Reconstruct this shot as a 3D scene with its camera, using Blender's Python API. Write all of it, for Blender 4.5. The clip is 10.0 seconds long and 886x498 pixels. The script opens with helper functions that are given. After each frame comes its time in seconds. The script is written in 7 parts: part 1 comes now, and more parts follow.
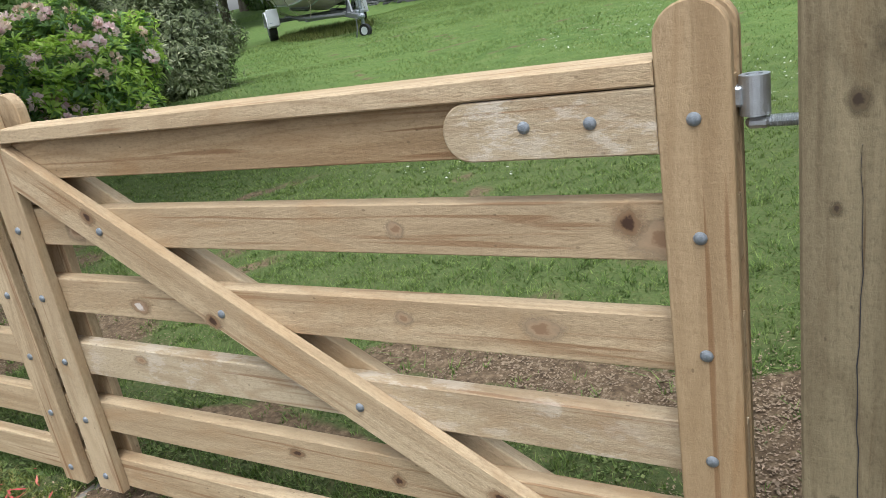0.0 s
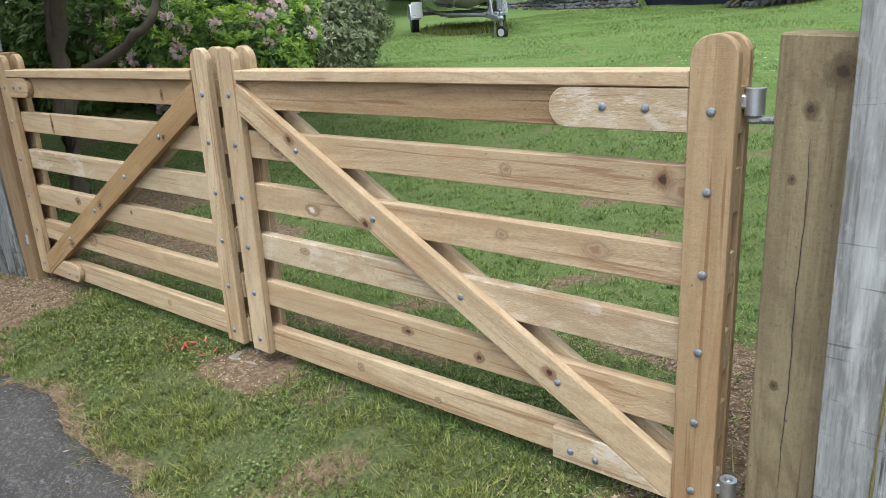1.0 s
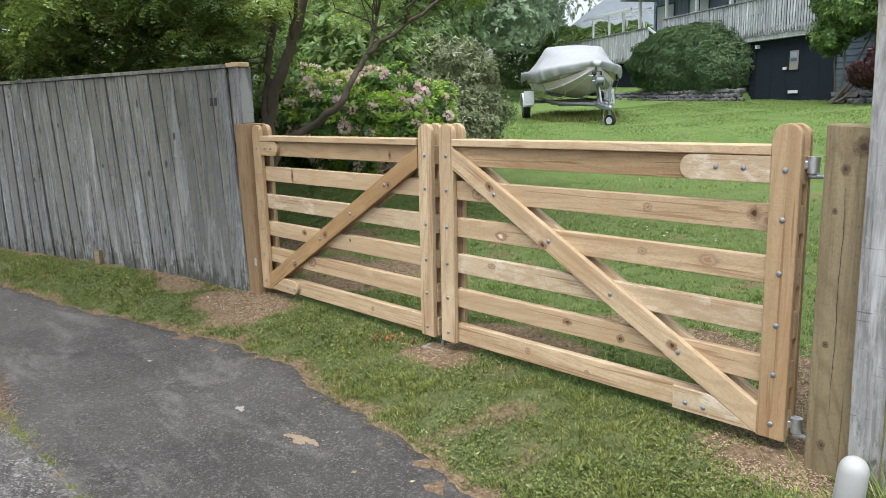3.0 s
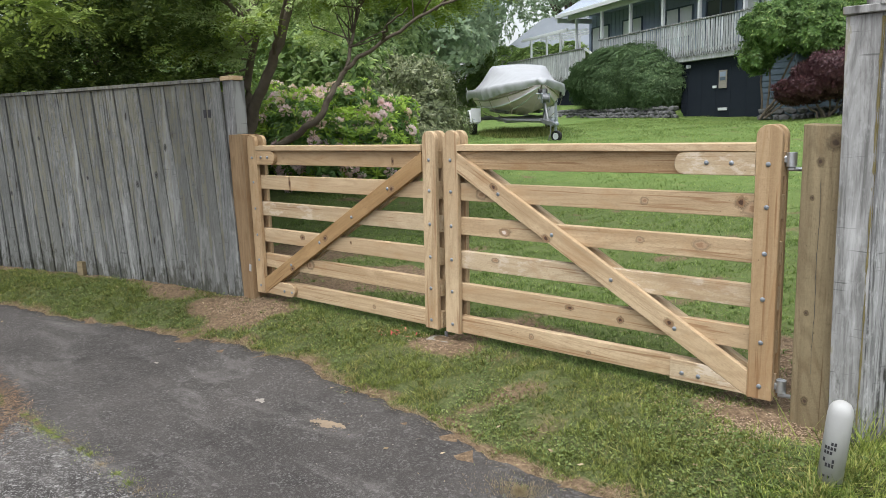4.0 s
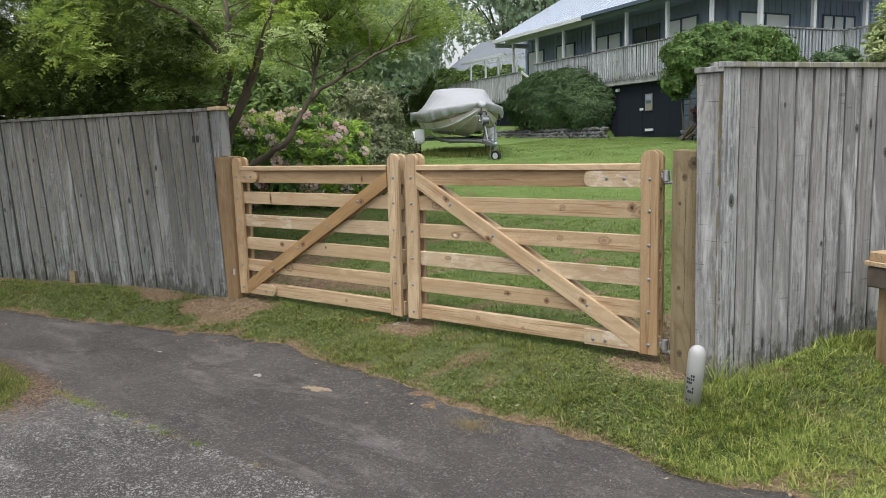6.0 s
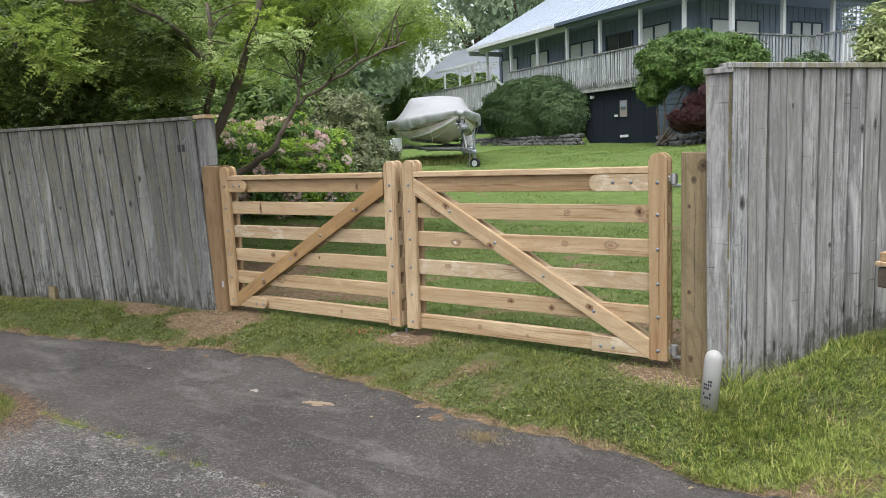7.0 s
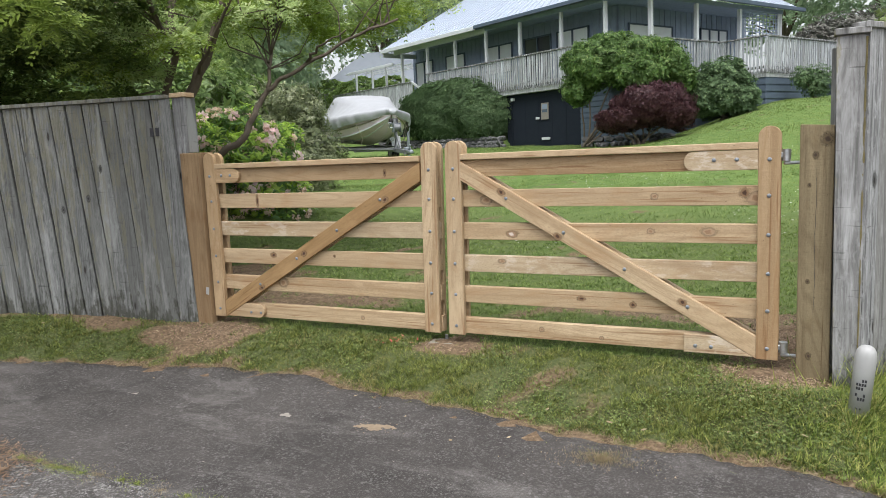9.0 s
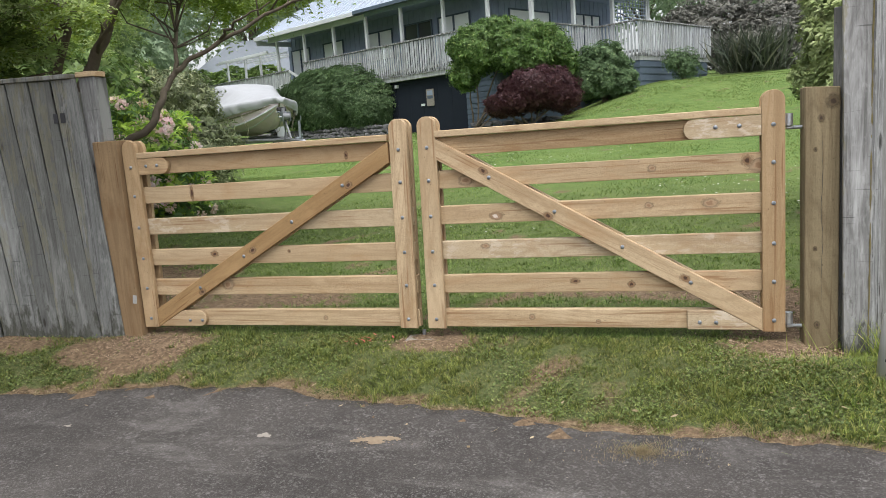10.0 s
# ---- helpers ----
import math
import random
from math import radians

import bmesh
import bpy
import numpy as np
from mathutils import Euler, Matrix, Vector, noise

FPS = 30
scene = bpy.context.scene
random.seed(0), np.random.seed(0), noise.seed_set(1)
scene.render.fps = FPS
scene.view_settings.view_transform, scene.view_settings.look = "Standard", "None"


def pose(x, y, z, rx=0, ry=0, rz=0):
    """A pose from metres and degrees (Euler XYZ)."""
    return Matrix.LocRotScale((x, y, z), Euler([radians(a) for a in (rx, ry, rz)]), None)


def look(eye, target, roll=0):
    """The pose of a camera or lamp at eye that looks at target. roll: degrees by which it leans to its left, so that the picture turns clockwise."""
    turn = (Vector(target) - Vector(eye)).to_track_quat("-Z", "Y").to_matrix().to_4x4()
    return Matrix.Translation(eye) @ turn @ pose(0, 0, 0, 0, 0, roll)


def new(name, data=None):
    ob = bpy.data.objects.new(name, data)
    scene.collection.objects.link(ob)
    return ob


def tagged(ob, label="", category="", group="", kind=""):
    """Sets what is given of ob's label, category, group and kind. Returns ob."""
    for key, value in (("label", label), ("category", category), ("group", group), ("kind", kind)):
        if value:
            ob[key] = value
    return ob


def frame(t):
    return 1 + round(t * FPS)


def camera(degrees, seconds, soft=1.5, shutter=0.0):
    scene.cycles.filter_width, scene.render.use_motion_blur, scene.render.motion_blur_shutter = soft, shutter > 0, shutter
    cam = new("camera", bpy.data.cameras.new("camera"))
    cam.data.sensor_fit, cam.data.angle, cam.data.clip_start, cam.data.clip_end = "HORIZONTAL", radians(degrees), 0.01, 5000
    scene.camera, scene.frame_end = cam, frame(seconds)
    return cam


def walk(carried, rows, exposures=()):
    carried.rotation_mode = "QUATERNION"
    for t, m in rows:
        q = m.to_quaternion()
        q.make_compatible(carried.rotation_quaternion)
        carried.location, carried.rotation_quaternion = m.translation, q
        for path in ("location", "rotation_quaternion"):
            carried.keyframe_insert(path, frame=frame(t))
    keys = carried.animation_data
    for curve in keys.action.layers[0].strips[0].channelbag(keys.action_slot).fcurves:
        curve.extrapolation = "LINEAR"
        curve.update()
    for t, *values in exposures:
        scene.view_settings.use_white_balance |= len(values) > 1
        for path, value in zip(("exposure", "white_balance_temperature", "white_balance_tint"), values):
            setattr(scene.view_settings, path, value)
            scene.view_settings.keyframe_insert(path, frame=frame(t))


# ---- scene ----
cam = camera(61.9, 10.0, soft=0.6)
PATH = [
    (0, (2.107, -1.087, 1.335), (1.115, 0.527, 0.695), -9.9),
    (0.5, (2.351, -1.373, 1.377), (1.201, 0.144, 0.765), -6.6),
    (1, (2.466, -1.641, 1.347), (1.248, -0.174, 0.745), -3.3),
    (1.5, (2.781, -1.848, 1.337), (1.472, -0.433, 0.805), -1.9),
    (2, (3.025, -2.092, 1.37), (1.647, -0.721, 0.899), -1.6),
    (2.5, (3.034, -2.437, 1.36), (1.608, -1.094, 0.953), -1.7),
    (2.7, (3.018, -2.567, 1.387), (1.582, -1.232, 0.993), -1.6),
    (3.8, (2.865, -3.107, 1.321), (1.53, -1.657, 0.981), -1.9),
    (4, (2.926, -3.232, 1.325), (1.617, -1.759, 0.989), -1.8),
    (4.5, (3.161, -3.512, 1.357), (1.868, -2.013, 1.069), -1.7),
    (5, (3.43, -3.7, 1.363), (2.137, -2.196, 1.108), -2.3),
    (5.5, (3.495, -3.935, 1.372), (2.248, -2.396, 1.096), -2.1),
    (6.8, (3.345, -4.15, 1.365), (2.208, -2.529, 1.085), -2.2),
    (7, (3.271, -4.108, 1.357), (2.137, -2.484, 1.086), -2.5),
    (7.5, (3.013, -4.023, 1.353), (1.901, -2.381, 1.094), -3.2),
    (8, (2.7, -4.056, 1.3), (1.648, -2.375, 1.041), -3.1),
    (8.5, (2.424, -4.109, 1.272), (1.435, -2.391, 1.003), -2.5),
    (9, (2.094, -4.057, 1.226), (1.199, -2.289, 0.962), -2.5),
    (9.5, (1.717, -3.986, 1.206), (0.981, -2.148, 0.924), -2.7),
    (10, (1.395, -3.916, 1.185), (0.81, -2.029, 0.876), -4.2),
]
walk(cam, [(t, look(eye, target, roll)) for t, eye, target, roll in PATH],
     [(0.0, 0.75, 6050, 8), (1.0, 0.92, 5980, 7), (2.0, 1.05, 5980, 8), (2.5, 1.08, 6080, 9), (4.0, 0.92, 6380, 10), (4.5, 0.91, 6400, 10), (5.0, 0.7, 6440, 10), (5.5, 0.64, 6480, 11),
      (7.0, 0.88, 6430, 11), (9.0, 0.88, 6430, 11), (10.0, 0.84, 6500, 11)])

# ---- light: a bright overcast sky with a weak, wide sun ----
world = bpy.data.worlds.new("overcast")
scene.world = world
world.use_nodes = True
wn = world.node_tree
sky = wn.nodes.new("ShaderNodeTexSky")
sky.sky_type, sky.sun_disc = "NISHITA", False
sky.sun_elevation, sky.sun_rotation = radians(69), radians(158)
sky.dust_density, sky.ozone_density, sky.air_density = 4.0, 1.0, 1.0
grey = wn.nodes.new("ShaderNodeHueSaturation")
grey.inputs["Saturation"].default_value = 0.25
wn.links.new(sky.outputs[0], grey.inputs["Color"])
wn.links.new(grey.outputs[0], wn.nodes["Background"].inputs["Color"])
wn.nodes["Background"].inputs["Strength"].default_value = 0.15
sun = new("sun", bpy.data.lights.new("sun", "SUN"))
sun.data.energy, sun.data.angle, sun.data.color = 1.5, radians(55), (1.0, 0.98, 0.94)
sun.matrix_world = look((2.7, -6.6, 18.6), (0, 0, 0))


# ---- materials ----
class Graph:
    """A small builder of node materials."""

    def __init__(self, name):
        self.m = bpy.data.materials.new(name)
        self.m.use_nodes = True
        self.t = self.m.node_tree
        self.b = self.t.nodes["Principled BSDF"]

    def node(self, kind, feature=None, operation=None, use_clamp=False, data_type=None, blend_type=None):
        n = self.t.nodes.new(kind)
        if feature:
            n.feature = feature
        if operation:
            n.operation, n.use_clamp = operation, use_clamp
        if data_type:
            n.data_type, n.blend_type = data_type, blend_type
        return n

    def put(self, sock, v):
        if isinstance(v, bpy.types.NodeSocket):
            self.t.links.new(v, sock)
        elif isinstance(v, tuple) and len(v) == 3 and sock.type == "RGBA":
            sock.default_value = (*v, 1)
        else:
            sock.default_value = v

    def obj(self):
        return self.node("ShaderNodeTexCoord").outputs["Object"]

    def pos(self):
        return self.node("ShaderNodeNewGeometry").outputs["Position"]

    def island(self):
        return self.node("ShaderNodeNewGeometry").outputs["Random Per Island"]

    def rand(self):
        return self.node("ShaderNodeObjectInfo").outputs["Random"]

    def scaled(self, vec, s, shift=None):
        n = self.node("ShaderNodeMapping")
        self.put(n.inputs["Vector"], vec)
        n.inputs["Scale"].default_value = s
        if shift is not None:
            c = self.node("ShaderNodeCombineXYZ")
            k = self.math("MULTIPLY", shift, 37.0)
            for i in range(3):
                self.put(c.inputs[i], k)
            self.put(n.inputs["Location"], c.outputs[0])
        return n.outputs[0]

    def noise(self, vec, scale, detail=3.0, rough=0.55, distort=0.0):
        n = self.node("ShaderNodeTexNoise")
        self.put(n.inputs["Vector"], vec)
        for k, v in (("Scale", scale), ("Detail", detail), ("Roughness", rough), ("Distortion", distort)):
            n.inputs[k].default_value = v
        return n.outputs[0]

    def voronoi(self, vec, scale, out="Distance", feature="F1"):
        n = self.node("ShaderNodeTexVoronoi", feature=feature)
        self.put(n.inputs["Vector"], vec)
        n.inputs["Scale"].default_value = scale
        return n.outputs[out]

    def math(self, op, a, b=0.0, clamp=False):
        n = self.node("ShaderNodeMath", operation=op, use_clamp=clamp)
        self.put(n.inputs[0], a)
        self.put(n.inputs[1], b)
        return n.outputs[0]

    def span(self, v, a, b, c=0.0, d=1.0):
        n = self.node("ShaderNodeMapRange")
        for i, x in enumerate((v, a, b, c, d)):
            self.put(n.inputs[i], x)
        return n.outputs[0]

    def axis(self, vec, i):
        n = self.node("ShaderNodeSeparateXYZ")
        self.put(n.inputs[0], vec)
        return n.outputs[i]

    def ramp(self, f, stops):
        n = self.node("ShaderNodeValToRGB")
        self.put(n.inputs[0], f)
        e = n.color_ramp.elements
        while len(e) < len(stops):
            e.new(0.5)
        for el, (p, c) in zip(e, stops):
            el.position, el.color = p, (*c, 1)
        return n.outputs[0]

    def mix(self, f, a, b, mode="MIX"):
        n = self.node("ShaderNodeMix", data_type="RGBA", blend_type=mode)
        self.put(n.inputs[0], f)
        self.put(n.inputs[6], a)
        self.put(n.inputs[7], b)
        return n.outputs[2]

    def bump(self, h, strength, dist=0.01, normal=None):
        n = self.node("ShaderNodeBump")
        n.inputs["Strength"].default_value, n.inputs["Distance"].default_value = strength, dist
        self.put(n.inputs["Height"], h)
        if normal is not None:
            self.put(n.inputs["Normal"], normal)
        return n.outputs[0]

    def done(self, color, rough=0.7, metal=0.0, normal=None, spec=0.4):
        self.put(self.b.inputs["Base Color"], color)
        self.put(self.b.inputs["Roughness"], rough)
        self.put(self.b.inputs["Metallic"], metal)
        self.put(self.b.inputs["Specular IOR Level"], spec)
        if normal is not None:
            self.put(self.b.inputs["Normal"], normal)
        return self.m


def pine(name, light, dark, tint, scuff=0.0, knots=0.5, rough=0.62):
    """Sawn pine, grain along the piece's own x; every piece has its own cut of the log."""
    g = Graph(name)
    r = g.rand()
    o = g.obj()
    drift = g.noise(g.scaled(o, (1.1, 5, 5), r), 1.0, 3.0, 0.5, 0.3)
    swirl = g.noise(g.scaled(o, (0.7, 6, 6), r), 1.0, 1.5, 0.4, 0.2)
    rings = g.math("SINE", g.math("MULTIPLY", swirl, 85.0))
    band = g.noise(g.scaled(o, (0.9, 22, 22), r), 1.0, 3.0, 0.6, 0.5)
    fine = g.noise(g.scaled(o, (10, 190, 190), r), 1.0, 3.0)
    fuzz = g.noise(g.scaled(o, (70, 170, 170), r), 1.0, 4.0, 0.75)
    col = g.mix(g.span(drift, 0.35, 0.65, 0.0, 0.9), light, tint)
    col = g.mix(g.span(band, 0.5, 0.68, 0.0, 0.9), col, dark)
    col = g.mix(g.span(rings, 0.4, 1.0, 0.0, 0.48), col, dark)
    col = g.mix(g.span(fine, 0.5, 0.75, 0.0, 0.26), col, tuple(c * 0.75 for c in dark))
    col = g.mix(g.span(fuzz, 0.35, 0.5, 0.45, 0.0), col, tuple(c * 0.65 for c in dark))
    col = g.mix(g.span(fuzz, 0.58, 0.72, 0.0, 0.3), col, tuple(min(1, c * 1.3) for c in light))
    col = g.mix(g.span(r, 0, 1, 0.0, 0.5), col, tuple(c * 0.8 for c in tint))
    patch = g.noise(g.scaled(o, (2.4, 7, 7), r), 1.0, 4.0, 0.65, 0.6)
    col = g.mix(g.span(patch, 0.53, 0.68, 0.0, 0.5), col, tuple(c * k for c, k in zip(dark, (1.0, 0.86, 0.72))))
    col = g.mix(g.span(patch, 0.3, 0.43, 0.4, 0.0), col, tuple(min(1, c * 1.12) for c in light))
    # rusty streaks that follow the grain, and a few pin spots
    streak = g.noise(g.scaled(o, (1.6, 60, 60), r), 1.0, 2.0, 0.5, 0.4)
    col = g.mix(g.span(streak, 0.62, 0.7, 0.0, 0.75), col, tuple(c * k for c, k in zip(dark, (0.72, 0.58, 0.5))))
    k = g.voronoi(g.scaled(o, (2.1, 5.5, 5.5), r), 1.0)
    col = g.mix(g.span(k, 0.08, 0.22, knots * 0.4, 0.0), col, tuple(c * 0.7 for c in dark))
    col = g.mix(g.span(k, 0.04, 0.075, knots, 0.0), col, (0.085, 0.045, 0.025))
    pin = g.voronoi(g.scaled(o, (16, 26, 26), r), 1.0)
    col = g.mix(g.span(pin, 0.05, 0.08, 0.55, 0.0), col, tuple(c * 0.4 for c in dark))
    # saw bands across the piece
    saw = g.noise(g.scaled(o, (90, 9, 9), r), 1.0, 2.0)
    col = g.mix(g.span(saw, 0.6, 0.72, 0.0, 0.08), col, tuple(c * 0.8 for c in dark))
    if scuff:
        s = g.noise(g.scaled(o, (9, 22, 22), r), 1.0, 6.0, 0.75)
        where = g.span(g.noise(g.scaled(o, (3, 5, 5), r), 1.0, 2.0), 0.42, 0.55)
        col = g.mix(g.math("MULTIPLY", g.span(s, 0.5, 0.58, 0.0, scuff), where), col, (0.72, 0.66, 0.58))
    h = g.math("ADD", g.math("MULTIPLY", fuzz, 0.9), g.math("MULTIPLY", saw, 0.25))
    return g.done(col, g.span(fuzz, 0.2, 0.8, rough - 0.05, rough + 0.2), 0.0, g.bump(h, 0.6, 0.005), 0.25)


def weathered(name, light, dark, lichen=0.6, streak=0.5):
    """Weathered paling, grain along its own z: pale and dark year rings, cross checks, lichen on the edges, mould at the foot."""
    g = Graph(name)
    r = g.rand()
    o = g.obj()
    swirl = g.noise(g.scaled(o, (11, 11, 0.45), r), 1.0, 1.5, 0.4, 0.2)
    rings = g.math("SINE", g.math("MULTIPLY", swirl, 80.0))
    wide = g.noise(g.scaled(o, (8, 8, 0.9), r), 1.0, 4.0, 0.55, 0.4)
    thin = g.noise(g.scaled(o, (48, 48, 0.9), r), 1.0, 3.0, 0.6, 0.5)
    fine = g.noise(g.scaled(o, (210, 210, 14), r), 1.0, 3.0, 0.65)
    blotch = g.noise(g.scaled(o, (26, 26, 9), r), 1.0, 5.0, 0.75, 0.4)
    col = g.mix(g.span(wide, 0.36, 0.66, 0.0, 0.85), light, tuple(a * 0.5 + b * 0.5 for a, b in zip(light, dark)))
    col = g.mix(g.span(rings, 0.3, 1.0, 0.0, streak), col, tuple(a * 0.3 + b * 0.7 for a, b in zip(light, dark)))
    col = g.mix(g.span(thin, 0.54, 0.66, 0.0, 0.85), col, dark)
    col = g.mix(g.span(blotch, 0.52, 0.64, 0.0, 0.55), col, tuple(min(1, c * 1.4) for c in light))
    col = g.mix(g.span(blotch, 0.3, 0.42, 0.55, 0.0), col, dark)
    col = g.mix(g.span(fine, 0.52, 0.68, 0.0, 0.5), col, dark)
    col = g.mix(g.span(r, 0, 1, 0.0, 0.7), col, tuple(c * 0.42 for c in light))
    bleach = g.noise(g.scaled(o, (9, 9, 1.1), r), 1.0, 5.0, 0.65, 0.7)
    col = g.mix(g.span(bleach, 0.52, 0.66, 0.0, 0.6), col, tuple(min(1, c * 1.7) for c in light))
    col = g.mix(g.span(bleach, 0.32, 0.44, 0.5, 0.0), col, tuple(c * 0.36 for c in light))
    tone = g.math("FRACT", g.math("MULTIPLY", r, 7.31))
    col = g.mix(g.span(tone, 0.0, 1.0, 0.0, 0.4), col, tuple(c * k for c, k in zip(light, (0.66, 0.64, 0.58))))
    check = g.noise(g.scaled(o, (5, 5, 75), r), 1.0, 3.0, 0.6, 0.3)
    col = g.mix(g.span(check, 0.66, 0.71, 0.0, 0.5), col, dark)
    k = g.voronoi(g.scaled(o, (8, 8, 2.2), r), 1.0)
    col = g.mix(g.span(k, 0.09, 0.2, 0.35, 0.0), col, dark)
    col = g.mix(g.span(k, 0.055, 0.09, 0.9, 0.0), col, (0.035, 0.03, 0.027))
    patch = g.noise(g.scaled(o, (30, 30, 7), r), 1.0, 5.0, 0.7)
    side = g.span(g.math("ABSOLUTE", g.axis(o, 0)), 0.045, 0.075, -0.1, 0.17)
    col = g.mix(g.span(g.math("ADD", patch, side), 0.62, 0.7, 0.0, lichen), col, (0.21, 0.19, 0.1))
    mould = g.noise(g.scaled(o, (16, 16, 6), r), 1.0, 5.0, 0.7)
    low = g.span(g.axis(o, 2), 0.0, 0.45, 0.2, -0.09)
    col = g.mix(g.span(g.math("ADD", mould, low), 0.6, 0.72, 0.0, 0.75), col, (0.045, 0.046, 0.034))
    h = g.math("ADD", g.math("ADD", thin, g.math("MULTIPLY", fine, 0.6)), g.math("MULTIPLY", blotch, 0.3))
    return g.done(col, 0.88, 0.0, g.bump(h, 0.55, 0.006), 0.15)


def leafy(name, a, b, c, rough=0.45, thin=0.25):
    """Foliage: each leaf its own shade, some light through it."""
    g = Graph(name)
    i = g.island()
    col = g.ramp(i, [(0.0, a), (0.45, b), (0.8, b), (1.0, c)])
    n = g.noise(g.pos(), 1.3, 2.0)
    col = g.mix(g.span(n, 0.35, 0.7, 0.0, 0.5), col, a)
    g.done(col, rough, 0.0, None, 0.35)
    tr = g.node("ShaderNodeBsdfTranslucent")
    g.put(tr.inputs["Color"], col)
    mx = g.node("ShaderNodeMixShader")
    mx.inputs[0].default_value = thin
    g.t.links.new(g.b.outputs[0], mx.inputs[1])
    g.t.links.new(tr.outputs[0], mx.inputs[2])
    g.t.links.new(mx.outputs[0], g.t.nodes["Material Output"].inputs["Surface"])
    return g.m


def plain(name, col, rough=0.6, metal=0.0, vary=0.25, scale=9.0, bump=0.15, spec=0.4):
    """A surface with faint mottling at two scales."""
    g = Graph(name)
    o = g.obj()
    n = g.noise(o, scale, 4.0)
    f = g.noise(o, scale * 14, 3.0)
    k = g.mix(g.span(n, 0.3, 0.75, 0.0, vary), col, tuple(c * 0.55 for c in col))
    k = g.mix(g.span(f, 0.5, 0.8, 0.0, vary * 0.7), k, tuple(min(1, c * 1.3) for c in col))
    return g.done(k, g.span(f, 0.2, 0.8, max(0, rough - 0.1), min(1, rough + 0.1)), metal, g.bump(f, bump, 0.004), spec)


PINE = pine("new_pine", (0.54, 0.418, 0.272), (0.345, 0.242, 0.14), (0.46, 0.338, 0.205))
PINE_BROWN = pine("brown_pine", (0.39, 0.255, 0.125), (0.25, 0.15, 0.065), (0.33, 0.21, 0.098), knots=0.6)
PINE_WARM = pine("warm_pine", (0.5, 0.365, 0.22), (0.29, 0.19, 0.1), (0.41, 0.285, 0.16), knots=0.3)
PINE_SCUFF = pine("scuffed_pine", (0.5, 0.405, 0.28), (0.34, 0.245, 0.15), (0.44, 0.34, 0.215), scuff=0.42, knots=0.2)
PINE_SKYLIT = pine("skylit_pale_pine", (0.6, 0.475, 0.32), (0.45, 0.34, 0.21), (0.54, 0.42, 0.27), knots=0.3)
PINE_RUB = pine("rubbed_pine", (0.5, 0.405, 0.28), (0.34, 0.245, 0.15), (0.44, 0.34, 0.215), scuff=0.3, knots=0.2)
POST = pine("treated_post", (0.285, 0.23, 0.14), (0.14, 0.105, 0.06), (0.205, 0.165, 0.098), knots=0.8, rough=0.75)
POST_WARM = pine("treated_post_brown", (0.33, 0.23, 0.13), (0.17, 0.108, 0.058), (0.255, 0.172, 0.095), knots=0.85, rough=0.75)
PALING_L = weathered("weathered_paling", (0.228, 0.235, 0.231), (0.036, 0.037, 0.037), 0.3, 0.5)
PALING_R = weathered("silvered_paling", (0.36, 0.365, 0.368), (0.036, 0.036, 0.035), 0.6, 0.75)
# near-black that stands in for the shade in the paling gaps
GAP_SHADE = plain("gap_shade_black", (0.035, 0.034, 0.028), 0.9, vary=0.6, scale=20, bump=0.5, spec=0.1)
LICHEN = plain("yellow_brown_lichen", (0.2, 0.17, 0.075), 0.95, vary=0.8, scale=30, bump=0.9)
ZINC = plain("galvanised_steel", (0.3, 0.33, 0.365), 0.5, 0.75, 0.7, 90, 0.5)
ZINC_NEW = plain("bright_new_zinc", (0.6, 0.63, 0.66), 0.34, 0.85, 0.4, 50, 0.3)
WHITE_PLASTIC = plain("white_plastic", (0.36, 0.365, 0.36), 0.5, vary=0.2, scale=14)
INK = plain("black_ink", (0.03, 0.03, 0.035), 0.6)
CONCRETE = plain("concrete", (0.27, 0.25, 0.22), 0.9, vary=0.5, scale=25, bump=0.5)
BARK = plain("grey_brown_bark", (0.15, 0.125, 0.1), 0.95, vary=0.6, scale=14, bump=0.9, spec=0.1)
STONE = plain("dark_field_stone", (0.125, 0.127, 0.128), 0.9, vary=0.6, scale=8, bump=0.7, spec=0.2)
# haze is painted in: cladding, deck timber and paint are paled and blued
CLAD = plain("hazed_dark_cladding", (0.26, 0.32, 0.42), 0.7, vary=0.4, scale=5, bump=0.3)
CLAD_BLUE = plain("blue_grey_cladding", (0.08, 0.11, 0.15), 0.7, vary=0.4, scale=5, bump=0.3)
BLACK = plain("black_stain", (0.018, 0.023, 0.032), 0.8, vary=0.3, scale=3, spec=0.08)
GREYWOOD = weathered("grey_deck_timber", (0.5, 0.53, 0.56), (0.24, 0.25, 0.265), 0.1, 0.3)
PAINT = plain("off_white_paint", (0.58, 0.61, 0.63), 0.5, vary=0.25, scale=4)
ROOF = plain("pale_grey_steel_roof", (0.33, 0.38, 0.45), 0.55, 0.0, 0.25, 2.0, 0.1)
CURTAIN = plain("curtained_window_glass", (0.8, 0.84, 0.86), 0.15, vary=0.2, scale=3, bump=0.0, spec=0.9)
COVER = plain("silver_white_boat_cover", (0.35, 0.365, 0.385), 0.6, vary=0.45, scale=2.2, bump=0.5)
HULL = plain("cream_hull_paint", (0.66, 0.56, 0.63), 0.4, vary=0.3, scale=4)
STRIPE = plain("dark_hull_stripe", (0.2, 0.185, 0.13), 0.4)
TYRE = plain("black_rubber", (0.02, 0.02, 0.02), 0.85)
STEEL_DARK = plain("weathered_trailer_steel", (0.2, 0.21, 0.22), 0.55, 0.6, 0.5, 20)
CHIPS = plain("wood_chip", (0.4, 0.295, 0.21), 0.9, vary=0.5, scale=30)
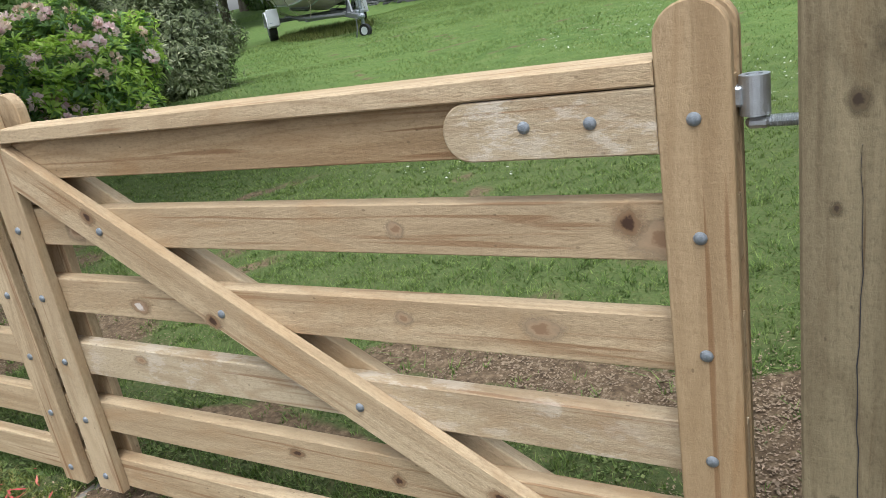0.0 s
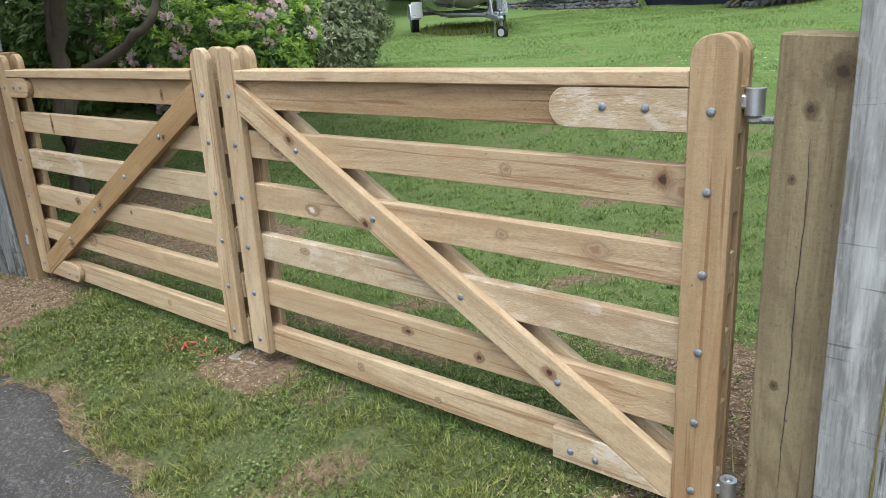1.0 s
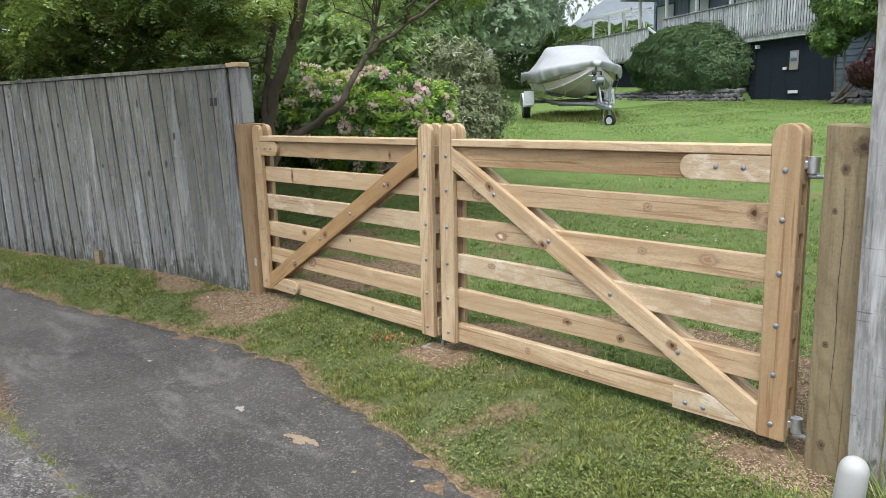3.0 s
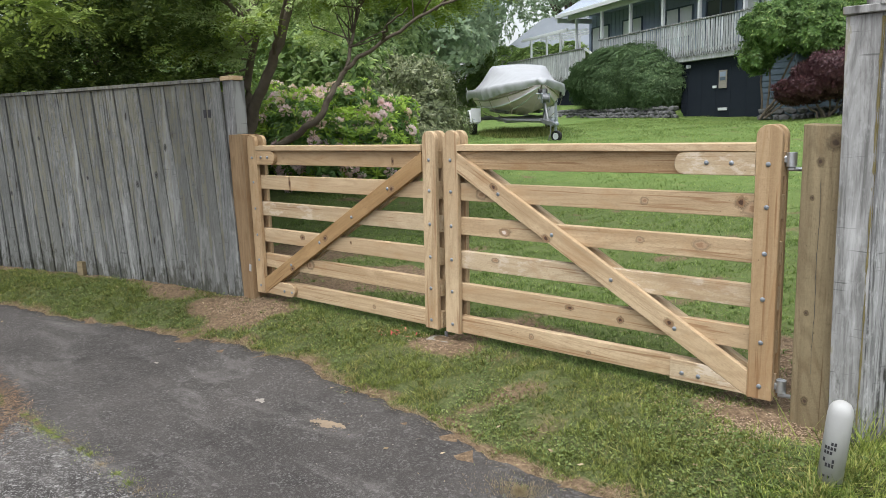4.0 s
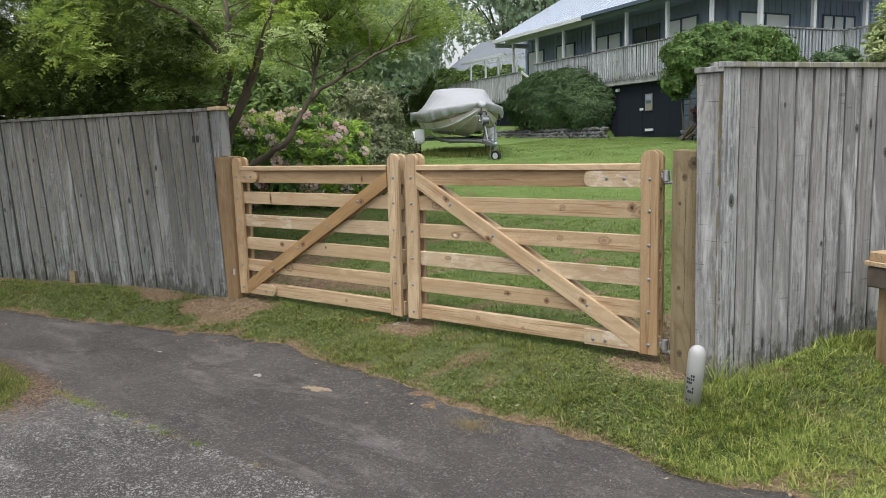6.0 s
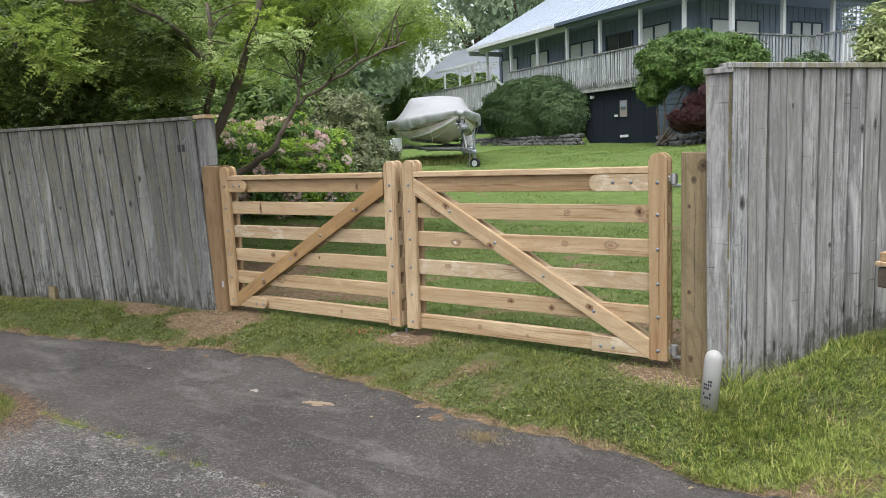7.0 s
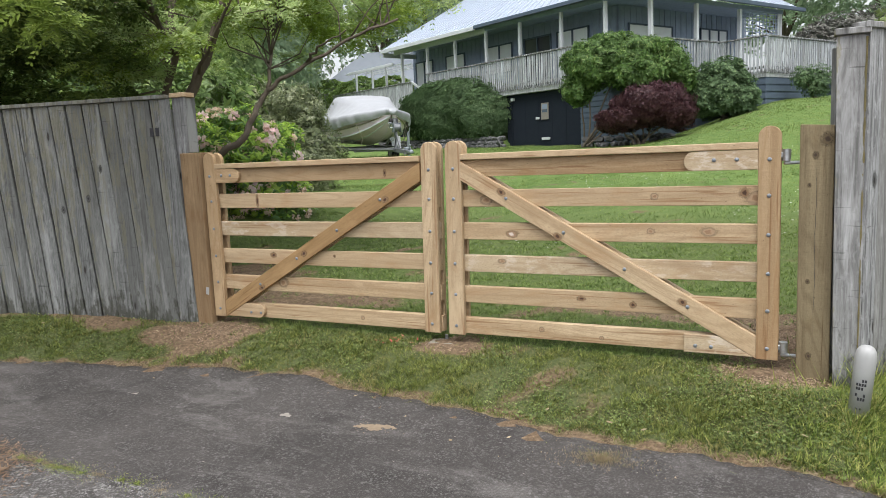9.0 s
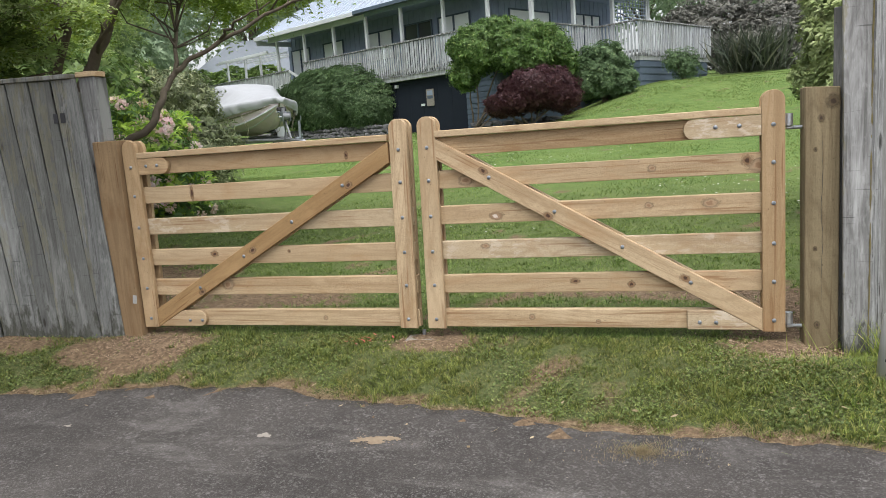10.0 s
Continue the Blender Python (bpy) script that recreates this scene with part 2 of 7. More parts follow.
PINK = leafy("pink_petals", (0.86, 0.62, 0.66), (0.91, 0.77, 0.78), (0.94, 0.89, 0.88), 0.6, 0.5)
PEACH = leafy("faded_petals", (0.72, 0.52, 0.42), (0.84, 0.7, 0.62), (0.9, 0.86, 0.82), 0.6, 0.45)
# the crown's light and shade are put into these four leaf colours
L_TREE = leafy("shade_dark_tree_leaf", (0.06, 0.1, 0.027), (0.135, 0.195, 0.044), (0.3, 0.365, 0.08), 0.5, 0.45)
L_TREE_TIP = leafy("lit_young_tip_leaf", (0.11, 0.165, 0.035), (0.21, 0.29, 0.055), (0.34, 0.42, 0.1), 0.5, 0.5)
L_TREE_LIT = leafy("lit_tree_leaf", (0.16, 0.24, 0.045), (0.31, 0.41, 0.08), (0.48, 0.56, 0.15), 0.5, 0.6)
L_TREE_LIGHT = leafy("backlit_tree_leaf", (0.27, 0.37, 0.14), (0.45, 0.56, 0.24), (0.64, 0.71, 0.4), 0.5, 0.65)
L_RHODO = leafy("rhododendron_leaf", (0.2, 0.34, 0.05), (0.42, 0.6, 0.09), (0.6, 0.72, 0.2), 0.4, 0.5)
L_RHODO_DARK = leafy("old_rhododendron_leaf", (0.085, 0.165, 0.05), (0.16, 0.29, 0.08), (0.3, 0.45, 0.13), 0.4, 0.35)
L_OLIVE = leafy("grey_green_leaf", (0.075, 0.1, 0.045), (0.19, 0.225, 0.105), (0.5, 0.52, 0.32), 0.35, 0.2)
L_HEDGE = leafy("dense_hedge_leaf", (0.055, 0.1, 0.042), (0.125, 0.21, 0.09), (0.27, 0.375, 0.17), 0.55, 0.3)
L_BRIGHT = leafy("bright_shrub_leaf", (0.055, 0.11, 0.03), (0.13, 0.235, 0.055), (0.31, 0.41, 0.13), 0.5, 0.35)
L_MAPLE = leafy("dark_red_maple_leaf", (0.045, 0.02, 0.025), (0.085, 0.035, 0.042), (0.15, 0.07, 0.07), 0.5, 0.25)
# haze is put into this leaf colour by paling it
L_FAR = leafy("hazed_distant_leaf", (0.25, 0.35, 0.23), (0.36, 0.46, 0.3), (0.46, 0.56, 0.37), 0.7, 0.5)
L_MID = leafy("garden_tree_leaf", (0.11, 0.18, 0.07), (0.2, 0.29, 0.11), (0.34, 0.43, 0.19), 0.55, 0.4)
L_BROWN = leafy("brown_hedge_leaf", (0.12, 0.125, 0.11), (0.2, 0.2, 0.175), (0.31, 0.3, 0.26), 0.6, 0.25)
L_SIDE = leafy("pale_shrub_leaf", (0.2, 0.27, 0.1), (0.36, 0.43, 0.18), (0.55, 0.6, 0.32), 0.5, 0.3)
L_UNDER = leafy("understorey_leaf", (0.085, 0.15, 0.042), (0.17, 0.265, 0.068), (0.33, 0.43, 0.125), 0.45, 0.4)
L_FLAX = leafy("flax_blade", (0.032, 0.045, 0.032), (0.072, 0.088, 0.056), (0.160, 0.160, 0.112), 0.5, 0.2)


def turf(name, a, b, c, straw):
    """Grass: shades from blade to blade, greener and drier drifts over the ground."""
    g = Graph(name)
    i = g.island()
    p = g.pos()
    col = g.ramp(i, [(0.0, tuple(k * 0.7 for k in a)), (0.25, a), (0.5, b), (0.8, c), (1.0, tuple(k * 1.25 for k in c))])
    d1 = g.noise(p, 0.9, 3.0, 0.6)
    d2 = g.noise(p, 5.0, 4.0, 0.65)
    col = g.mix(g.span(d1, 0.4, 0.65, 0.0, 0.45), col, c)
    dry = g.math("ADD", g.math("MULTIPLY", d2, 0.75), g.math("MULTIPLY", i, 0.25))
    col = g.mix(g.span(dry, 0.55, 0.68, 0.0, 0.6), col, straw)
    col = g.mix(g.span(d2, 0.3, 0.45, 0.5, 0.0), col, a)
    d3 = g.noise(p, 26.0, 3.0, 0.6)
    col = g.mix(g.span(d3, 0.36, 0.52, 0.6, 0.0), col, tuple(k * 0.42 for k in a))
    col = g.mix(g.span(d3, 0.58, 0.72, 0.0, 0.35), col, tuple(k * 1.15 for k in c))
    g.done(col, 0.6, 0.0, None, 0.3)
    tr = g.node("ShaderNodeBsdfTranslucent")
    g.put(tr.inputs["Color"], col)
    mx = g.node("ShaderNodeMixShader")
    mx.inputs[0].default_value = 0.35
    g.t.links.new(g.b.outputs[0], mx.inputs[1])
    g.t.links.new(tr.outputs[0], mx.inputs[2])
    g.t.links.new(mx.outputs[0], g.t.nodes["Material Output"].inputs["Surface"])
    return g.m


GRASS = turf("grass_blade", (0.075, 0.113, 0.027), (0.152, 0.202, 0.046), (0.275, 0.305, 0.083), (0.35, 0.28, 0.135))
GRASS_LAWN = turf("lawn_blade", (0.1, 0.17, 0.042), (0.165, 0.255, 0.062), (0.25, 0.325, 0.095), (0.23, 0.27, 0.095))
GRASS_LONG = turf("long_grass_blade", (0.115, 0.19, 0.033), (0.235, 0.325, 0.063), (0.42, 0.45, 0.13), (0.5, 0.43, 0.19))
CLOVER = leafy("clover_leaf", (0.078, 0.117, 0.034), (0.162, 0.213, 0.062), (0.29, 0.34, 0.12), 0.6, 0.3)
GRASS_DRY = leafy("dry_grass_blade", (0.22, 0.17, 0.1), (0.37, 0.3, 0.185), (0.5, 0.42, 0.28), 0.7, 0.3)
DAISY = plain("white_petals", (0.75, 0.75, 0.7), 0.7)


def glass_pane(name, col):
    g = Graph(name)
    n = g.noise(g.pos(), 0.8, 2.0)
    return g.done(g.mix(n, col, tuple(c * 0.6 for c in col)), 0.08, 0.0, None, 0.6)


PANE = glass_pane("dark_window_glass", (0.05, 0.055, 0.06))


# ---- building helpers ----
def thing(name, label, category, at=(0, 0, 0), turn=0.0, group="", kind=""):
    ob = new(name)
    ob.empty_display_size = 0.1
    ob.matrix_world = pose(*at, 0, 0, turn)
    return tagged(ob, label, category, group, kind)


def mesh_of(name, bm, material):
    me = bpy.data.meshes.new(name)
    bm.normal_update()
    bm.to_mesh(me)
    bm.free()
    for m in material if isinstance(material, (list, tuple)) else (material,):
        me.materials.append(m)
    return me


def part(name, bm, material, parent, label="", m=None, smooth=False):
    """One mesh object under a thing or a part; m: its pose in the parent's space. bm may be a mesh that is already made."""
    me = bm if isinstance(bm, bpy.types.Mesh) else mesh_of(name, bm, material)
    if smooth:
        me.shade_smooth()
    ob = new(name, me)
    ob.parent = parent
    if m is not None:
        ob.matrix_basis = m
    if label:
        ob["label"] = label
    return ob


def box(sx, sy, sz, bevel=0.0, centre=(0, 0, 0)):
    bm = bmesh.new()
    bmesh.ops.create_cube(bm, size=1.0, matrix=Matrix.Translation(centre) @ Matrix.Diagonal((sx, sy, sz, 1)))
    if bevel:
        bmesh.ops.bevel(bm, geom=bm.edges[:], offset=bevel, segments=1, affect="EDGES")
    return bm


def prism(outline, y0, y1, bevel=0.0):
    """An outline in x and z, drawn out from y0 to y1."""
    bm = bmesh.new()
    f = bm.faces.new([bm.verts.new((x, y0, z)) for x, z in outline])
    r = bmesh.ops.extrude_face_region(bm, geom=[f])
    bmesh.ops.translate(bm, verts=[v for v in r["geom"] if isinstance(v, bmesh.types.BMVert)], vec=(0, y1 - y0, 0))
    bmesh.ops.recalc_face_normals(bm, faces=bm.faces[:])
    if bevel:
        rim = [e for e in bm.edges if abs(e.verts[0].co.y - e.verts[1].co.y) < 1e-6]
        bmesh.ops.bevel(bm, geom=rim, offset=bevel, segments=1, affect="EDGES")
    return bm


def rod(r, l, seg=12, r2=None, bm=None, m=None):
    """A capped cylinder along z from 0 to l."""
    bm = bm or bmesh.new()
    bmesh.ops.create_cone(bm, cap_ends=True, segments=seg, radius1=r, radius2=r if r2 is None else r2, depth=l,
                          matrix=(m or Matrix()) @ Matrix.Translation((0, 0, l / 2)))
    return bm


def dome(r, h, seg=12):
    """A cup head that faces -y, on the plane y = 0."""
    bm = bmesh.new()
    rings = [[bm.verts.new((r * math.cos(a) * k, -h * j, r * math.sin(a) * k)) for a in (2 * math.pi * i / seg for i in range(seg))]
             for k, j in ((1, -0.15), (1, 0.25), (0.82, 0.66), (0.45, 0.93))]
    for p, q in zip(rings, rings[1:]):
        for i in range(seg):
            bm.faces.new((p[i], p[(i + 1) % seg], q[(i + 1) % seg], q[i]))
    top = bm.verts.new((0, -h, 0))
    for i in range(seg):
        bm.faces.new((rings[-1][i], rings[-1][(i + 1) % seg], top))
    bmesh.ops.recalc_face_normals(bm, faces=bm.faces[:])
    return bm


def raw_mesh(name, verts, faces, material):
    """A mesh from numpy arrays; faces all of one length."""
    me = bpy.data.meshes.new(name)
    k = faces.shape[1]
    me.vertices.add(len(verts))
    me.vertices.foreach_set("co", np.asarray(verts, np.float32).ravel())
    me.loops.add(faces.size)
    me.loops.foreach_set("vertex_index", np.asarray(faces, np.int32).ravel())
    me.polygons.add(len(faces))
    me.polygons.foreach_set("loop_start", np.arange(0, faces.size, k, dtype=np.int32))
    me.polygons.foreach_set("loop_total", np.full(len(faces), k, np.int32))
    me.update(calc_edges=True)
    me.materials.append(material)
    return me


def tube(points, radii, seg=8, bm=None):
    """A tapered tube along points."""
    bm = bm or bmesh.new()
    pts = [Vector(p) for p in points]
    rings = []
    for i, (p, r) in enumerate(zip(pts, radii)):
        d = (pts[min(i + 1, len(pts) - 1)] - pts[max(i - 1, 0)]).normalized()
        q = d.to_track_quat("Z", "Y")
        rings.append([bm.verts.new(p + q @ Vector((r * math.cos(a), r * math.sin(a), 0))) for a in (2 * math.pi * j / seg for j in range(seg))])
    for a, b in zip(rings, rings[1:]):
        for j in range(seg):
            bm.faces.new((a[j], a[(j + 1) % seg], b[(j + 1) % seg], b[j]))
    bm.faces.new(rings[0][::-1])
    bm.faces.new(rings[-1])
    return bm


def wobble(points, amount, seed, per=4):
    """Points between the given ones, with a little waver."""
    rng = random.Random(seed)
    out = []
    for a, b in zip(points, points[1:]):
        a, b = Vector(a), Vector(b)
        for i in range(per):
            out.append(a.lerp(b, i / per) + Vector([rng.uniform(-amount, amount) for _ in range(3)]))
    return out + [Vector(points[-1])]


def smooth(a, b, x):
    t = np.clip((x - a) / (b - a), 0, 1)
    return t * t * (3 - 2 * t)


# ---- the ground: one sheet from the street over the lawn to the horizon ----
FENCE_R, DIR_R = Vector((2.34, 0.0)), Vector((0.545, 0.84))
HOUSE_AT, HOUSE_TURN = (-5.4, 20.9), -28.0
HA = (math.cos(radians(HOUSE_TURN)), math.sin(radians(HOUSE_TURN)))


def front_line(x):
    """y of the boundary line that fences and gates stand on."""
    return np.where(x < -2.1, -0.05 + 0.245 * (x + 2.1), np.where(x > 2.3, np.minimum(1.54 * (x - 2.3), 3.0), 0.0))


def ground_z(x, y):
    x, y = np.asarray(x, float), np.asarray(y, float)
    d = front_line(x) - y
    street = np.interp(d * (1 - 0.6 * smooth(2.35, 2.9, x)), [0, 0.25, 0.6, 1.0, 4.0, 40.0], [0.03, 0.0, -0.115, -0.185, -0.26, -0.8])
    street = street + (-0.03 * smooth(1.7, 2.3, x) + 0.16 * smooth(2.35, 2.95, x)) * (1 - smooth(0.5, 1.1, d)) + 0.08 * smooth(0.12, 0.4, d) * (1 - smooth(0.5, 1.1, d)) * smooth(1.7, 2.2, x) * (1 - smooth(2.6, 3.0, x)) + 0.05 * smooth(-2.2, -3.0, x) * (1 - smooth(0.3, 0.6, d))
    lawn = np.interp(y, [-1, 0, 1.5, 4, 7, 10.9, 16, 21, 40, 400], [0.03, 0.03, 0.08, 0.27, 0.5, 0.80, 1.05, 1.2, 2.4, 9.0])
    u = (x - HOUSE_AT[0]) * HA[0] + (y - HOUSE_AT[1]) * HA[1]
    v = -(x - HOUSE_AT[0]) * HA[1] + (y - HOUSE_AT[1]) * HA[0]
    lawn = lawn + 1.05 * smooth(-3.2, 1.5, x) * smooth(12, 22, y) + 0.4 * smooth(0.12, 0.32, v + 0.45 + 0.8 * np.clip((-3.35 - u) / 3.95, 0, 1)) * smooth(-3.3, -3.4, u)
    lawn = lawn + 0.08 * smooth(2.2, 2.6, x) * smooth(3, 1, y)
    lawn = lawn + 0.3 * smooth(-2.9, -4.8, x) * smooth(1.3, 3.0, y) * smooth(9, 5, y)
    z = np.where(d > 0, street, np.where(d > -0.5, street + (lawn - street) * smooth(0, -0.5, d), lawn))
    return z


def bare(x, y):
    """How bare of grass the ground is, 0 to 1."""
    x, y = np.asarray(x, float), np.asarray(y, float)
    n = 0.35 * np.sin(3.1 * x + 1.3 * np.sin(2.7 * y)) + 0.25 * np.sin(7.3 * y + 2.1 * np.sin(5.1 * x)) + 0.18 * np.sin(13 * x - 11 * y)

    def blob(cx, cy, rx, ry):
        return 1.25 - np.hypot((x - cx) / rx, (y - cy) / ry)
    k = np.maximum.reduce([blob(0.02, -0.08, 0.3, 0.2), blob(-1.75, -0.1, 0.42, 0.24), blob(1.95, -0.1, 0.4, 0.2), blob(2.0, 0.5, 0.35, 0.7),
                           blob(1.3, 0.95, 0.85, 0.22), blob(-1.7, 0.85, 1.2, 0.5), blob(-2.9, 1.45, 1.0, 0.5), blob(-2.6, -0.3, 0.5, 0.14), blob(0.4, 0.45, 0.5, 0.12), blob(-2.0, -0.3, 0.6, 0.26)])
    k = np.maximum(k, np.where((x < -2.1) & (y < front_line(x) + 0.1), 0.75 - (front_line(x) - y) / 0.16, 0))
    return np.clip((k + 0.6 * n) * 1.6, 0.1 + 0.16 * np.clip(n, 0, 1), 1)


xs = np.unique(np.round(np.concatenate([[-400, -200, -100, -60, -40, -30], np.arange(-24, -8, 0.8), np.arange(-8, 5, 0.09), np.arange(5, 24, 0.8), [30, 40, 60, 100, 200, 400]]), 3))
ys = np.unique(np.round(np.concatenate([[-200, -100, -50, -25, -14], np.arange(-9, -3.4, 0.4), np.arange(-3.4, 3.2, 0.09), np.arange(3.2, 30, 0.25), np.arange(30, 50, 2), [60, 100, 200, 400, 800]]), 3))
gx, gy = np.meshgrid(xs, ys)
rngg = np.random.default_rng(3)
gz = ground_z(gx, gy) + np.where((np.abs(gx) < 9) & (gy > -1.3) & (gy < 9), rngg.normal(0, 0.006, gx.shape), 0)


def edge_y(x):
    """y of the asphalt's ragged edge along the verge."""
    base = np.interp(x, [-14, -4.28, -3.1, -2.1, -1.27, -0.68, -0.1, 0.48, 1.0, 1.4, 1.7, 2.33, 6, 14],
                     [-3.4, -1.15, -0.95, -0.72, -0.57, -0.56, -0.66, -0.69, -0.8, -0.83, -0.82, -0.92, -1.1, -1.4])
    return base + 0.018 * np.sin(9 * x + 2 * np.sin(3.7 * x)) * np.sin(4.3 * x) + 0.01 * np.sin(27 * x + 3 * np.sin(7 * x)) * np.sin(5.7 * x + 1) + 0.005 * np.sin(83 * x + 4 * np.sin(19 * x))


def fringe(x):
    """Width of the straw fringe between asphalt and grass."""
    return 0.025 + 0.07 * np.clip(0.4 + np.sin(2.3 * x) * np.sin(5.9 * x + 1) + 0.35 * np.sin(17 * x) + 0.2 * np.sin(41 * x), 0, 1)


gz = np.where(gy < edge_y(gx) - 0.14, gz - 0.03, gz)
nx, ny = len(xs), len(ys)
idx = np.arange(nx * ny).reshape(ny, nx)
quads = np.stack([idx[:-1, :-1], idx[:-1, 1:], idx[1:, 1:], idx[1:, :-1]], -1).reshape(-1, 4)
g = Graph("lawn_and_soil")
p = g.pos()
big = g.noise(p, 0.55, 3.0)
mid = g.noise(p, 5.0, 4.0)
fine = g.noise(p, 60.0, 3.0)
col = g.ramp(mid, [(0.3, (0.075, 0.125, 0.035)), (0.5, (0.105, 0.17, 0.045)), (0.7, (0.16, 0.21, 0.07))])
col = g.mix(g.span(big, 0.4, 0.7, 0.0, 0.5), col, (0.15, 0.21, 0.06))
col = g.mix(g.span(fine, 0.45, 0.75, 0.0, 0.55), col, (0.035, 0.065, 0.015))
tf = g.node("ShaderNodeAttribute")
tf.attribute_name = "turf"
thatch = g.ramp(fine, [(0.3, (0.04, 0.055, 0.02)), (0.55, (0.08, 0.095, 0.037)), (0.75, (0.16, 0.14, 0.07))])
col = g.mix(tf.outputs["Fac"], thatch, col)
att = g.node("ShaderNodeAttribute")
att.attribute_name = "bare"
soil = g.ramp(g.noise(p, 38.0, 4.0, 0.7), [(0.3, (0.06, 0.042, 0.027)), (0.5, (0.135, 0.095, 0.06)), (0.72, (0.25, 0.185, 0.12))])
bmask = g.span(g.math("ADD", att.outputs["Fac"], g.math("MULTIPLY", g.math("SUBTRACT", mid, 0.5), 0.6)), 0.46, 0.66)
col = g.mix(bmask, col, soil)
GROUND = g.done(col, 0.95, 0.0, g.bump(g.math("ADD", fine, g.noise(p, 17.0, 3.0)), 0.6, 0.02), 0.15)
me = raw_mesh("ground", np.stack([gx, gy, gz], -1).reshape(-1, 3), quads, GROUND)
me.attributes.new("bare", "FLOAT", "POINT").data.foreach_set("value", np.maximum(bare(gx, gy), 0.85 * ((gy < edge_y(gx) + 0.03 + 0.8 * fringe(gx)))).astype(np.float32).ravel())
me.attributes.new("turf", "FLOAT", "POINT").data.foreach_set("value", np.maximum(0.35 * smooth(0.1, 1.0, gy) + 0.65 * smooth(3, 8, gy), smooth(-3.4, -4.2, gy)).astype(np.float32).ravel())
me.shade_smooth()
tagged(new("ground", me), "mown green lawn rising towards the house, with bare soil patches by the gates", "lawn", "", "structure")


def asphalt_material(name, base, chip, pale):
    """Old asphalt: stones of two sizes, worn pale drifts, dark damp blotches, fine cracks."""
    g = Graph(name)
    p = g.pos()
    n = g.noise(p, 1.1, 4.0, 0.6)
    m = g.noise(p, 6.0, 5.0, 0.65)
    grit = g.noise(p, 120.0, 3.0, 0.7)
    c = g.mix(g.span(n, 0.35, 0.7, 0.0, 0.8), base, tuple(k * 1.9 for k in base))
    c = g.mix(g.span(m, 0.55, 0.75, 0.0, 0.5), c, tuple(k * 0.55 for k in base))
    worn = g.noise(g.scaled(p, (1.0, 3.2, 1)), 1.0, 6.0, 0.72, 0.7)
    c = g.mix(g.span(worn, 0.52, 0.7, 0.0, pale), c, (0.15, 0.142, 0.135))
    c = g.mix(g.span(grit, 0.3, 0.48, 0.5, 0.0), c, (0.017, 0.016, 0.016))
    c = g.mix(g.span(grit, 0.6, 0.7, 0.0, 0.4), c, (0.15, 0.145, 0.14))
    where = g.span(m, 0.35, 0.65, 0.35, 1.0)
    for size, cut in ((52.0, 0.93), (85.0, 0.9), (130.0, 0.88), (210.0, 0.82)):
        st = g.voronoi(p, size, "Color")
        hit = g.math("MULTIPLY", g.span(g.axis(st, 0), cut, cut + 0.08, 0.0, chip), where)
        c = g.mix(hit, c, (0.36, 0.355, 0.345))
    hair = g.voronoi(g.scaled(p, (1, 1, 1)), 0.55, "Distance", "DISTANCE_TO_EDGE")
    ragged = g.math("ADD", hair, g.math("MULTIPLY", g.math("SUBTRACT", g.noise(p, 9.0, 4.0), 0.5), 0.03))
    c = g.mix(g.span(ragged, 0.0, 0.003, 0.22, 0.0), c, (0.015, 0.014, 0.013))
    return g.done(c, 0.9, 0.0, g.bump(g.math("ADD", grit, g.voronoi(p, 150.0)), 0.6, 0.005), 0.2)


ASPHALT = asphalt_material("old_asphalt", (0.042, 0.0386, 0.0362), 0.17, 0.6)
ROAD = asphalt_material("coarse_chip_seal", (0.042, 0.039, 0.037), 0.5, 0.55)


def slab(name, cols, top, rows, material, label):
    """A paved sheet: columns of x, the y of its upper edge, steps away from it."""
    cx = np.asarray(cols)
    t = np.asarray(top)
    r = np.asarray(rows)
    X = np.repeat(cx[None, :], len(r) + 1, 0)
    Y = np.concatenate([t[None, :], t[None, :] - r[:, None]])
    Z = ground_z(X, Y) + 0.008
    i = np.arange(X.size).reshape(X.shape)
    q = np.stack([i[:-1, 1:], i[:-1, :-1], i[1:, :-1], i[1:, 1:]], -1).reshape(-1, 4)
    me = raw_mesh(name, np.stack([X, Y, Z], -1).reshape(-1, 3), q, material)
    return tagged(new(name, me), label, "pavement", "", "structure")


acol = np.concatenate([np.arange(-14, -6, 0.4), np.arange(-6, 4, 0.03), np.arange(4, 14, 0.4)])
JOINT = -1.885
depth = edge_y(acol) - JOINT
me_x = np.repeat(acol[None, :], 20, 0)
f = np.linspace(0, 1, 19)[:, None]
Y = np.concatenate([edge_y(acol)[None, :] + 0.006, edge_y(acol)[None, :] - f * np.maximum(depth, 0.02)[None, :]])
Z = ground_z(me_x, Y) + 0.008
Z[0] -= 0.012
ii = np.arange(me_x.size).reshape(me_x.shape)
qq = np.stack([ii[:-1, 1:], ii[:-1, :-1], ii[1:, :-1], ii[1:, 1:]], -1).reshape(-1, 4)
tagged(new("driveway", raw_mesh("driveway", np.stack([me_x, Y, Z], -1).reshape(-1, 3), qq, ASPHALT)), "worn dark grey asphalt driveway with a ragged grassy edge", "driveway", "", "structure")
slab("road", acol, np.minimum(JOINT - 0.001, edge_y(acol) - 0.05), [0.01, 0.1, 0.3, 0.6, 1, 1.5, 2, 3, 4, 6, 9, 14], ROAD, "coarse grey chip-sealed road surface beside the driveway")


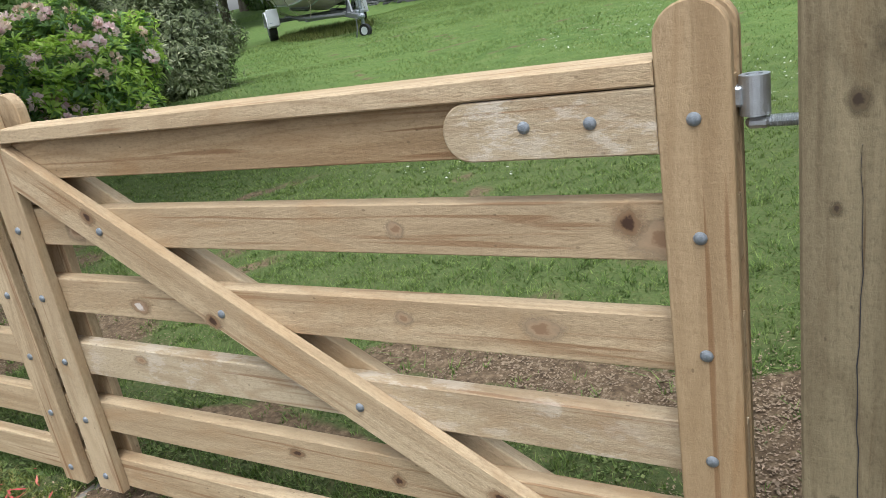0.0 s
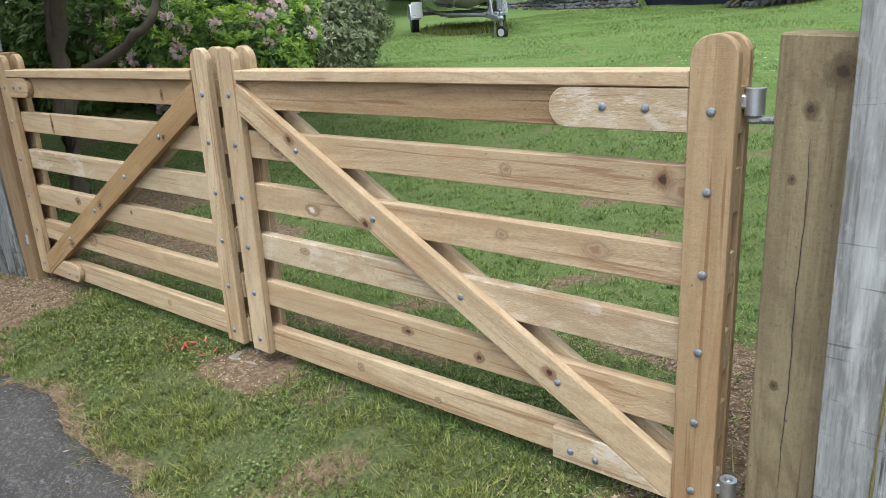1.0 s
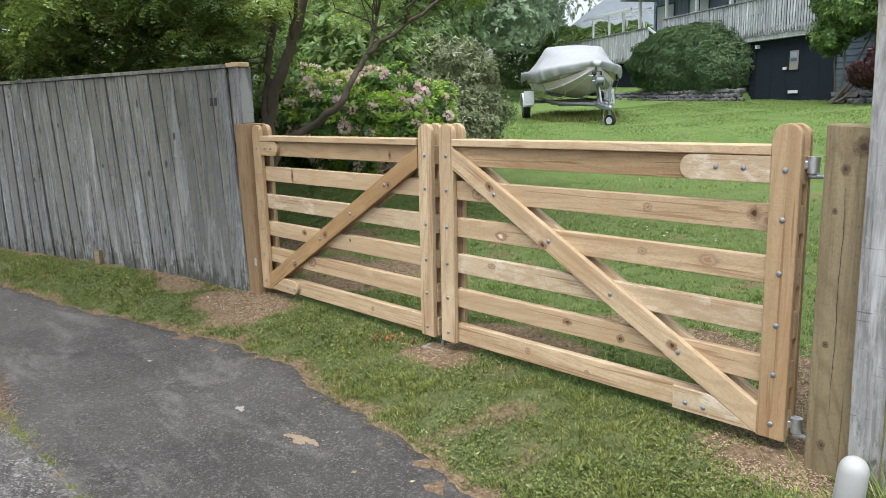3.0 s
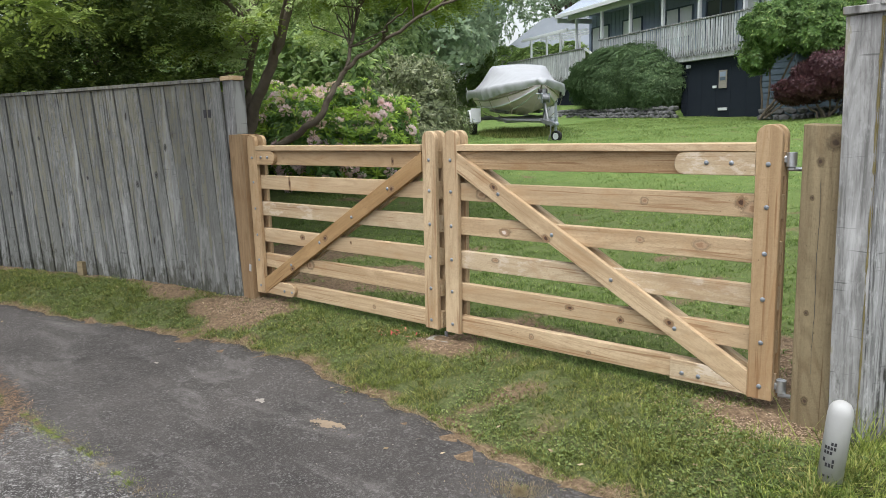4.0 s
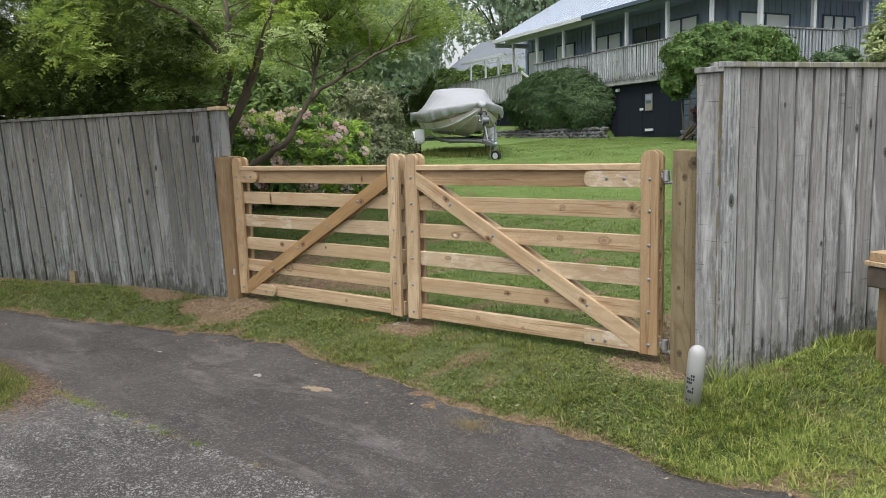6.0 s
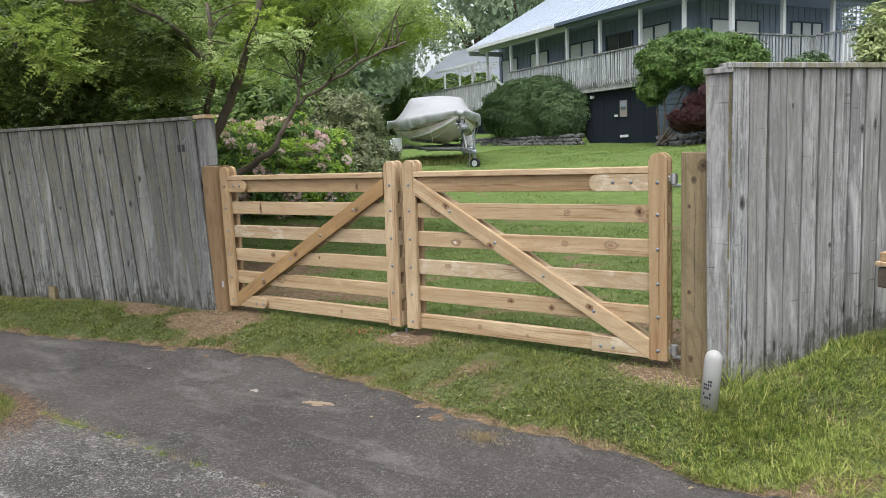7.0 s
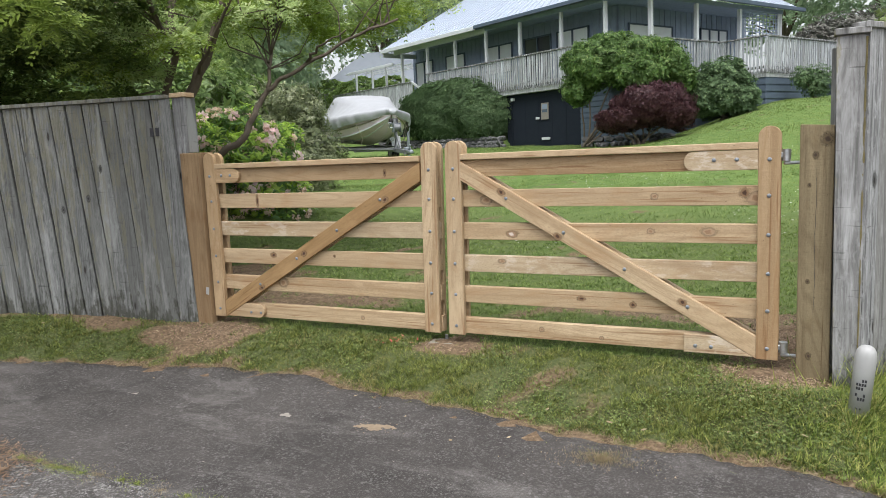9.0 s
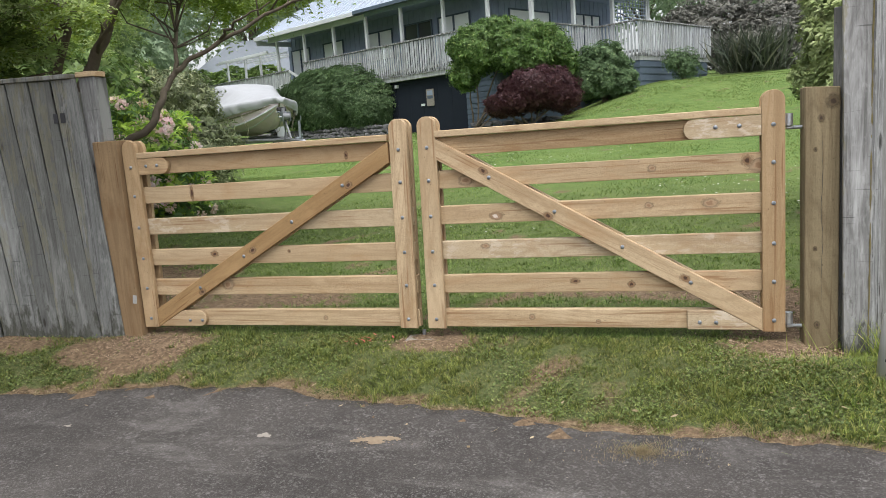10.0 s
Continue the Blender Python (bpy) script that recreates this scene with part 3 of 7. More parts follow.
# ---- grass ----
def blades(x, y, rng, h0, h1, w, lean=0.6, z=None):
    """Three-cornered blades of grass that stand at x, y."""
    n = len(x)
    z = ground_z(x, y) if z is None else z
    a = rng.uniform(0, 2 * np.pi, n)
    h = rng.uniform(h0, h1, n)
    t = rng.uniform(0, 2 * np.pi, n)
    l = rng.uniform(0.25, 1.0, n) * lean * h
    dx, dy = np.cos(a) * w * 0.5, np.sin(a) * w * 0.5
    v = np.empty((n, 3, 3))
    v[:, 0] = np.stack([x - dx, y - dy, z - 0.004], -1)
    v[:, 1] = np.stack([x + dx, y + dy, z - 0.004], -1)
    v[:, 2] = np.stack([x + np.cos(t) * l, y + np.sin(t) * l, z + h], -1)
    return v.reshape(-1, 3)


def grass(name, verts, material, label):
    f = np.arange(len(verts)).reshape(-1, 3)
    return tagged(new(name, raw_mesh(name, verts, f, material)), label, "grass", "", "stuff")


def tufts(cx, cy, rng, per, r, h, w, flat=0.9, z=None):
    """Rosettes of blades that fan out from each place cx, cy; h may differ from place to place."""
    n = len(cx)
    size = np.repeat(rng.lognormal(0, 0.35, n), per)
    h = np.repeat(np.broadcast_to(h, (n,)), per) * size * rng.uniform(0.5, 1.25, n * per)
    a = rng.uniform(0, 2 * np.pi, n * per)
    k = r * size * np.abs(rng.normal(0, 0.7, n * per))
    x, y = np.repeat(cx, per) + k * np.cos(a), np.repeat(cy, per) + k * np.sin(a)
    b = a + rng.normal(0, 0.7, n * per)
    out = flat * h * rng.uniform(0.3, 1.5, n * per) * (0.35 + k / (r * size + 1e-6))
    zz = ground_z(x, y)
    up = h / (1 + 0.6 * k / (r * size + 1e-6))
    ww = w * rng.uniform(0.6, 1.4, n * per) * 0.5
    v = np.empty((n * per, 3, 3))
    v[:, 0] = np.stack([x + np.sin(b) * ww, y - np.cos(b) * ww, zz - 0.004], -1)
    v[:, 1] = np.stack([x - np.sin(b) * ww, y + np.cos(b) * ww, zz - 0.004], -1)
    v[:, 2] = np.stack([x + np.cos(b) * out, y + np.sin(b) * out, zz + up], -1)
    return v.reshape(-1, 3)


def verge_places(rng, n, thin=0.97):
    """Places on the verge between boundary and asphalt, fewer where the soil is bare."""
    x = rng.uniform(-7.5, 4.6, n)
    d = rng.uniform(-0.02, 1.25, n) + rng.uniform(0, 1, n) * 1.6 * smooth(2.3, 3.2, x)
    y = front_line(x) - d
    ok = (y > edge_y(x) + fringe(x) * rng.uniform(0.3, 1.1, n)) & (rng.random(n) > thin * bare(x, y)) & ~((x > 2.3) & (d < 0.02))
    return x[ok], y[ok]


rng = np.random.default_rng(11)
vx, vy = verge_places(rng, 150000)
short = blades(vx, vy, rng, 0.008, 0.022, 0.005, 1.8)
tx, ty = verge_places(rng, 15000)
n1 = 0.5 + 0.5 * np.sin(4.1 * tx + 2 * np.sin(3.3 * ty)) * np.sin(5.2 * ty + 1)
tuft = tufts(tx, ty, rng, 16, 0.026, 0.016 + 0.016 * n1 ** 2 + 0.022 * smooth(1.9, 2.6, tx), 0.0062, 1.1)
bank = np.repeat(np.concatenate([short, tuft])[::3, 0] + 0.5 * np.repeat(rng.random((len(short) + len(tuft)) // 3), 1) > 2.45, 3)
both = np.concatenate([short, tuft])
grass("verge_grass", both[~bank], GRASS, "short green grass and clover on the verge before the gates")
grass("bank_grass", both[bank], GRASS_LONG, "fresh yellow-green grass on the bank below the fence")
lx = rng.uniform(-11, 6, 270000)
ly = 23.0 * rng.random(270000) ** 1.8 + 0.0
d = front_line(lx) - ly
ok = (d < -0.03) & (rng.random(len(lx)) > 0.97 * bare(lx, ly)) & (lx > -4.5 - 0.55 * ly) & (lx < 3.0 + 0.1 * ly)
lx, ly = lx[ok], ly[ok]
hh = (0.02 + 0.01 * np.sin(2.3 * lx + 1.7 * np.sin(1.9 * ly))) * (1 + 0.03 * ly)
verts = blades(lx, ly, rng, 0.6, 1.3, 0.006, 2.0)
hz = ground_z(lx, ly)
v3 = verts.reshape(-1, 3, 3)
v3[:, 2, 2] = hz + (v3[:, 2, 2] - hz) * hh
v3[:, 2, :2] = v3[:, 0, :2] + (v3[:, 2, :2] - v3[:, 0, :2]) * (hh[:, None] * 0.9)
v3[:, 1, :2] = v3[:, 0, :2] + (v3[:, 1, :2] - v3[:, 0, :2]) * (1 + 0.12 * ly[:, None])
nx_, ny_ = rng.uniform(-5, 3.4, 21000), 4.5 * rng.random(21000) ** 1.5
ok = (front_line(nx_) - ny_ < -0.03) & (rng.random(len(nx_)) > 0.93 * bare(nx_, ny_)) & (nx_ < 2.9)
near_lawn = tufts(nx_[ok], ny_[ok], rng, 13, 0.03, 0.022, 0.0055, 1.1)
grass("lawn_grass", np.concatenate([v3.reshape(-1, 3), near_lawn]), GRASS_LAWN, "mown bright green lawn grass behind the gates")
# long arching grass on the bank below the right-hand fence
tx = rng.uniform(1.75, 4.4, 5200)
ty = front_line(tx) - rng.uniform(0.0, 1.0, 5200) ** 1.2 * (1.0 + 1.6 * smooth(2.3, 3.2, tx))
drift = 0.5 + 0.5 * np.sin(5.3 * tx + 2 * np.sin(4.1 * ty)) * np.sin(6.1 * ty + 1)
ok = (ty > edge_y(tx) + 0.01) & (rng.random(len(tx)) < smooth(1.75, 2.5, tx) * (0.35 + 0.65 * drift)) & (rng.random(len(tx)) > 0.9 * bare(tx, ty))
grass("long_grass", tufts(tx[ok], ty[ok], rng, 15, 0.03, 0.018 + 0.026 * drift[ok], 0.0055, 1.2), GRASS_LONG, "long uncut yellow-green grass on the bank below the fence")
# dry straw along the asphalt's edge
dx_ = rng.uniform(-6, 4, 24000)
dy_ = edge_y(dx_) + 1.2 * fringe(dx_) * rng.random(24000) - 0.03 * rng.random(24000) ** 2
grass("dry_edge_grass", blades(dx_, dy_, rng, 0.003, 0.014, 0.0048, 4.0), GRASS_DRY, "dry straw-coloured thatch along the asphalt edge")


def clump(name, cx, cy, r, n, h, material, label, seed, w=0.005):
    q = np.random.default_rng(seed)
    a, k = q.uniform(0, 2 * np.pi, n), np.abs(q.normal(0, 0.8, n)) * r
    lobe = 1 + 0.5 * np.sin(2 * a + seed) + 0.3 * np.sin(5 * a + 2 * seed)
    x, y = cx + k * lobe * 1.25 * np.cos(a), cy + k * lobe * 0.8 * np.sin(a)
    return grass(name, blades(x, y, q, h * 0.5, h, w, 1.2), material, label)


clump("grass_tuft", 1.27, -0.95, 0.085, 2200, 0.022, GRASS_DRY, "straw-coloured grass tuft growing out over the asphalt", 1, 0.007)
clump("grass_tuft", 1.27, -0.93, 0.085, 450, 0.02, GRASS_LONG, "pale green grass tuft growing out over the asphalt", 2, 0.004)
for i, cx in enumerate((-1.22, -1.12, -0.95, -0.86, -0.6, -0.29, -0.06, 0.13, -1.42, -1.34, -1.03, -1.17, 0.62, -1.28, -0.7, -0.45, -0.16, -1.07)):
    clump("crack_grass", cx, JOINT + 0.012 * math.sin(i * 5), 0.05 if i % 3 else 0.07, 420, 0.018, GRASS_LONG if i % 3 else GRASS_DRY, "small grass tuft growing in the joint of the asphalt", 20 + i)
clump("tall_grass", 2.36, -0.14, 0.12, 120, 0.24, GRASS_LONG, "long grass growing round the foot of the fence", 40, 0.006)
clump("tall_grass", 2.5, 0.05, 0.2, 160, 0.1, GRASS_LONG, "long grass growing round the foot of the fence", 41, 0.006)
clump("tall_grass", 2.78, 0.5, 0.16, 160, 0.09, GRASS_LONG, "leafy weeds growing at the foot of the fence", 42, 0.014)


# clover between the blades
cxy = rng.uniform((-6, -1.1), (4.2, 1.2), (90000, 2))
cn = np.sin(3.7 * cxy[:, 0] + 1) * np.sin(4.9 * cxy[:, 1] + 2 * cxy[:, 0]) + 0.4 * np.sin(11 * cxy[:, 0]) * np.sin(9 * cxy[:, 1])
dd = front_line(cxy[:, 0]) - cxy[:, 1]
cxy = cxy[(cn > 0.05) & (dd > -0.6) & (cxy[:, 1] > edge_y(cxy[:, 0]) + fringe(cxy[:, 0])) & (rng.random(len(cxy)) > bare(cxy[:, 0], cxy[:, 1]))]


def flat_bits(name, xy, size, width, material, label, lift=0.01, tilt=0.5, seed=1):
    """Little leaves or chips that lie about on the ground."""
    q = np.random.default_rng(seed)
    n = len(xy)
    z = ground_z(xy[:, 0], xy[:, 1]) + q.uniform(0.2, 1.0, n) * lift
    a = q.uniform(0, 2 * np.pi, n)
    L = size * q.uniform(0.6, 1.4, n)
    t = np.stack([np.cos(a), np.sin(a), q.uniform(-tilt, tilt, n)], -1)
    sd = np.stack([-np.sin(a), np.cos(a), q.uniform(-tilt, tilt, n)], -1) * (width / size)
    c = np.stack([xy[:, 0], xy[:, 1], z], -1)
    v = np.stack([c - t * L[:, None] / 2, c + sd * L[:, None] / 2, c + t * L[:, None] / 2, c - sd * L[:, None] / 2], 1)
    return tagged(new(name, raw_mesh(name, v.reshape(-1, 3), np.arange(4 * n).reshape(-1, 4), material)), label, "ground cover", "", "stuff")


flat_bits("clover", cxy, 0.012, 0.0105, CLOVER, "low clover among the grass of the verge", 0.022, 0.6, 5)


wxy = rng.uniform((-4, -1.5), (4.2, 0.6), (90000, 2))
wn_ = np.sin(2.9 * wxy[:, 0] + 2) * np.sin(4.1 * wxy[:, 1] + 1.5 * wxy[:, 0]) + 0.5 * np.sin(9 * wxy[:, 0] + 1) * np.sin(10 * wxy[:, 1])
dd = front_line(wxy[:, 0]) - wxy[:, 1]
wxy = wxy[(wn_ > 0.12) & (dd > 0.02) & (wxy[:, 1] > edge_y(wxy[:, 0]) + fringe(wxy[:, 0])) & (rng.random(len(wxy)) > bare(wxy[:, 0], wxy[:, 1]))]
flat_bits("broad_leaf_weeds", wxy, 0.0125, 0.0075, CLOVER, "broad-leaved weeds among the grass of the verge", 0.03, 0.8, 15)


def around(cx, cy, rx, ry, n):
    q = rng.normal(0, 0.55, (n, 2))
    return np.stack([cx + q[:, 0] * rx, cy + q[:, 1] * ry], -1)


chips = np.concatenate([around(-1.8, -0.16, 0.5, 0.26, 2600), around(2.0, -0.13, 0.42, 0.24, 2600), around(1.95, 0.55, 0.25, 0.6, 1200), around(0.0, -0.1, 0.3, 0.18, 350)])
flat_bits("wood_chips", chips[chips[:, 1] > edge_y(chips[:, 0])], 0.013, 0.005, CHIPS, "scattered pale wood chips round the gate posts", 0.008, 0.35, 6)
grit = np.concatenate([around(1.3, 0.95, 0.8, 0.25, 4500), around(-1.7, 0.85, 1.1, 0.48, 7000), around(-2.9, 1.45, 1.0, 0.45, 6000), around(1.95, 0.5, 0.3, 0.7, 3000)])
flat_bits("loose_gravel", grit, 0.009, 0.007, plain("brown_gravel", (0.3, 0.225, 0.155), 0.95, vary=0.8, scale=40), "loose grey-brown gravel on the bare soil", 0.008, 0.5, 7)
litter = np.stack([rng.uniform(-5, 3.5, 90), np.zeros(90)], -1)
litter[:, 1] = edge_y(litter[:, 0]) + rng.normal(0.18, 0.2, 90)
flat_bits("dead_leaves", litter, 0.03, 0.014, GRASS_DRY, "a few curled dead leaves and straw on verge and asphalt", 0.02, 0.5, 8)
crumbs = np.stack([rng.uniform(-4, 2.6, 420), np.zeros(420)], -1)
crumbs[:, 1] = edge_y(crumbs[:, 0]) - np.abs(rng.normal(0, 0.5, 420))
flat_bits("asphalt_grit", crumbs[:260], 0.012, 0.005, CONCRETE, "pale grit and crumbs on the asphalt", 0.002 + 0.012, 0.1, 9)
dz_ = rng.uniform((-2.0, 3.0), (3.0, 15.0), (2600, 2))
dz_ = dz_[(np.sin(1.1 * dz_[:, 0] + 2) * np.sin(0.9 * dz_[:, 1]) > 0.15)]
flat_bits("daisies", dz_, 0.022, 0.02, DAISY, "small white daisies dotted in the lawn", 0.05, 0.2, 10)
reds = around(-0.33, -0.09, 0.16, 0.07, 26)
flat_bits("red_twigs", reds, 0.04, 0.008, leafy("red_litter", (0.35, 0.05, 0.05), (0.5, 0.1, 0.09), (0.55, 0.2, 0.15), 0.7, 0.1), "a few bright red leaf stalks on the soil", 0.03, 0.4, 11)


def splat(name, cx, cy, rx, ry, material, label, seed, lift=0.0105):
    """A thin irregular crust that lies on the asphalt."""
    r = random.Random(seed)
    bm = bmesh.new()
    n = 40
    rim = []
    for i in range(n):
        a = 2 * math.pi * i / n
        k = 0.82 + 0.18 * math.sin(3 * a + seed) + 0.12 * math.sin(5 * a + 2 * seed) + 0.06 * math.sin(11 * a + seed) + r.uniform(-0.06, 0.06)
        x, y = cx + rx * k * math.cos(a), cy + ry * k * math.sin(a)
        rim.append(bm.verts.new((x, y, float(ground_z(x, y)) + lift)))
    c = bm.verts.new((cx, cy, float(ground_z(cx, cy)) + lift + 0.003))
    for i in range(n):
        bm.faces.new((c, rim[i], rim[(i + 1) % n]))
    return tagged(new(name, mesh_of(name, bm, material)), label, "dirt patch")


splat("pale_dropping", -0.47, -0.985, 0.045, 0.02, CONCRETE, "small whitish splash dried on the asphalt", 3)
splat("pale_dropping", -1.62, -1.0, 0.03, 0.011, CONCRETE, "small whitish splash dried on the asphalt", 4)
TAN = plain("tan_soil", (0.27, 0.21, 0.145), 0.95, vary=0.6, scale=40, bump=0.8)
splat("soil_patch", 0.085, -0.975, 0.075, 0.036, TAN, "thin tan crust of dry soil on the asphalt", 5)
splat("soil_patch", 0.17, -0.955, 0.045, 0.02, TAN, "thin tan crust of dry soil on the asphalt", 8)
splat("soil_patch", 0.0, -0.99, 0.03, 0.014, TAN, "thin tan crust of dry soil on the asphalt", 9)
flat_bits("soil_crumbs", around(0.085, -0.975, 0.1, 0.045, 170), 0.009, 0.007, TAN, "loose tan soil crumbs on the asphalt", 0.013, 0.1, 16)

# the little grassy island at the road's joint
ISL = (-4.5, -2.78, 3.3, 1.05)
bm = bmesh.new()
rr = random.Random(12)
ringv = []
for k in (1.0, 0.9, 0.72, 0.4):
    ringv.append([])
    for i in range(72):
        a = 2 * math.pi * i / 72
        w = 1 + 0.03 * math.sin(9 * a) + rr.uniform(-0.02, 0.02)
        x, y = ISL[0] + ISL[2] * k * w * math.copysign(abs(math.cos(a)) ** 0.333, math.cos(a)), ISL[1] + ISL[3] * k * w * math.copysign(abs(math.sin(a)) ** 0.333, math.sin(a))
        ringv[-1].append(bm.verts.new((x, y, float(ground_z(x, y)) + 0.002 + 0.03 * (1 - k ** 3))))
for p_, q_ in zip(ringv, ringv[1:]):
    for i in range(72):
        bm.faces.new((p_[i], p_[(i + 1) % 72], q_[(i + 1) % 72], q_[i]))
bm.faces.new(ringv[-1])
NEEDLE = leafy("russet_needles", (0.12, 0.075, 0.048), (0.22, 0.145, 0.09), (0.36, 0.26, 0.17), 0.85, 0.1)
tagged(new("soil_island", mesh_of("soil_island", bm, GROUND)), "low grassy soil island covered in russet needles beside the asphalt joint", "soil", "", "structure")
na = rng.uniform(0, 2 * np.pi, 26000)
nk = 1 - 0.3 * rng.random(26000) ** 1.2 + rng.normal(0, 0.03, 26000)
nxy = np.stack([ISL[0] + ISL[2] * nk * np.sign(np.cos(na)) * np.abs(np.cos(na)) ** 0.333, ISL[1] + ISL[3] * nk * np.sign(np.sin(na)) * np.abs(np.sin(na)) ** 0.333], -1)
flat_bits("needle_litter", nxy[nxy[:, 0] > -3.8], 0.045, 0.005, NEEDLE, "russet needles round the soil island", 0.02, 0.12, 12)
iu, iv = rng.uniform(0.2, 1, 90000), rng.uniform(-1, 1, 90000)
ok = (iu ** 6 + iv ** 6) ** (1 / 6) < 0.94 - 0.16 * rng.random(90000) ** 2
ix, iy = ISL[0] + ISL[2] * iu[ok], ISL[1] + ISL[3] * iv[ok]
grass("island_grass", blades(ix, iy, rng, 0.015, 0.05, 0.005, 1.0, ground_z(ix, iy) + 0.026), GRASS, "short green grass on the soil island")


# ---- the two timber gates ----
def plank(name, a, b, width, y0, y1, material, parent, ends="square", label="", bevel=0.0025):
    """A plank in the gate's plane from a to b (x, z), its grain along its own x. ends: square, round (at b)."""
    a, b = Vector((a[0], 0, a[1])), Vector((b[0], 0, b[1]))
    d = b - a
    l, w = d.length, width / 2
    if ends == "round":
        r = w * 0.96
        arc = [(l - r + r * math.sin(t), w * math.cos(t)) for t in (math.pi * i / 14 for i in range(15))]
        outline = [(0, -w), (0, w)] + arc
    else:
        outline = [(0, -w), (0, w), (l, w), (l, -w)]
    m = Matrix.Translation((a.x, y0, a.z)) @ Matrix.Rotation(-math.atan2(d.z, d.x), 4, "Y")
    return part(name, prism(outline, 0, y1 - y0, bevel), material, parent, label, m)


BOLT = mesh_of("bolt", dome(0.0106, 0.0065, 14), ZINC)
BOLT.shade_smooth()
LEVELS = (1.112, 0.93, 0.73, 0.53, 0.336, 0.137)


def bolt_on(plank_ob, x, z, y=0.0):
    """A bolt head on the front of a plank, at the gate's own x and z."""
    p = plank_ob.matrix_basis.inverted() @ Vector((x, y, z))
    q = plank_ob.matrix_basis.to_quaternion().inverted().to_matrix().to_4x4()
    part("bolt", BOLT, None, plank_ob, "", Matrix.Translation((p.x, 0, p.z)) @ q)


def knot_material(name, heart, ring, halo):
    """A knot with a dark heart, a ring and a ragged brown halo that runs out into the board."""
    g = Graph(name)
    o = g.obj()
    ln = g.node("ShaderNodeVectorMath")
    ln.operation = "LENGTH"
    g.put(ln.inputs[0], o)
    r = g.rand()
    d = g.math("ADD", ln.outputs["Value"], g.math("MULTIPLY", g.math("SUBTRACT", g.noise(g.scaled(o, (2.2, 2.2, 2.2), r), 1.0, 4.0, 0.65), 0.5), 0.75))
    col = g.ramp(d, [(0.0, heart), (0.22, heart), (0.34, ring), (0.6, halo)])
    g.done(col, 0.7, 0.0, None, 0.25)
    tr = g.node("ShaderNodeBsdfTransparent")
    mx = g.node("ShaderNodeMixShader")
    g.put(mx.inputs[0], g.span(d, 0.35, 0.85, 1.0, 0.0))
    g.t.links.new(tr.outputs[0], mx.inputs[1])
    g.t.links.new(g.b.outputs[0], mx.inputs[2])
    g.t.links.new(mx.outputs[0], g.t.nodes["Material Output"].inputs["Surface"])
    return g.m


KNOT_DARK = knot_material("dark_knot", (0.06, 0.032, 0.02), (0.2, 0.12, 0.065), (0.35, 0.235, 0.14))
KNOT_WHITE = knot_material("resin_knot", (0.62, 0.54, 0.47), (0.3, 0.2, 0.13), (0.36, 0.24, 0.14))
KNOT_TAN = knot_material("tan_knot", (0.25, 0.155, 0.09), (0.36, 0.25, 0.155), (0.42, 0.31, 0.2))


def knot_mesh(material):
    bm = bmesh.new()
    vs = [bm.verts.new((math.cos(2 * math.pi * i / 20), 0, math.sin(2 * math.pi * i / 20))) for i in range(20)]
    f = bm.faces.new(vs)
    f.normal_update()
    if f.normal.y > 0:
        f.normal_flip()
    return mesh_of("knot", bm, material)


KNOT_GREY = knot_material("weathered_knot", (0.022, 0.021, 0.02), (0.07, 0.07, 0.067), (0.15, 0.152, 0.15))
KNOT_POST = knot_material("treated_post_knot", (0.05, 0.034, 0.022), (0.11, 0.082, 0.048), (0.17, 0.13, 0.077))
KNOT_MESH = {m.name: knot_mesh(m) for m in (KNOT_DARK, KNOT_WHITE, KNOT_TAN, KNOT_GREY, KNOT_POST)}


def knot_on(plank_ob, x, z, rx, rz, material, y=-0.0008):
    p = plank_ob.matrix_basis.inverted() @ Vector((x, 0, z))
    part("knot", KNOT_MESH[material.name], None, plank_ob, "", Matrix.Translation((p.x, y if material is KNOT_TAN else 1.6 * y, p.z)) @ Matrix.Diagonal((rx * 2, 1, rz * 2, 1)))


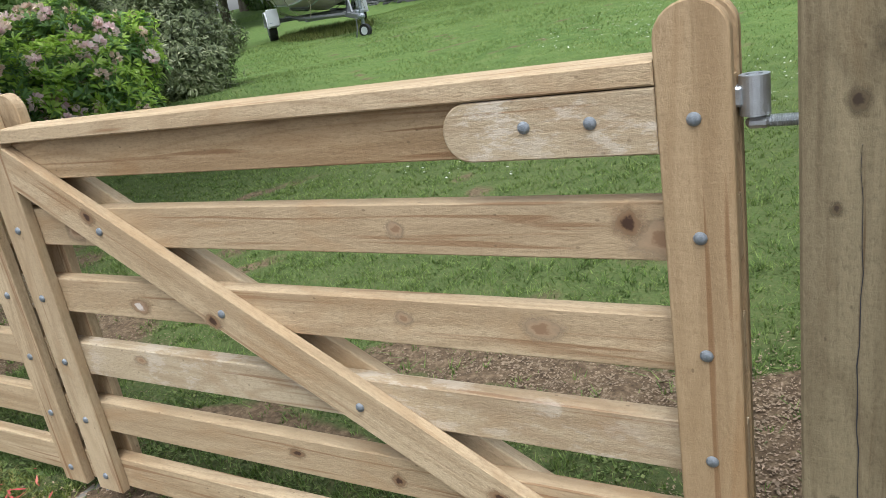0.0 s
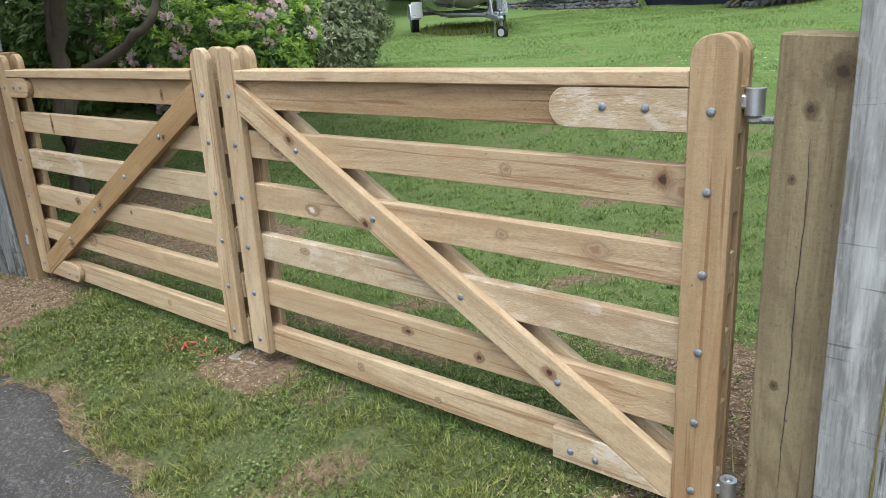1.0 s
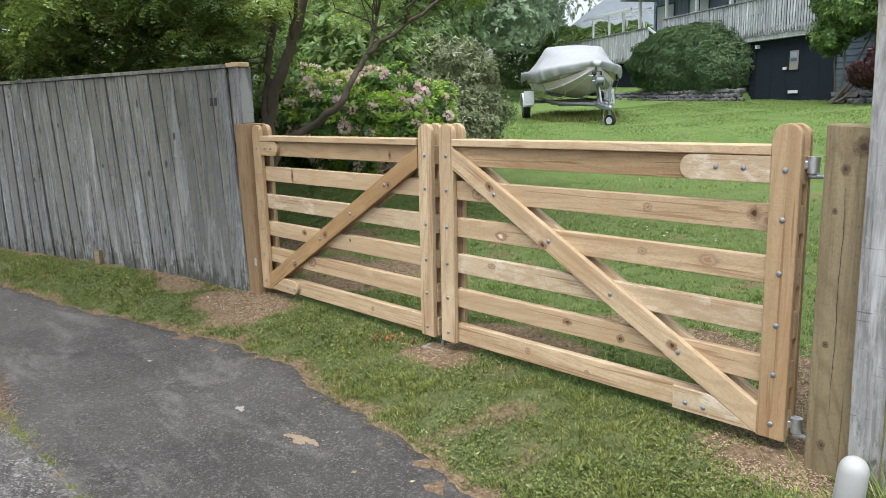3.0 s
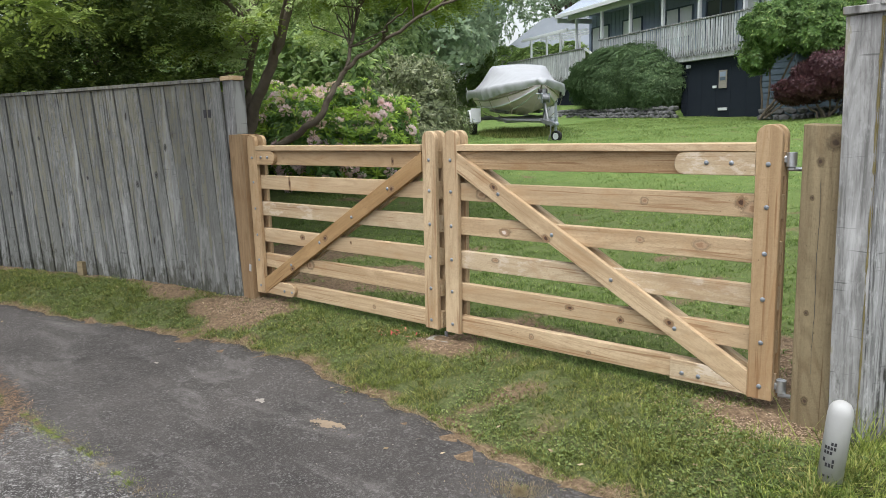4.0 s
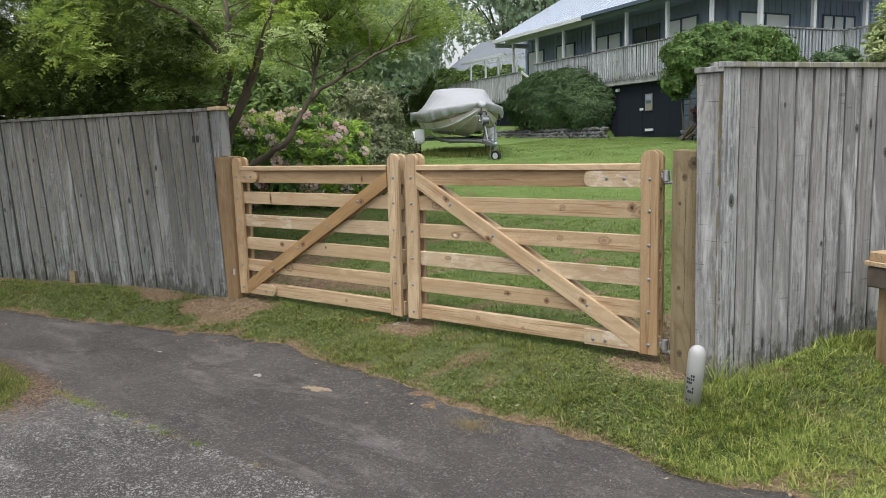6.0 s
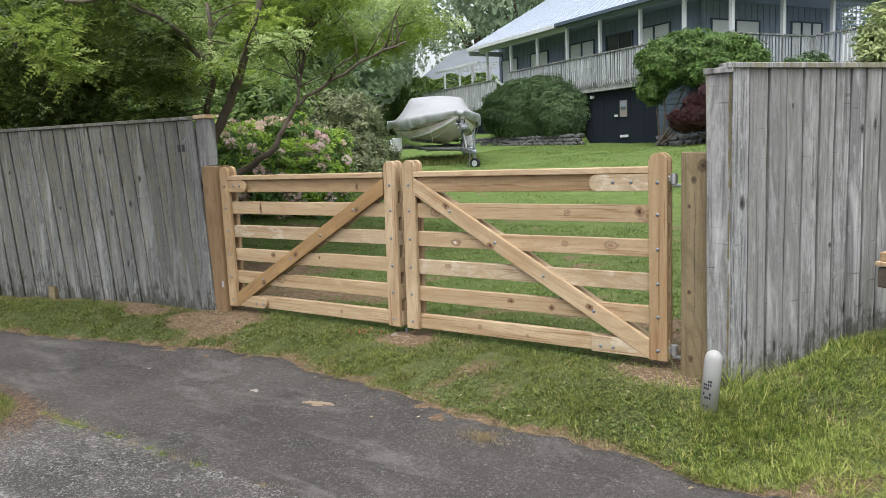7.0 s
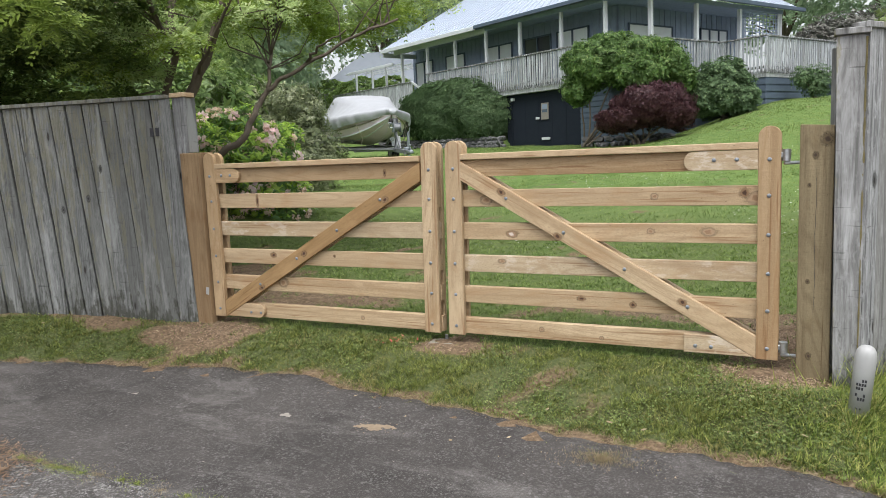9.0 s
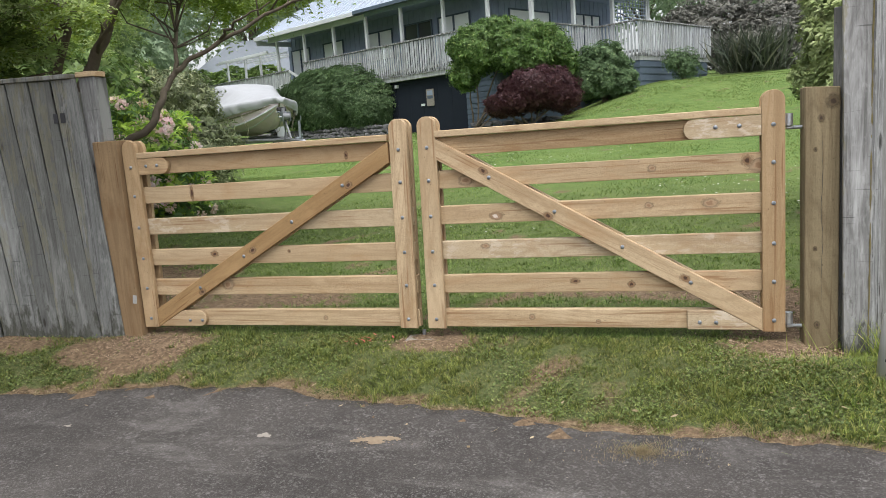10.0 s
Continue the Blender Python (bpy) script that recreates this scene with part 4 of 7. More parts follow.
def gate(label, s, near, far, tilt, hang_mat, mats):
    """A five-gap timber gate. s: +1 where its hinge stile is to the right; near: the meeting stile's middle x, far: the hinge stile's."""
    g = thing("timber_gate", label, "gate", (0, 0, 0), 0, "pair of gates")
    w = 0.105
    T = 0.03
    R0, R1, B1 = 0.0305, 0.073, 0.1035
    dx = 0.6 * math.tan(radians(tilt))
    for y0, y1, nm in ((0, T, "stile"), (R1 + 0.0005, B1, "back_stile")):
        meet = plank(nm, (near - dx, 0.082), (near + dx, 1.282), w, y0, y1, PINE, g, "round")
        hang = plank(nm, (far, 0.078), (far, 1.278), w, y0, y1, hang_mat, g, "round")
        if nm == "stile":
            for z in LEVELS:
                bolt_on(meet, near - dx + 2 * dx * (z - 0.08) / 1.2, z)
                bolt_on(hang, far, z)
    a, b = sorted((near - s * 0.05, far + s * 0.05))
    boards = []
    for z, m in zip(LEVELS, mats):
        h = 0.102
        boards.append(plank("rail", (a, z), (b, z), h, R0, R1, m, g))
    i0, i1 = sorted((near + s * 0.056, far - s * 0.0535))
    plank("top_cap", (i0, 1.1825), (i1, 1.1825), 0.036, -0.002, B1 - 0.002, PINE, g, bevel=0.003)
    # braces front and back, from the meeting stile's head to the hinge stile's foot
    x0, x1 = near + s * 0.054, far - s * 0.0535
    ztop, zbot = 1.1, 0.139
    k = (zbot - ztop) / (x1 - x0)
    hv = 0.05 * math.sqrt(1 + k * k)
    brace = None
    for y0, y1, nm in ((0, T, "brace"), (R1 + 0.0005, B1, "back_brace")):
        ln = math.hypot(x1 - x0, zbot - ztop)
        d = Vector((x1 - x0, zbot - ztop)) / ln
        pts = [(x0, ztop + hv - 0.0), (x0, ztop - hv), (x1, zbot - hv), (x1, zbot + hv)]
        # in the brace's own axes, so that its grain runs along it
        loc = [((px - x0) * d.x + (pz - ztop) * d.y, -(px - x0) * d.y + (pz - ztop) * d.x) for px, pz in pts]
        ang = math.atan2(d.y, d.x)
        # back braces get a paler pine colour in place of sky light
        ob = part(nm, prism(loc, 0, y1 - y0, 0.0025), (PINE_BROWN if s < 0 else PINE) if y0 == 0 else PINE_SKYLIT, g, "", Matrix.Translation((x0, y0, ztop)) @ Matrix.Rotation(-ang, 4, "Y"))
        brace = brace or ob
    zs = lambda x: ztop + k * (x - x0)
    for z in LEVELS[1:5]:
        bolt_on(brace, x0 + (z - ztop) / k, z)
    # strap blocks beside the hinge stile, at head and foot
    e = far - s * 0.0535
    top = plank("hinge_block", (e, LEVELS[0]), (e - s * (0.36 if s > 0 else 0.22), LEVELS[0]), 0.1, 0, T, PINE_SCUFF if s > 0 else PINE_WARM, g, "round")
    for o in ((0.1, 0.21) if s > 0 else (0.06, 0.14)):
        bolt_on(top, e - s * o, LEVELS[0] + 0.004)
    lo, hi = LEVELS[5] - 0.05, LEVELS[5] + 0.05
    far_e = e - s * 0.36
    xa, xb = x0 + (hi - (ztop - hv)) / k, x0 + (lo - (ztop - hv)) / k
    if s > 0:
        out = [(far_e, lo), (xb - 0.004, lo), (xa - 0.004, hi), (far_e, hi)]
    else:
        arc = [(far_e - 0.05 + 0.05 * math.sin(t) * 1.0, LEVELS[5] + 0.05 * math.cos(t)) for t in (math.pi * i / 12 for i in range(13))]
        out = [(xa + 0.004, hi)] + arc + [(xb + 0.004, lo)]
    ox = min(p[0] for p in out)
    blk = part("foot_block", prism([(px - ox, pz - LEVELS[5]) for px, pz in out], 0, T, 0.0025), PINE_SCUFF if s > 0 else PINE, g, "", Matrix.Translation((ox, 0, LEVELS[5])))
    for o in ((0.3, 0.22) if s > 0 else (0.33, 0.24)):
        bolt_on(blk, e - s * o, LEVELS[5] - 0.012)
    return g, boards, brace


gr, br, brace_r = gate("new pine timber gate with a diagonal brace, closed", 1, 0.122, 1.891, 1.0, PINE_WARM, (PINE_WARM, PINE, PINE, PINE_RUB, PINE, PINE))
gl, bl, brace_l = gate("new pine timber gate with a darker brown brace, closed", -1, -0.047, -1.832, 1.2, PINE_WARM, (PINE_WARM, PINE, PINE_RUB, PINE, PINE, PINE))
for b, x, z, rx, rz, m in ((br[1], 1.83, 0.915, 0.04, 0.026, KNOT_TAN), (br[1], 1.774, 0.945, 0.02, 0.02, KNOT_DARK), (br[2], 0.49, 0.715, 0.028, 0.017, KNOT_WHITE), (br[4], 0.905, 0.345, 0.02, 0.011, KNOT_DARK),
                           (br[1], 1.32, 0.93, 0.016, 0.014, KNOT_TAN), (br[4], 1.2, 0.325, 0.014, 0.014, KNOT_DARK), (br[5], 0.66, 0.145, 0.012, 0.012, KNOT_TAN), (br[5], 1.02, 0.12, 0.009, 0.009, KNOT_TAN),
                           (br[1], 0.33, 0.92, 0.03, 0.022, KNOT_TAN), (br[2], 1.3, 0.74, 0.016, 0.012, KNOT_TAN), (br[2], 1.6, 0.74, 0.03, 0.018, KNOT_TAN), (br[3], 0.42, 0.55, 0.02, 0.01, KNOT_TAN),
                           (bl[1], -1.43, 0.93, 0.01, 0.035, KNOT_DARK), (bl[3], -1.32, 0.545, 0.02, 0.014, KNOT_DARK), (bl[0], -0.37, 1.1, 0.009, 0.016, KNOT_DARK), (bl[4], -1.25, 0.35, 0.03, 0.024, KNOT_TAN),
                           (bl[3], -0.8, 0.55, 0.008, 0.008, KNOT_DARK), (bl[5], -0.6, 0.135, 0.01, 0.01, KNOT_TAN)):
    knot_on(b, x, z, rx, rz, m)
for x, z in ((0.44, 0.968), (1.47, 0.36), (0.78, 0.71)):
    knot_on(brace_r, x, z, 0.02, 0.014, KNOT_DARK)
for x, z in ((-0.36, 0.93), (-1.03, 0.565), (-1.42, 0.31)):
    knot_on(brace_l, x, z, 0.018, 0.014, KNOT_DARK)


def hinge(z, label):
    """A gudgeon: a zinc eye on the gate's stile, turning on a bent pin that is screwed into the post."""
    eye = bmesh.new()
    n = 28
    rings = [[eye.verts.new((r * math.cos(a), r * math.sin(a), zz)) for a in (2 * math.pi * i / n for i in range(n))] for r, zz in ((0.0215, -0.029), (0.0215, 0.029), (0.012, 0.029), (0.012, -0.029))]
    for p, q in zip(rings, rings[1:] + rings[:1]):
        for i in range(n):
            eye.faces.new((p[i], p[(i + 1) % n], q[(i + 1) % n], q[i]))
    bmesh.ops.recalc_face_normals(eye, faces=eye.faces[:])
    h = part("hinge", eye, ZINC_NEW, gr, label, pose(1.965, 0.062, z + 0.01))
    part("strap", box(0.02, 0.036, 0.03, 0.004), ZINC_NEW, h, "", pose(-0.024, 0, 0.0))
    part("pin", tube([(0, 0, 0.027), (0, 0, -0.032)], [0.0115, 0.0115], 12), ZINC_NEW, h, "", None, True)
    part("shoulder", box(0.034, 0.026, 0.018, 0.006), ZINC_NEW, h, "", pose(0.004, 0, -0.04))
    turns = [(0.018 + 0.0016 * i, 0, -0.04) for i in range(32)]
    part("threaded_rod", tube(turns, [0.0098 if i % 2 else 0.0084 for i in range(32)], 10), ZINC_NEW, h)
    return h


hinge(1.12, "galvanised steel gudgeon hinge between gate and post")
hinge(0.125, "galvanised steel gudgeon hinge near the ground")


def post(name, x0, x1, y0, y1, z0, z1, material, label, slope=0.0):
    """A sawn square post, its grain along its own x, which stands up."""
    t = thing(name, label, "post", ((x0 + x1) / 2, (y0 + y1) / 2, z0), 0, "gate posts")
    bm = box(z1 - z0, y1 - y0, x1 - x0, 0.004, ((z1 - z0) / 2, 0, 0))
    for v in bm.verts:
        if v.co.x > (z1 - z0) * 0.9:
            v.co.x -= slope * v.co.z
    part("shaft", bm, material, t, "", Matrix.Rotation(-math.pi / 2, 4, "Y"))
    return t


post("gate_post", -2.075, -1.892, -0.03, 0.12, -0.06, 1.287, POST_WARM, "brown treated timber gate post with knots")
rp = post("gate_post", 2.027, 2.178, -0.015, 0.125, -0.06, 1.272, POST, "greenish treated timber gate post with a long drying crack", -0.06)
shaft = rp.children[0]
for z, w, rx, rz, m in ((1.2, -0.045, 0.024, 0.022, KNOT_POST), (1.125, 0.005, 0.014, 0.011, KNOT_POST), (0.98, 0.03, 0.008, 0.006, KNOT_POST), (0.5, 0.03, 0.009, 0.007, KNOT_POST), (0.12, 0.02, 0.014, 0.01, KNOT_POST)):
    part("knot", KNOT_MESH[m.name], None, shaft, "", Matrix.Translation((z + 0.06, -0.0707, w)) @ Matrix.Diagonal((rx * 2, 1, rz * 2, 1)))
up_ = [(0.3 + 0.036 * i, 0.0018 * math.sin(i * 0.6) + 0.0012 * math.sin(i * 2.3 + 1)) for i in range(24)]
wide_ = [0.0002 + 0.0008 * math.sin(math.pi * i / 23) * (0.5 + 0.5 * math.sin(i * 1.7) ** 2) for i in range(24)]
crack = prism([(x, z + w) for (x, z), w in zip(up_, wide_)] + [(x, z - w) for (x, z), w in reversed(list(zip(up_, wide_)))], 0, 0.002)
part("crack", crack, INK, shaft, "", Matrix.Translation((0, -0.0715, 0.0)))
tagw = thing("price_tag", "small white label stapled to the gate post", "label", (-1.915, -0.031, 0.27))
part("sheet", box(0.028, 0.002, 0.055, 0.0), WHITE_PLASTIC, tagw, "", pose(0, 0, 0, 0, 8, 0))


# ---- paling fences ----
def paling(w, h, t, seed, lean=0.0):
    """One sawn paling, standing on z = 0: edges that waver, a worn foot and head. lean: how far its head stands off sideways."""
    r = random.Random(seed)
    bm = bmesh.new()
    rows = []
    n = 7
    a0, a1 = r.uniform(0, 6), r.uniform(0, 6)
    for i in range(n + 1):
        z = h * i / n
        if i == 0:
            z += r.uniform(-0.01, 0.004)
        s = lean * (i / n)
        l = -w / 2 + 0.0018 * math.sin(a0 + 5.1 * i) + s
        q = w / 2 + 0.0018 * math.sin(a1 + 4.3 * i) + s
        cup = 0.0012 * math.sin(a0 + 0.9 * i)
        e = 0.002
        rows.append([bm.verts.new(v) for v in ((l, -t / 2 + e + cup, z), (l + e, -t / 2 + cup, z), (q - e, -t / 2 + cup, z + (0.006 * math.sin(a1) if i in (0, n) else 0)), (q, -t / 2 + e + cup, z), (q, t / 2, z), (l, t / 2, z))])
    for a, b in zip(rows, rows[1:]):
        for k in range(6):
            bm.faces.new((a[k], a[(k + 1) % 6], b[(k + 1) % 6], b[k]))
    bm.faces.new(rows[0][::-1])
    bm.faces.new(rows[-1])
    bmesh.ops.recalc_face_normals(bm, faces=bm.faces[:])
    return bm


def fence(name, label, at, turn, widths, z_of, material, rail_mat, height, caps, seed, lean=lambda x: 0.0, gap=(0.009, 0.018), over=0.05):
    """Palings side by side along the fence's own x, face to -y, with rails behind and a capping on top."""
    f = thing(name, label, "fence", at, turn)
    r = random.Random(seed)
    x = 0.0
    for i, w in enumerate(widths):
        zb = z_of(x + w / 2)
        top = height - 0.014 - r.uniform(0.0, 0.006)
        wide = w - r.uniform(*gap)
        dx = math.tan(radians(lean(x))) * (top - zb)
        part("paling", paling(wide, top - zb, 0.022, seed * 100 + i, dx), material, f, "", pose(x + w / 2 - dx, r.uniform(-0.005, 0.005), zb, 0, 0, r.uniform(-2.5, 2.5)))
        # an added dark strip behind each gap stands in for its shade
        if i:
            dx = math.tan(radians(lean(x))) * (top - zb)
            part("cover_batten", paling(0.034, top - zb - 0.02, 0.006, seed * 100 + 60 + i, dx), GAP_SHADE, f, "", pose(x - dx, 0.0185, zb))
        x += w
    ln = x
    for z in (0.35, 0.95, 1.5):
        part("rail", box(ln - over, 0.05, 0.09, 0.003, (ln / 2 - over / 2, 0.048, z)), rail_mat, f)
    n = max(1, round(ln / 2.4))
    for i in range(n + 1):
        part("fence_post", box(0.1, 0.1, height - 0.05, 0.004, (min(max(0.06, ln * i / n), ln - 0.12), 0.12, height / 2 - 0.06)), rail_mat, f)
    for a, b, z in caps:
        part("capping", box(b - a - 0.006, 0.085, 0.028, 0.003, ((a + b) / 2, 0.012, z)), material, f)
    return f


LT = math.degrees(math.atan2(0.238, 0.971))
rw = random.Random(5)
nL = 57
widths = [rw.choice((0.132, 0.142, 0.148, 0.152, 0.16)) for _ in range(nL)]
LL = sum(widths)
start = Vector((-2.11 - 0.971 * LL, -0.05 - 0.238 * LL))
gzl = lambda s: float(ground_z(start.x + 0.971 * s, start.y + 0.238 * s)) - 0.01
fl = fence("paling_fence", "weathered grey vertical paling fence with a flat timber capping", (start.x, start.y, 0), LT, widths, gzl, PALING_L, PALING_L, 1.7, [(0, LL - 4.9, 1.7), (LL - 4.9, LL - 2.45, 1.7), (LL - 2.45, LL - 0.02, 1.7)], 8, lambda x: -5.0 * float(smooth(LL - 3.6, LL - 2.2, x)) + 2.2 * float(smooth(LL - 0.9, LL, x)), over=0.2)
end = thing("fence_end_post", "weathered grey board covering the fence end, with a new pine cap", "fence post", (-2.062, -0.025, 0))
part("board", mesh_of("board", paling(0.112, 1.69, 0.02, 3), PALING_R), None, end, "", pose(0.0, 0.015, 0.0))
part("post_core", box(0.1, 0.1, 0.4, 0.003, (0.0, 0.08, 1.49)), PALING_L, end)
part("post_edge", box(0.036, 0.1, 1.66, 0.003, (-0.034, 0.08, 0.83)), PALING_L, end)
part("cap", box(0.13, 0.12, 0.032, 0.003, (0.0, 0.05, 1.708)), PINE, end, "clean new pine cap block")
num = thing("house_number", "small dark house number on a fence paling", "sign", (-2.235, -0.1, 1.45), LT)
for i in range(2):
    part("numeral_bar", box(0.03, 0.003, 0.06, 0.001), INK, num, "", pose(-0.02 + 0.045 * i, 0, 0))
stump = thing("cut_stub", "short weathered timber offcut standing against the fence", "post stub", (-3.85, -0.497, 0), LT)
part("stub", mesh_of("stub", paling(0.075, 0.26, 0.04, 9), POST), None, stump, "", pose(0, -0.01, -0.06))

RT = math.degrees(math.atan2(DIR_R.y, DIR_R.x))
wr = [0.125, 0.132, 0.126, 0.122, 0.121, 0.12, 0.117, 0.112] + [rw.choice((0.118, 0.122, 0.13)) for _ in range(26)]
LR = sum(wr)
gzr = lambda s: float(ground_z(FENCE_R.x + DIR_R.x * s + 0.05, FENCE_R.y + DIR_R.y * s - 0.05)) - 0.01
fr = fence("paling_fence", "silver grey weathered paling fence with yellow lichen on its edges", (FENCE_R.x - 0.048, FENCE_R.y - 0.062, 0), RT, wr, gzr, PALING_R, PALING_L, 1.715, [(-0.03, 1.3, 1.712), (1.3, LR, 1.716)], 9, gap=(0.01, 0.018))
for along, z, rx, rz in ((0.075, 1.0, 0.013, 0.03), (0.95, 1.36, 0.011, 0.018), (0.72, 0.72, 0.008, 0.012), (1.18, 1.22, 0.012, 0.02), (0.42, 1.5, 0.006, 0.01)):
    part("knot", KNOT_MESH["weathered_knot"], None, fr, "", Matrix.Translation((along, -0.0175, z)) @ Matrix.Diagonal((rx * 2, 1, rz * 2, 1)))
for along, z, rx, rz in ((LL - 0.62, 1.2, 0.01, 0.022), (LL - 0.98, 0.9, 0.012, 0.02), (LL - 0.75, 0.98, 0.012, 0.022), (LL - 1.6, 0.95, 0.009, 0.014), (LL - 2.2, 1.3, 0.009, 0.014), (LL - 2.7, 0.8, 0.012, 0.018)):
    part("knot", KNOT_MESH["weathered_knot"], None, fl, "", Matrix.Translation((along, -0.0175, z)) @ Matrix.Diagonal((rx * 2, 1, rz * 2, 1)))
endr = thing("fence_end_post", "silver grey board covering the end post of the fence", "fence post", (2.238, -0.06, 0))
part("board", mesh_of("board", paling(0.12, 1.69, 0.026, 4, -0.018), PALING_R), None, endr, "", pose(0.013, 0, -0.02))
part("post_core", box(0.09, 0.09, 1.68, 0.003, (0.0, 0.065, 0.82)), PALING_L, endr)
for dx0, dy0, w0 in ((0.0575, -0.0125, 0.005), (0.0615, -0.004, 0.003)):
    strip = wobble([(dx0, dy0, 0.05), (dx0, dy0, 0.6), (dx0 - 0.001, dy0, 1.1), (dx0, dy0, 1.66)], 0.002, 6, 7)
    part("lichen_edge", tube(strip, [w0 * (0.55 + 0.45 * math.sin(i * 1.9) ** 2) for i in range(len(strip))], 6), LICHEN, endr, "crust of yellow-brown lichen along the slit")
part("cap", box(0.15, 0.1, 0.03, 0.003, (-0.0, 0.02, 1.69)), PALING_R, endr, "short weathered capping block")

# ---- the small things near the gate ----
bol = thing("marker_post", "short white plastic marker post with dark print, leaning slightly", "bollard", (2.288, -0.42, -0.03))
bm = bmesh.new()
prof = [(0.043, 0.0), (0.0435, 0.24), (0.043, 0.285), (0.039, 0.305), (0.03, 0.32), (0.016, 0.329), (0.0, 0.3315)]
n = 24
rings = [[bm.verts.new((r * math.cos(2 * math.pi * i / n), r * math.sin(2 * math.pi * i / n), z)) for i in range(n)] for r, z in prof[:-1]]
for p_, q_ in zip(rings, rings[1:]):
    for i in range(n):
        bm.faces.new((p_[i], p_[(i + 1) % n], q_[(i + 1) % n], q_[i]))
tip = bm.verts.new((0, 0, prof[-1][1]))
for i in range(n):
    bm.faces.new((rings[-1][i], rings[-1][(i + 1) % n], tip))
bm.faces.new(rings[0][::-1])
LEAN = pose(0, 0, 0, 0, 5, 0)
part("tube", bm, WHITE_PLASTIC, bol, "", LEAN, True)
for col_, deg in enumerate((240, 254, 268, 282)):
    for row_, z in enumerate((0.178, 0.16, 0.142, 0.112, 0.094)):
        if (col_ * 5 + row_ * 3) % 7 not in (0, 5):
            part("print_bar", box(0.0075, 0.0015, 0.012 if row_ < 3 else 0.014, 0.0), INK, bol, "", LEAN @ Matrix.Rotation(radians(deg) + math.pi / 2, 4, "Z") @ pose(0, -0.0437, z))
for deg in (250, 272):
    part("fixing_hole", box(0.008, 0.0015, 0.008, 0.0), INK, bol, "", LEAN @ Matrix.Rotation(radians(deg) + math.pi / 2, 4, "Z") @ pose(0, -0.0437, 0.05))
blk = thing("concrete_block", "small flat concrete block with a drop-bolt hole under the gates", "concrete block", (0.005, 0.02, -0.02), 6)
bm = box(0.17, 0.12, 0.05, 0.008)
for v in bm.verts:
    v.co += Vector((random.uniform(-.006, .006), random.uniform(-.006, .006), random.uniform(-.003, .003)))
part("slab", bm, CONCRETE, blk, "", pose(0, 0, 0.02))
part("bolt_sleeve", rod(0.011, 0.05, 12), STEEL_DARK, blk, "", pose(0.012, 0.03, 0.03))


# ---- the house on the rise, in its own axes: x along the long veranda, y back ----
house = thing("house", "dark-stained timber house with veranda, steel roof and grey deck railing", "house", (*HOUSE_AT, 0), HOUSE_TURN)
EAVE, FLOOR, RAIL, GRADE = 5.68, 3.38, 4.5, 1.15


def block(name, x0, x1, y0, y1, z0, z1, material, parent=None, label="", bevel=0.0):
    return part(name, box(x1 - x0, y1 - y0, z1 - z0, bevel, ((x1 - x0) / 2, (y1 - y0) / 2, (z1 - z0) / 2)), material, parent or house, label, pose(x0, y0, z0))


def clad(name, x0, x1, y, z0, z1, step, material, along_y=False, flat=True):
    """A wall of boards: lapped weatherboards, or upright boards with cover strips, each its own piece."""
    m = Matrix.Translation((y, x0, z0)) @ Matrix.Rotation(math.pi / 2, 4, "Z") if along_y else Matrix.Translation((x0, y, z0))
    w, h = x1 - x0, z1 - z0
    wall = part(name, box(w, 0.1, h, 0, (w / 2, 0.05, h / 2)), material, house, "", m)
    if flat:
        n = int(h / step)
        me = mesh_of("weatherboard", box(w, 0.022, step * 0.86, 0.003, (w / 2, -0.011, step * 0.43)), material)
        for i in range(n):
            part("weatherboard", me, None, wall, "", pose(0, 0, i * h / n, -2, 0, 0))
    else:
        n = int(w / step)
        me = mesh_of("cover_strip", box(0.06, 0.022, h, 0.003, (0, -0.011, h / 2)), material)
        for i in range(1, n):
            part("cover_strip", me, None, wall, "", pose(i * w / n, 0, 0))
    return wall


WY, WX = 1.3, 1.0
clad("upper_wall", -11.6, WX, WY, FLOOR, EAVE + 0.5, 0.3, CLAD, flat=False)
clad("upper_side_wall", WY, 8.6, WX, FLOOR, EAVE + 0.5, 0.3, CLAD, along_y=True, flat=False)
block("upper_core", -11.6, WX - 0.11, WY + 0.11, 8.6, GRADE - 0.4, EAVE + 0.4, CLAD)
# lower storey: black garage door, lapped boards beside it
clad("lower_wall", -3.35, -3.05, 0.0, GRADE - 0.1, 3.15, 0.17, BLACK)
clad("lower_wall", 0.45, 1.7, 0.0, GRADE - 0.1, 3.15, 0.17, CLAD_BLUE)
gd = block("garage_door", -3.05, 0.45, 0.02, 0.1, GRADE - 0.1, 3.0, BLACK, None, "black timber garage door")
for i in range(1, 5):
    part("door_board_joint", box(0.012, 0.01, 1.8), BLACK, gd, "", pose(0.7 * i, -0.004, 0.95))
block("door_head", -3.05, 0.45, 0.0, 0.1, 3.0, 3.15, BLACK)
block("lower_side_wall", -3.35, -3.24, 0.01, 3.0, GRADE - 0.3, 3.15, BLACK)
block("lower_side_wall", 1.6, 1.7, 0.11, 6.0, GRADE - 0.1, 3.15, CLAD_BLUE)
sg = block("door_notice", -1.47, -1.1, -0.02, 0.0, 2.17, 2.75, CONCRETE, None, "white notice board with a dark picture")
part("picture", box(0.26, 0.01, 0.16), CLAD, sg, "", pose(0.185, -0.004, 0.45))
part("picture", box(0.26, 0.01, 0.1), CLAD_BLUE, sg, "", pose(0.185, -0.004, 0.3))
block("wall_lamp", -3.02, -2.9, -0.1, 0.0, 2.93, 3.04, PAINT)
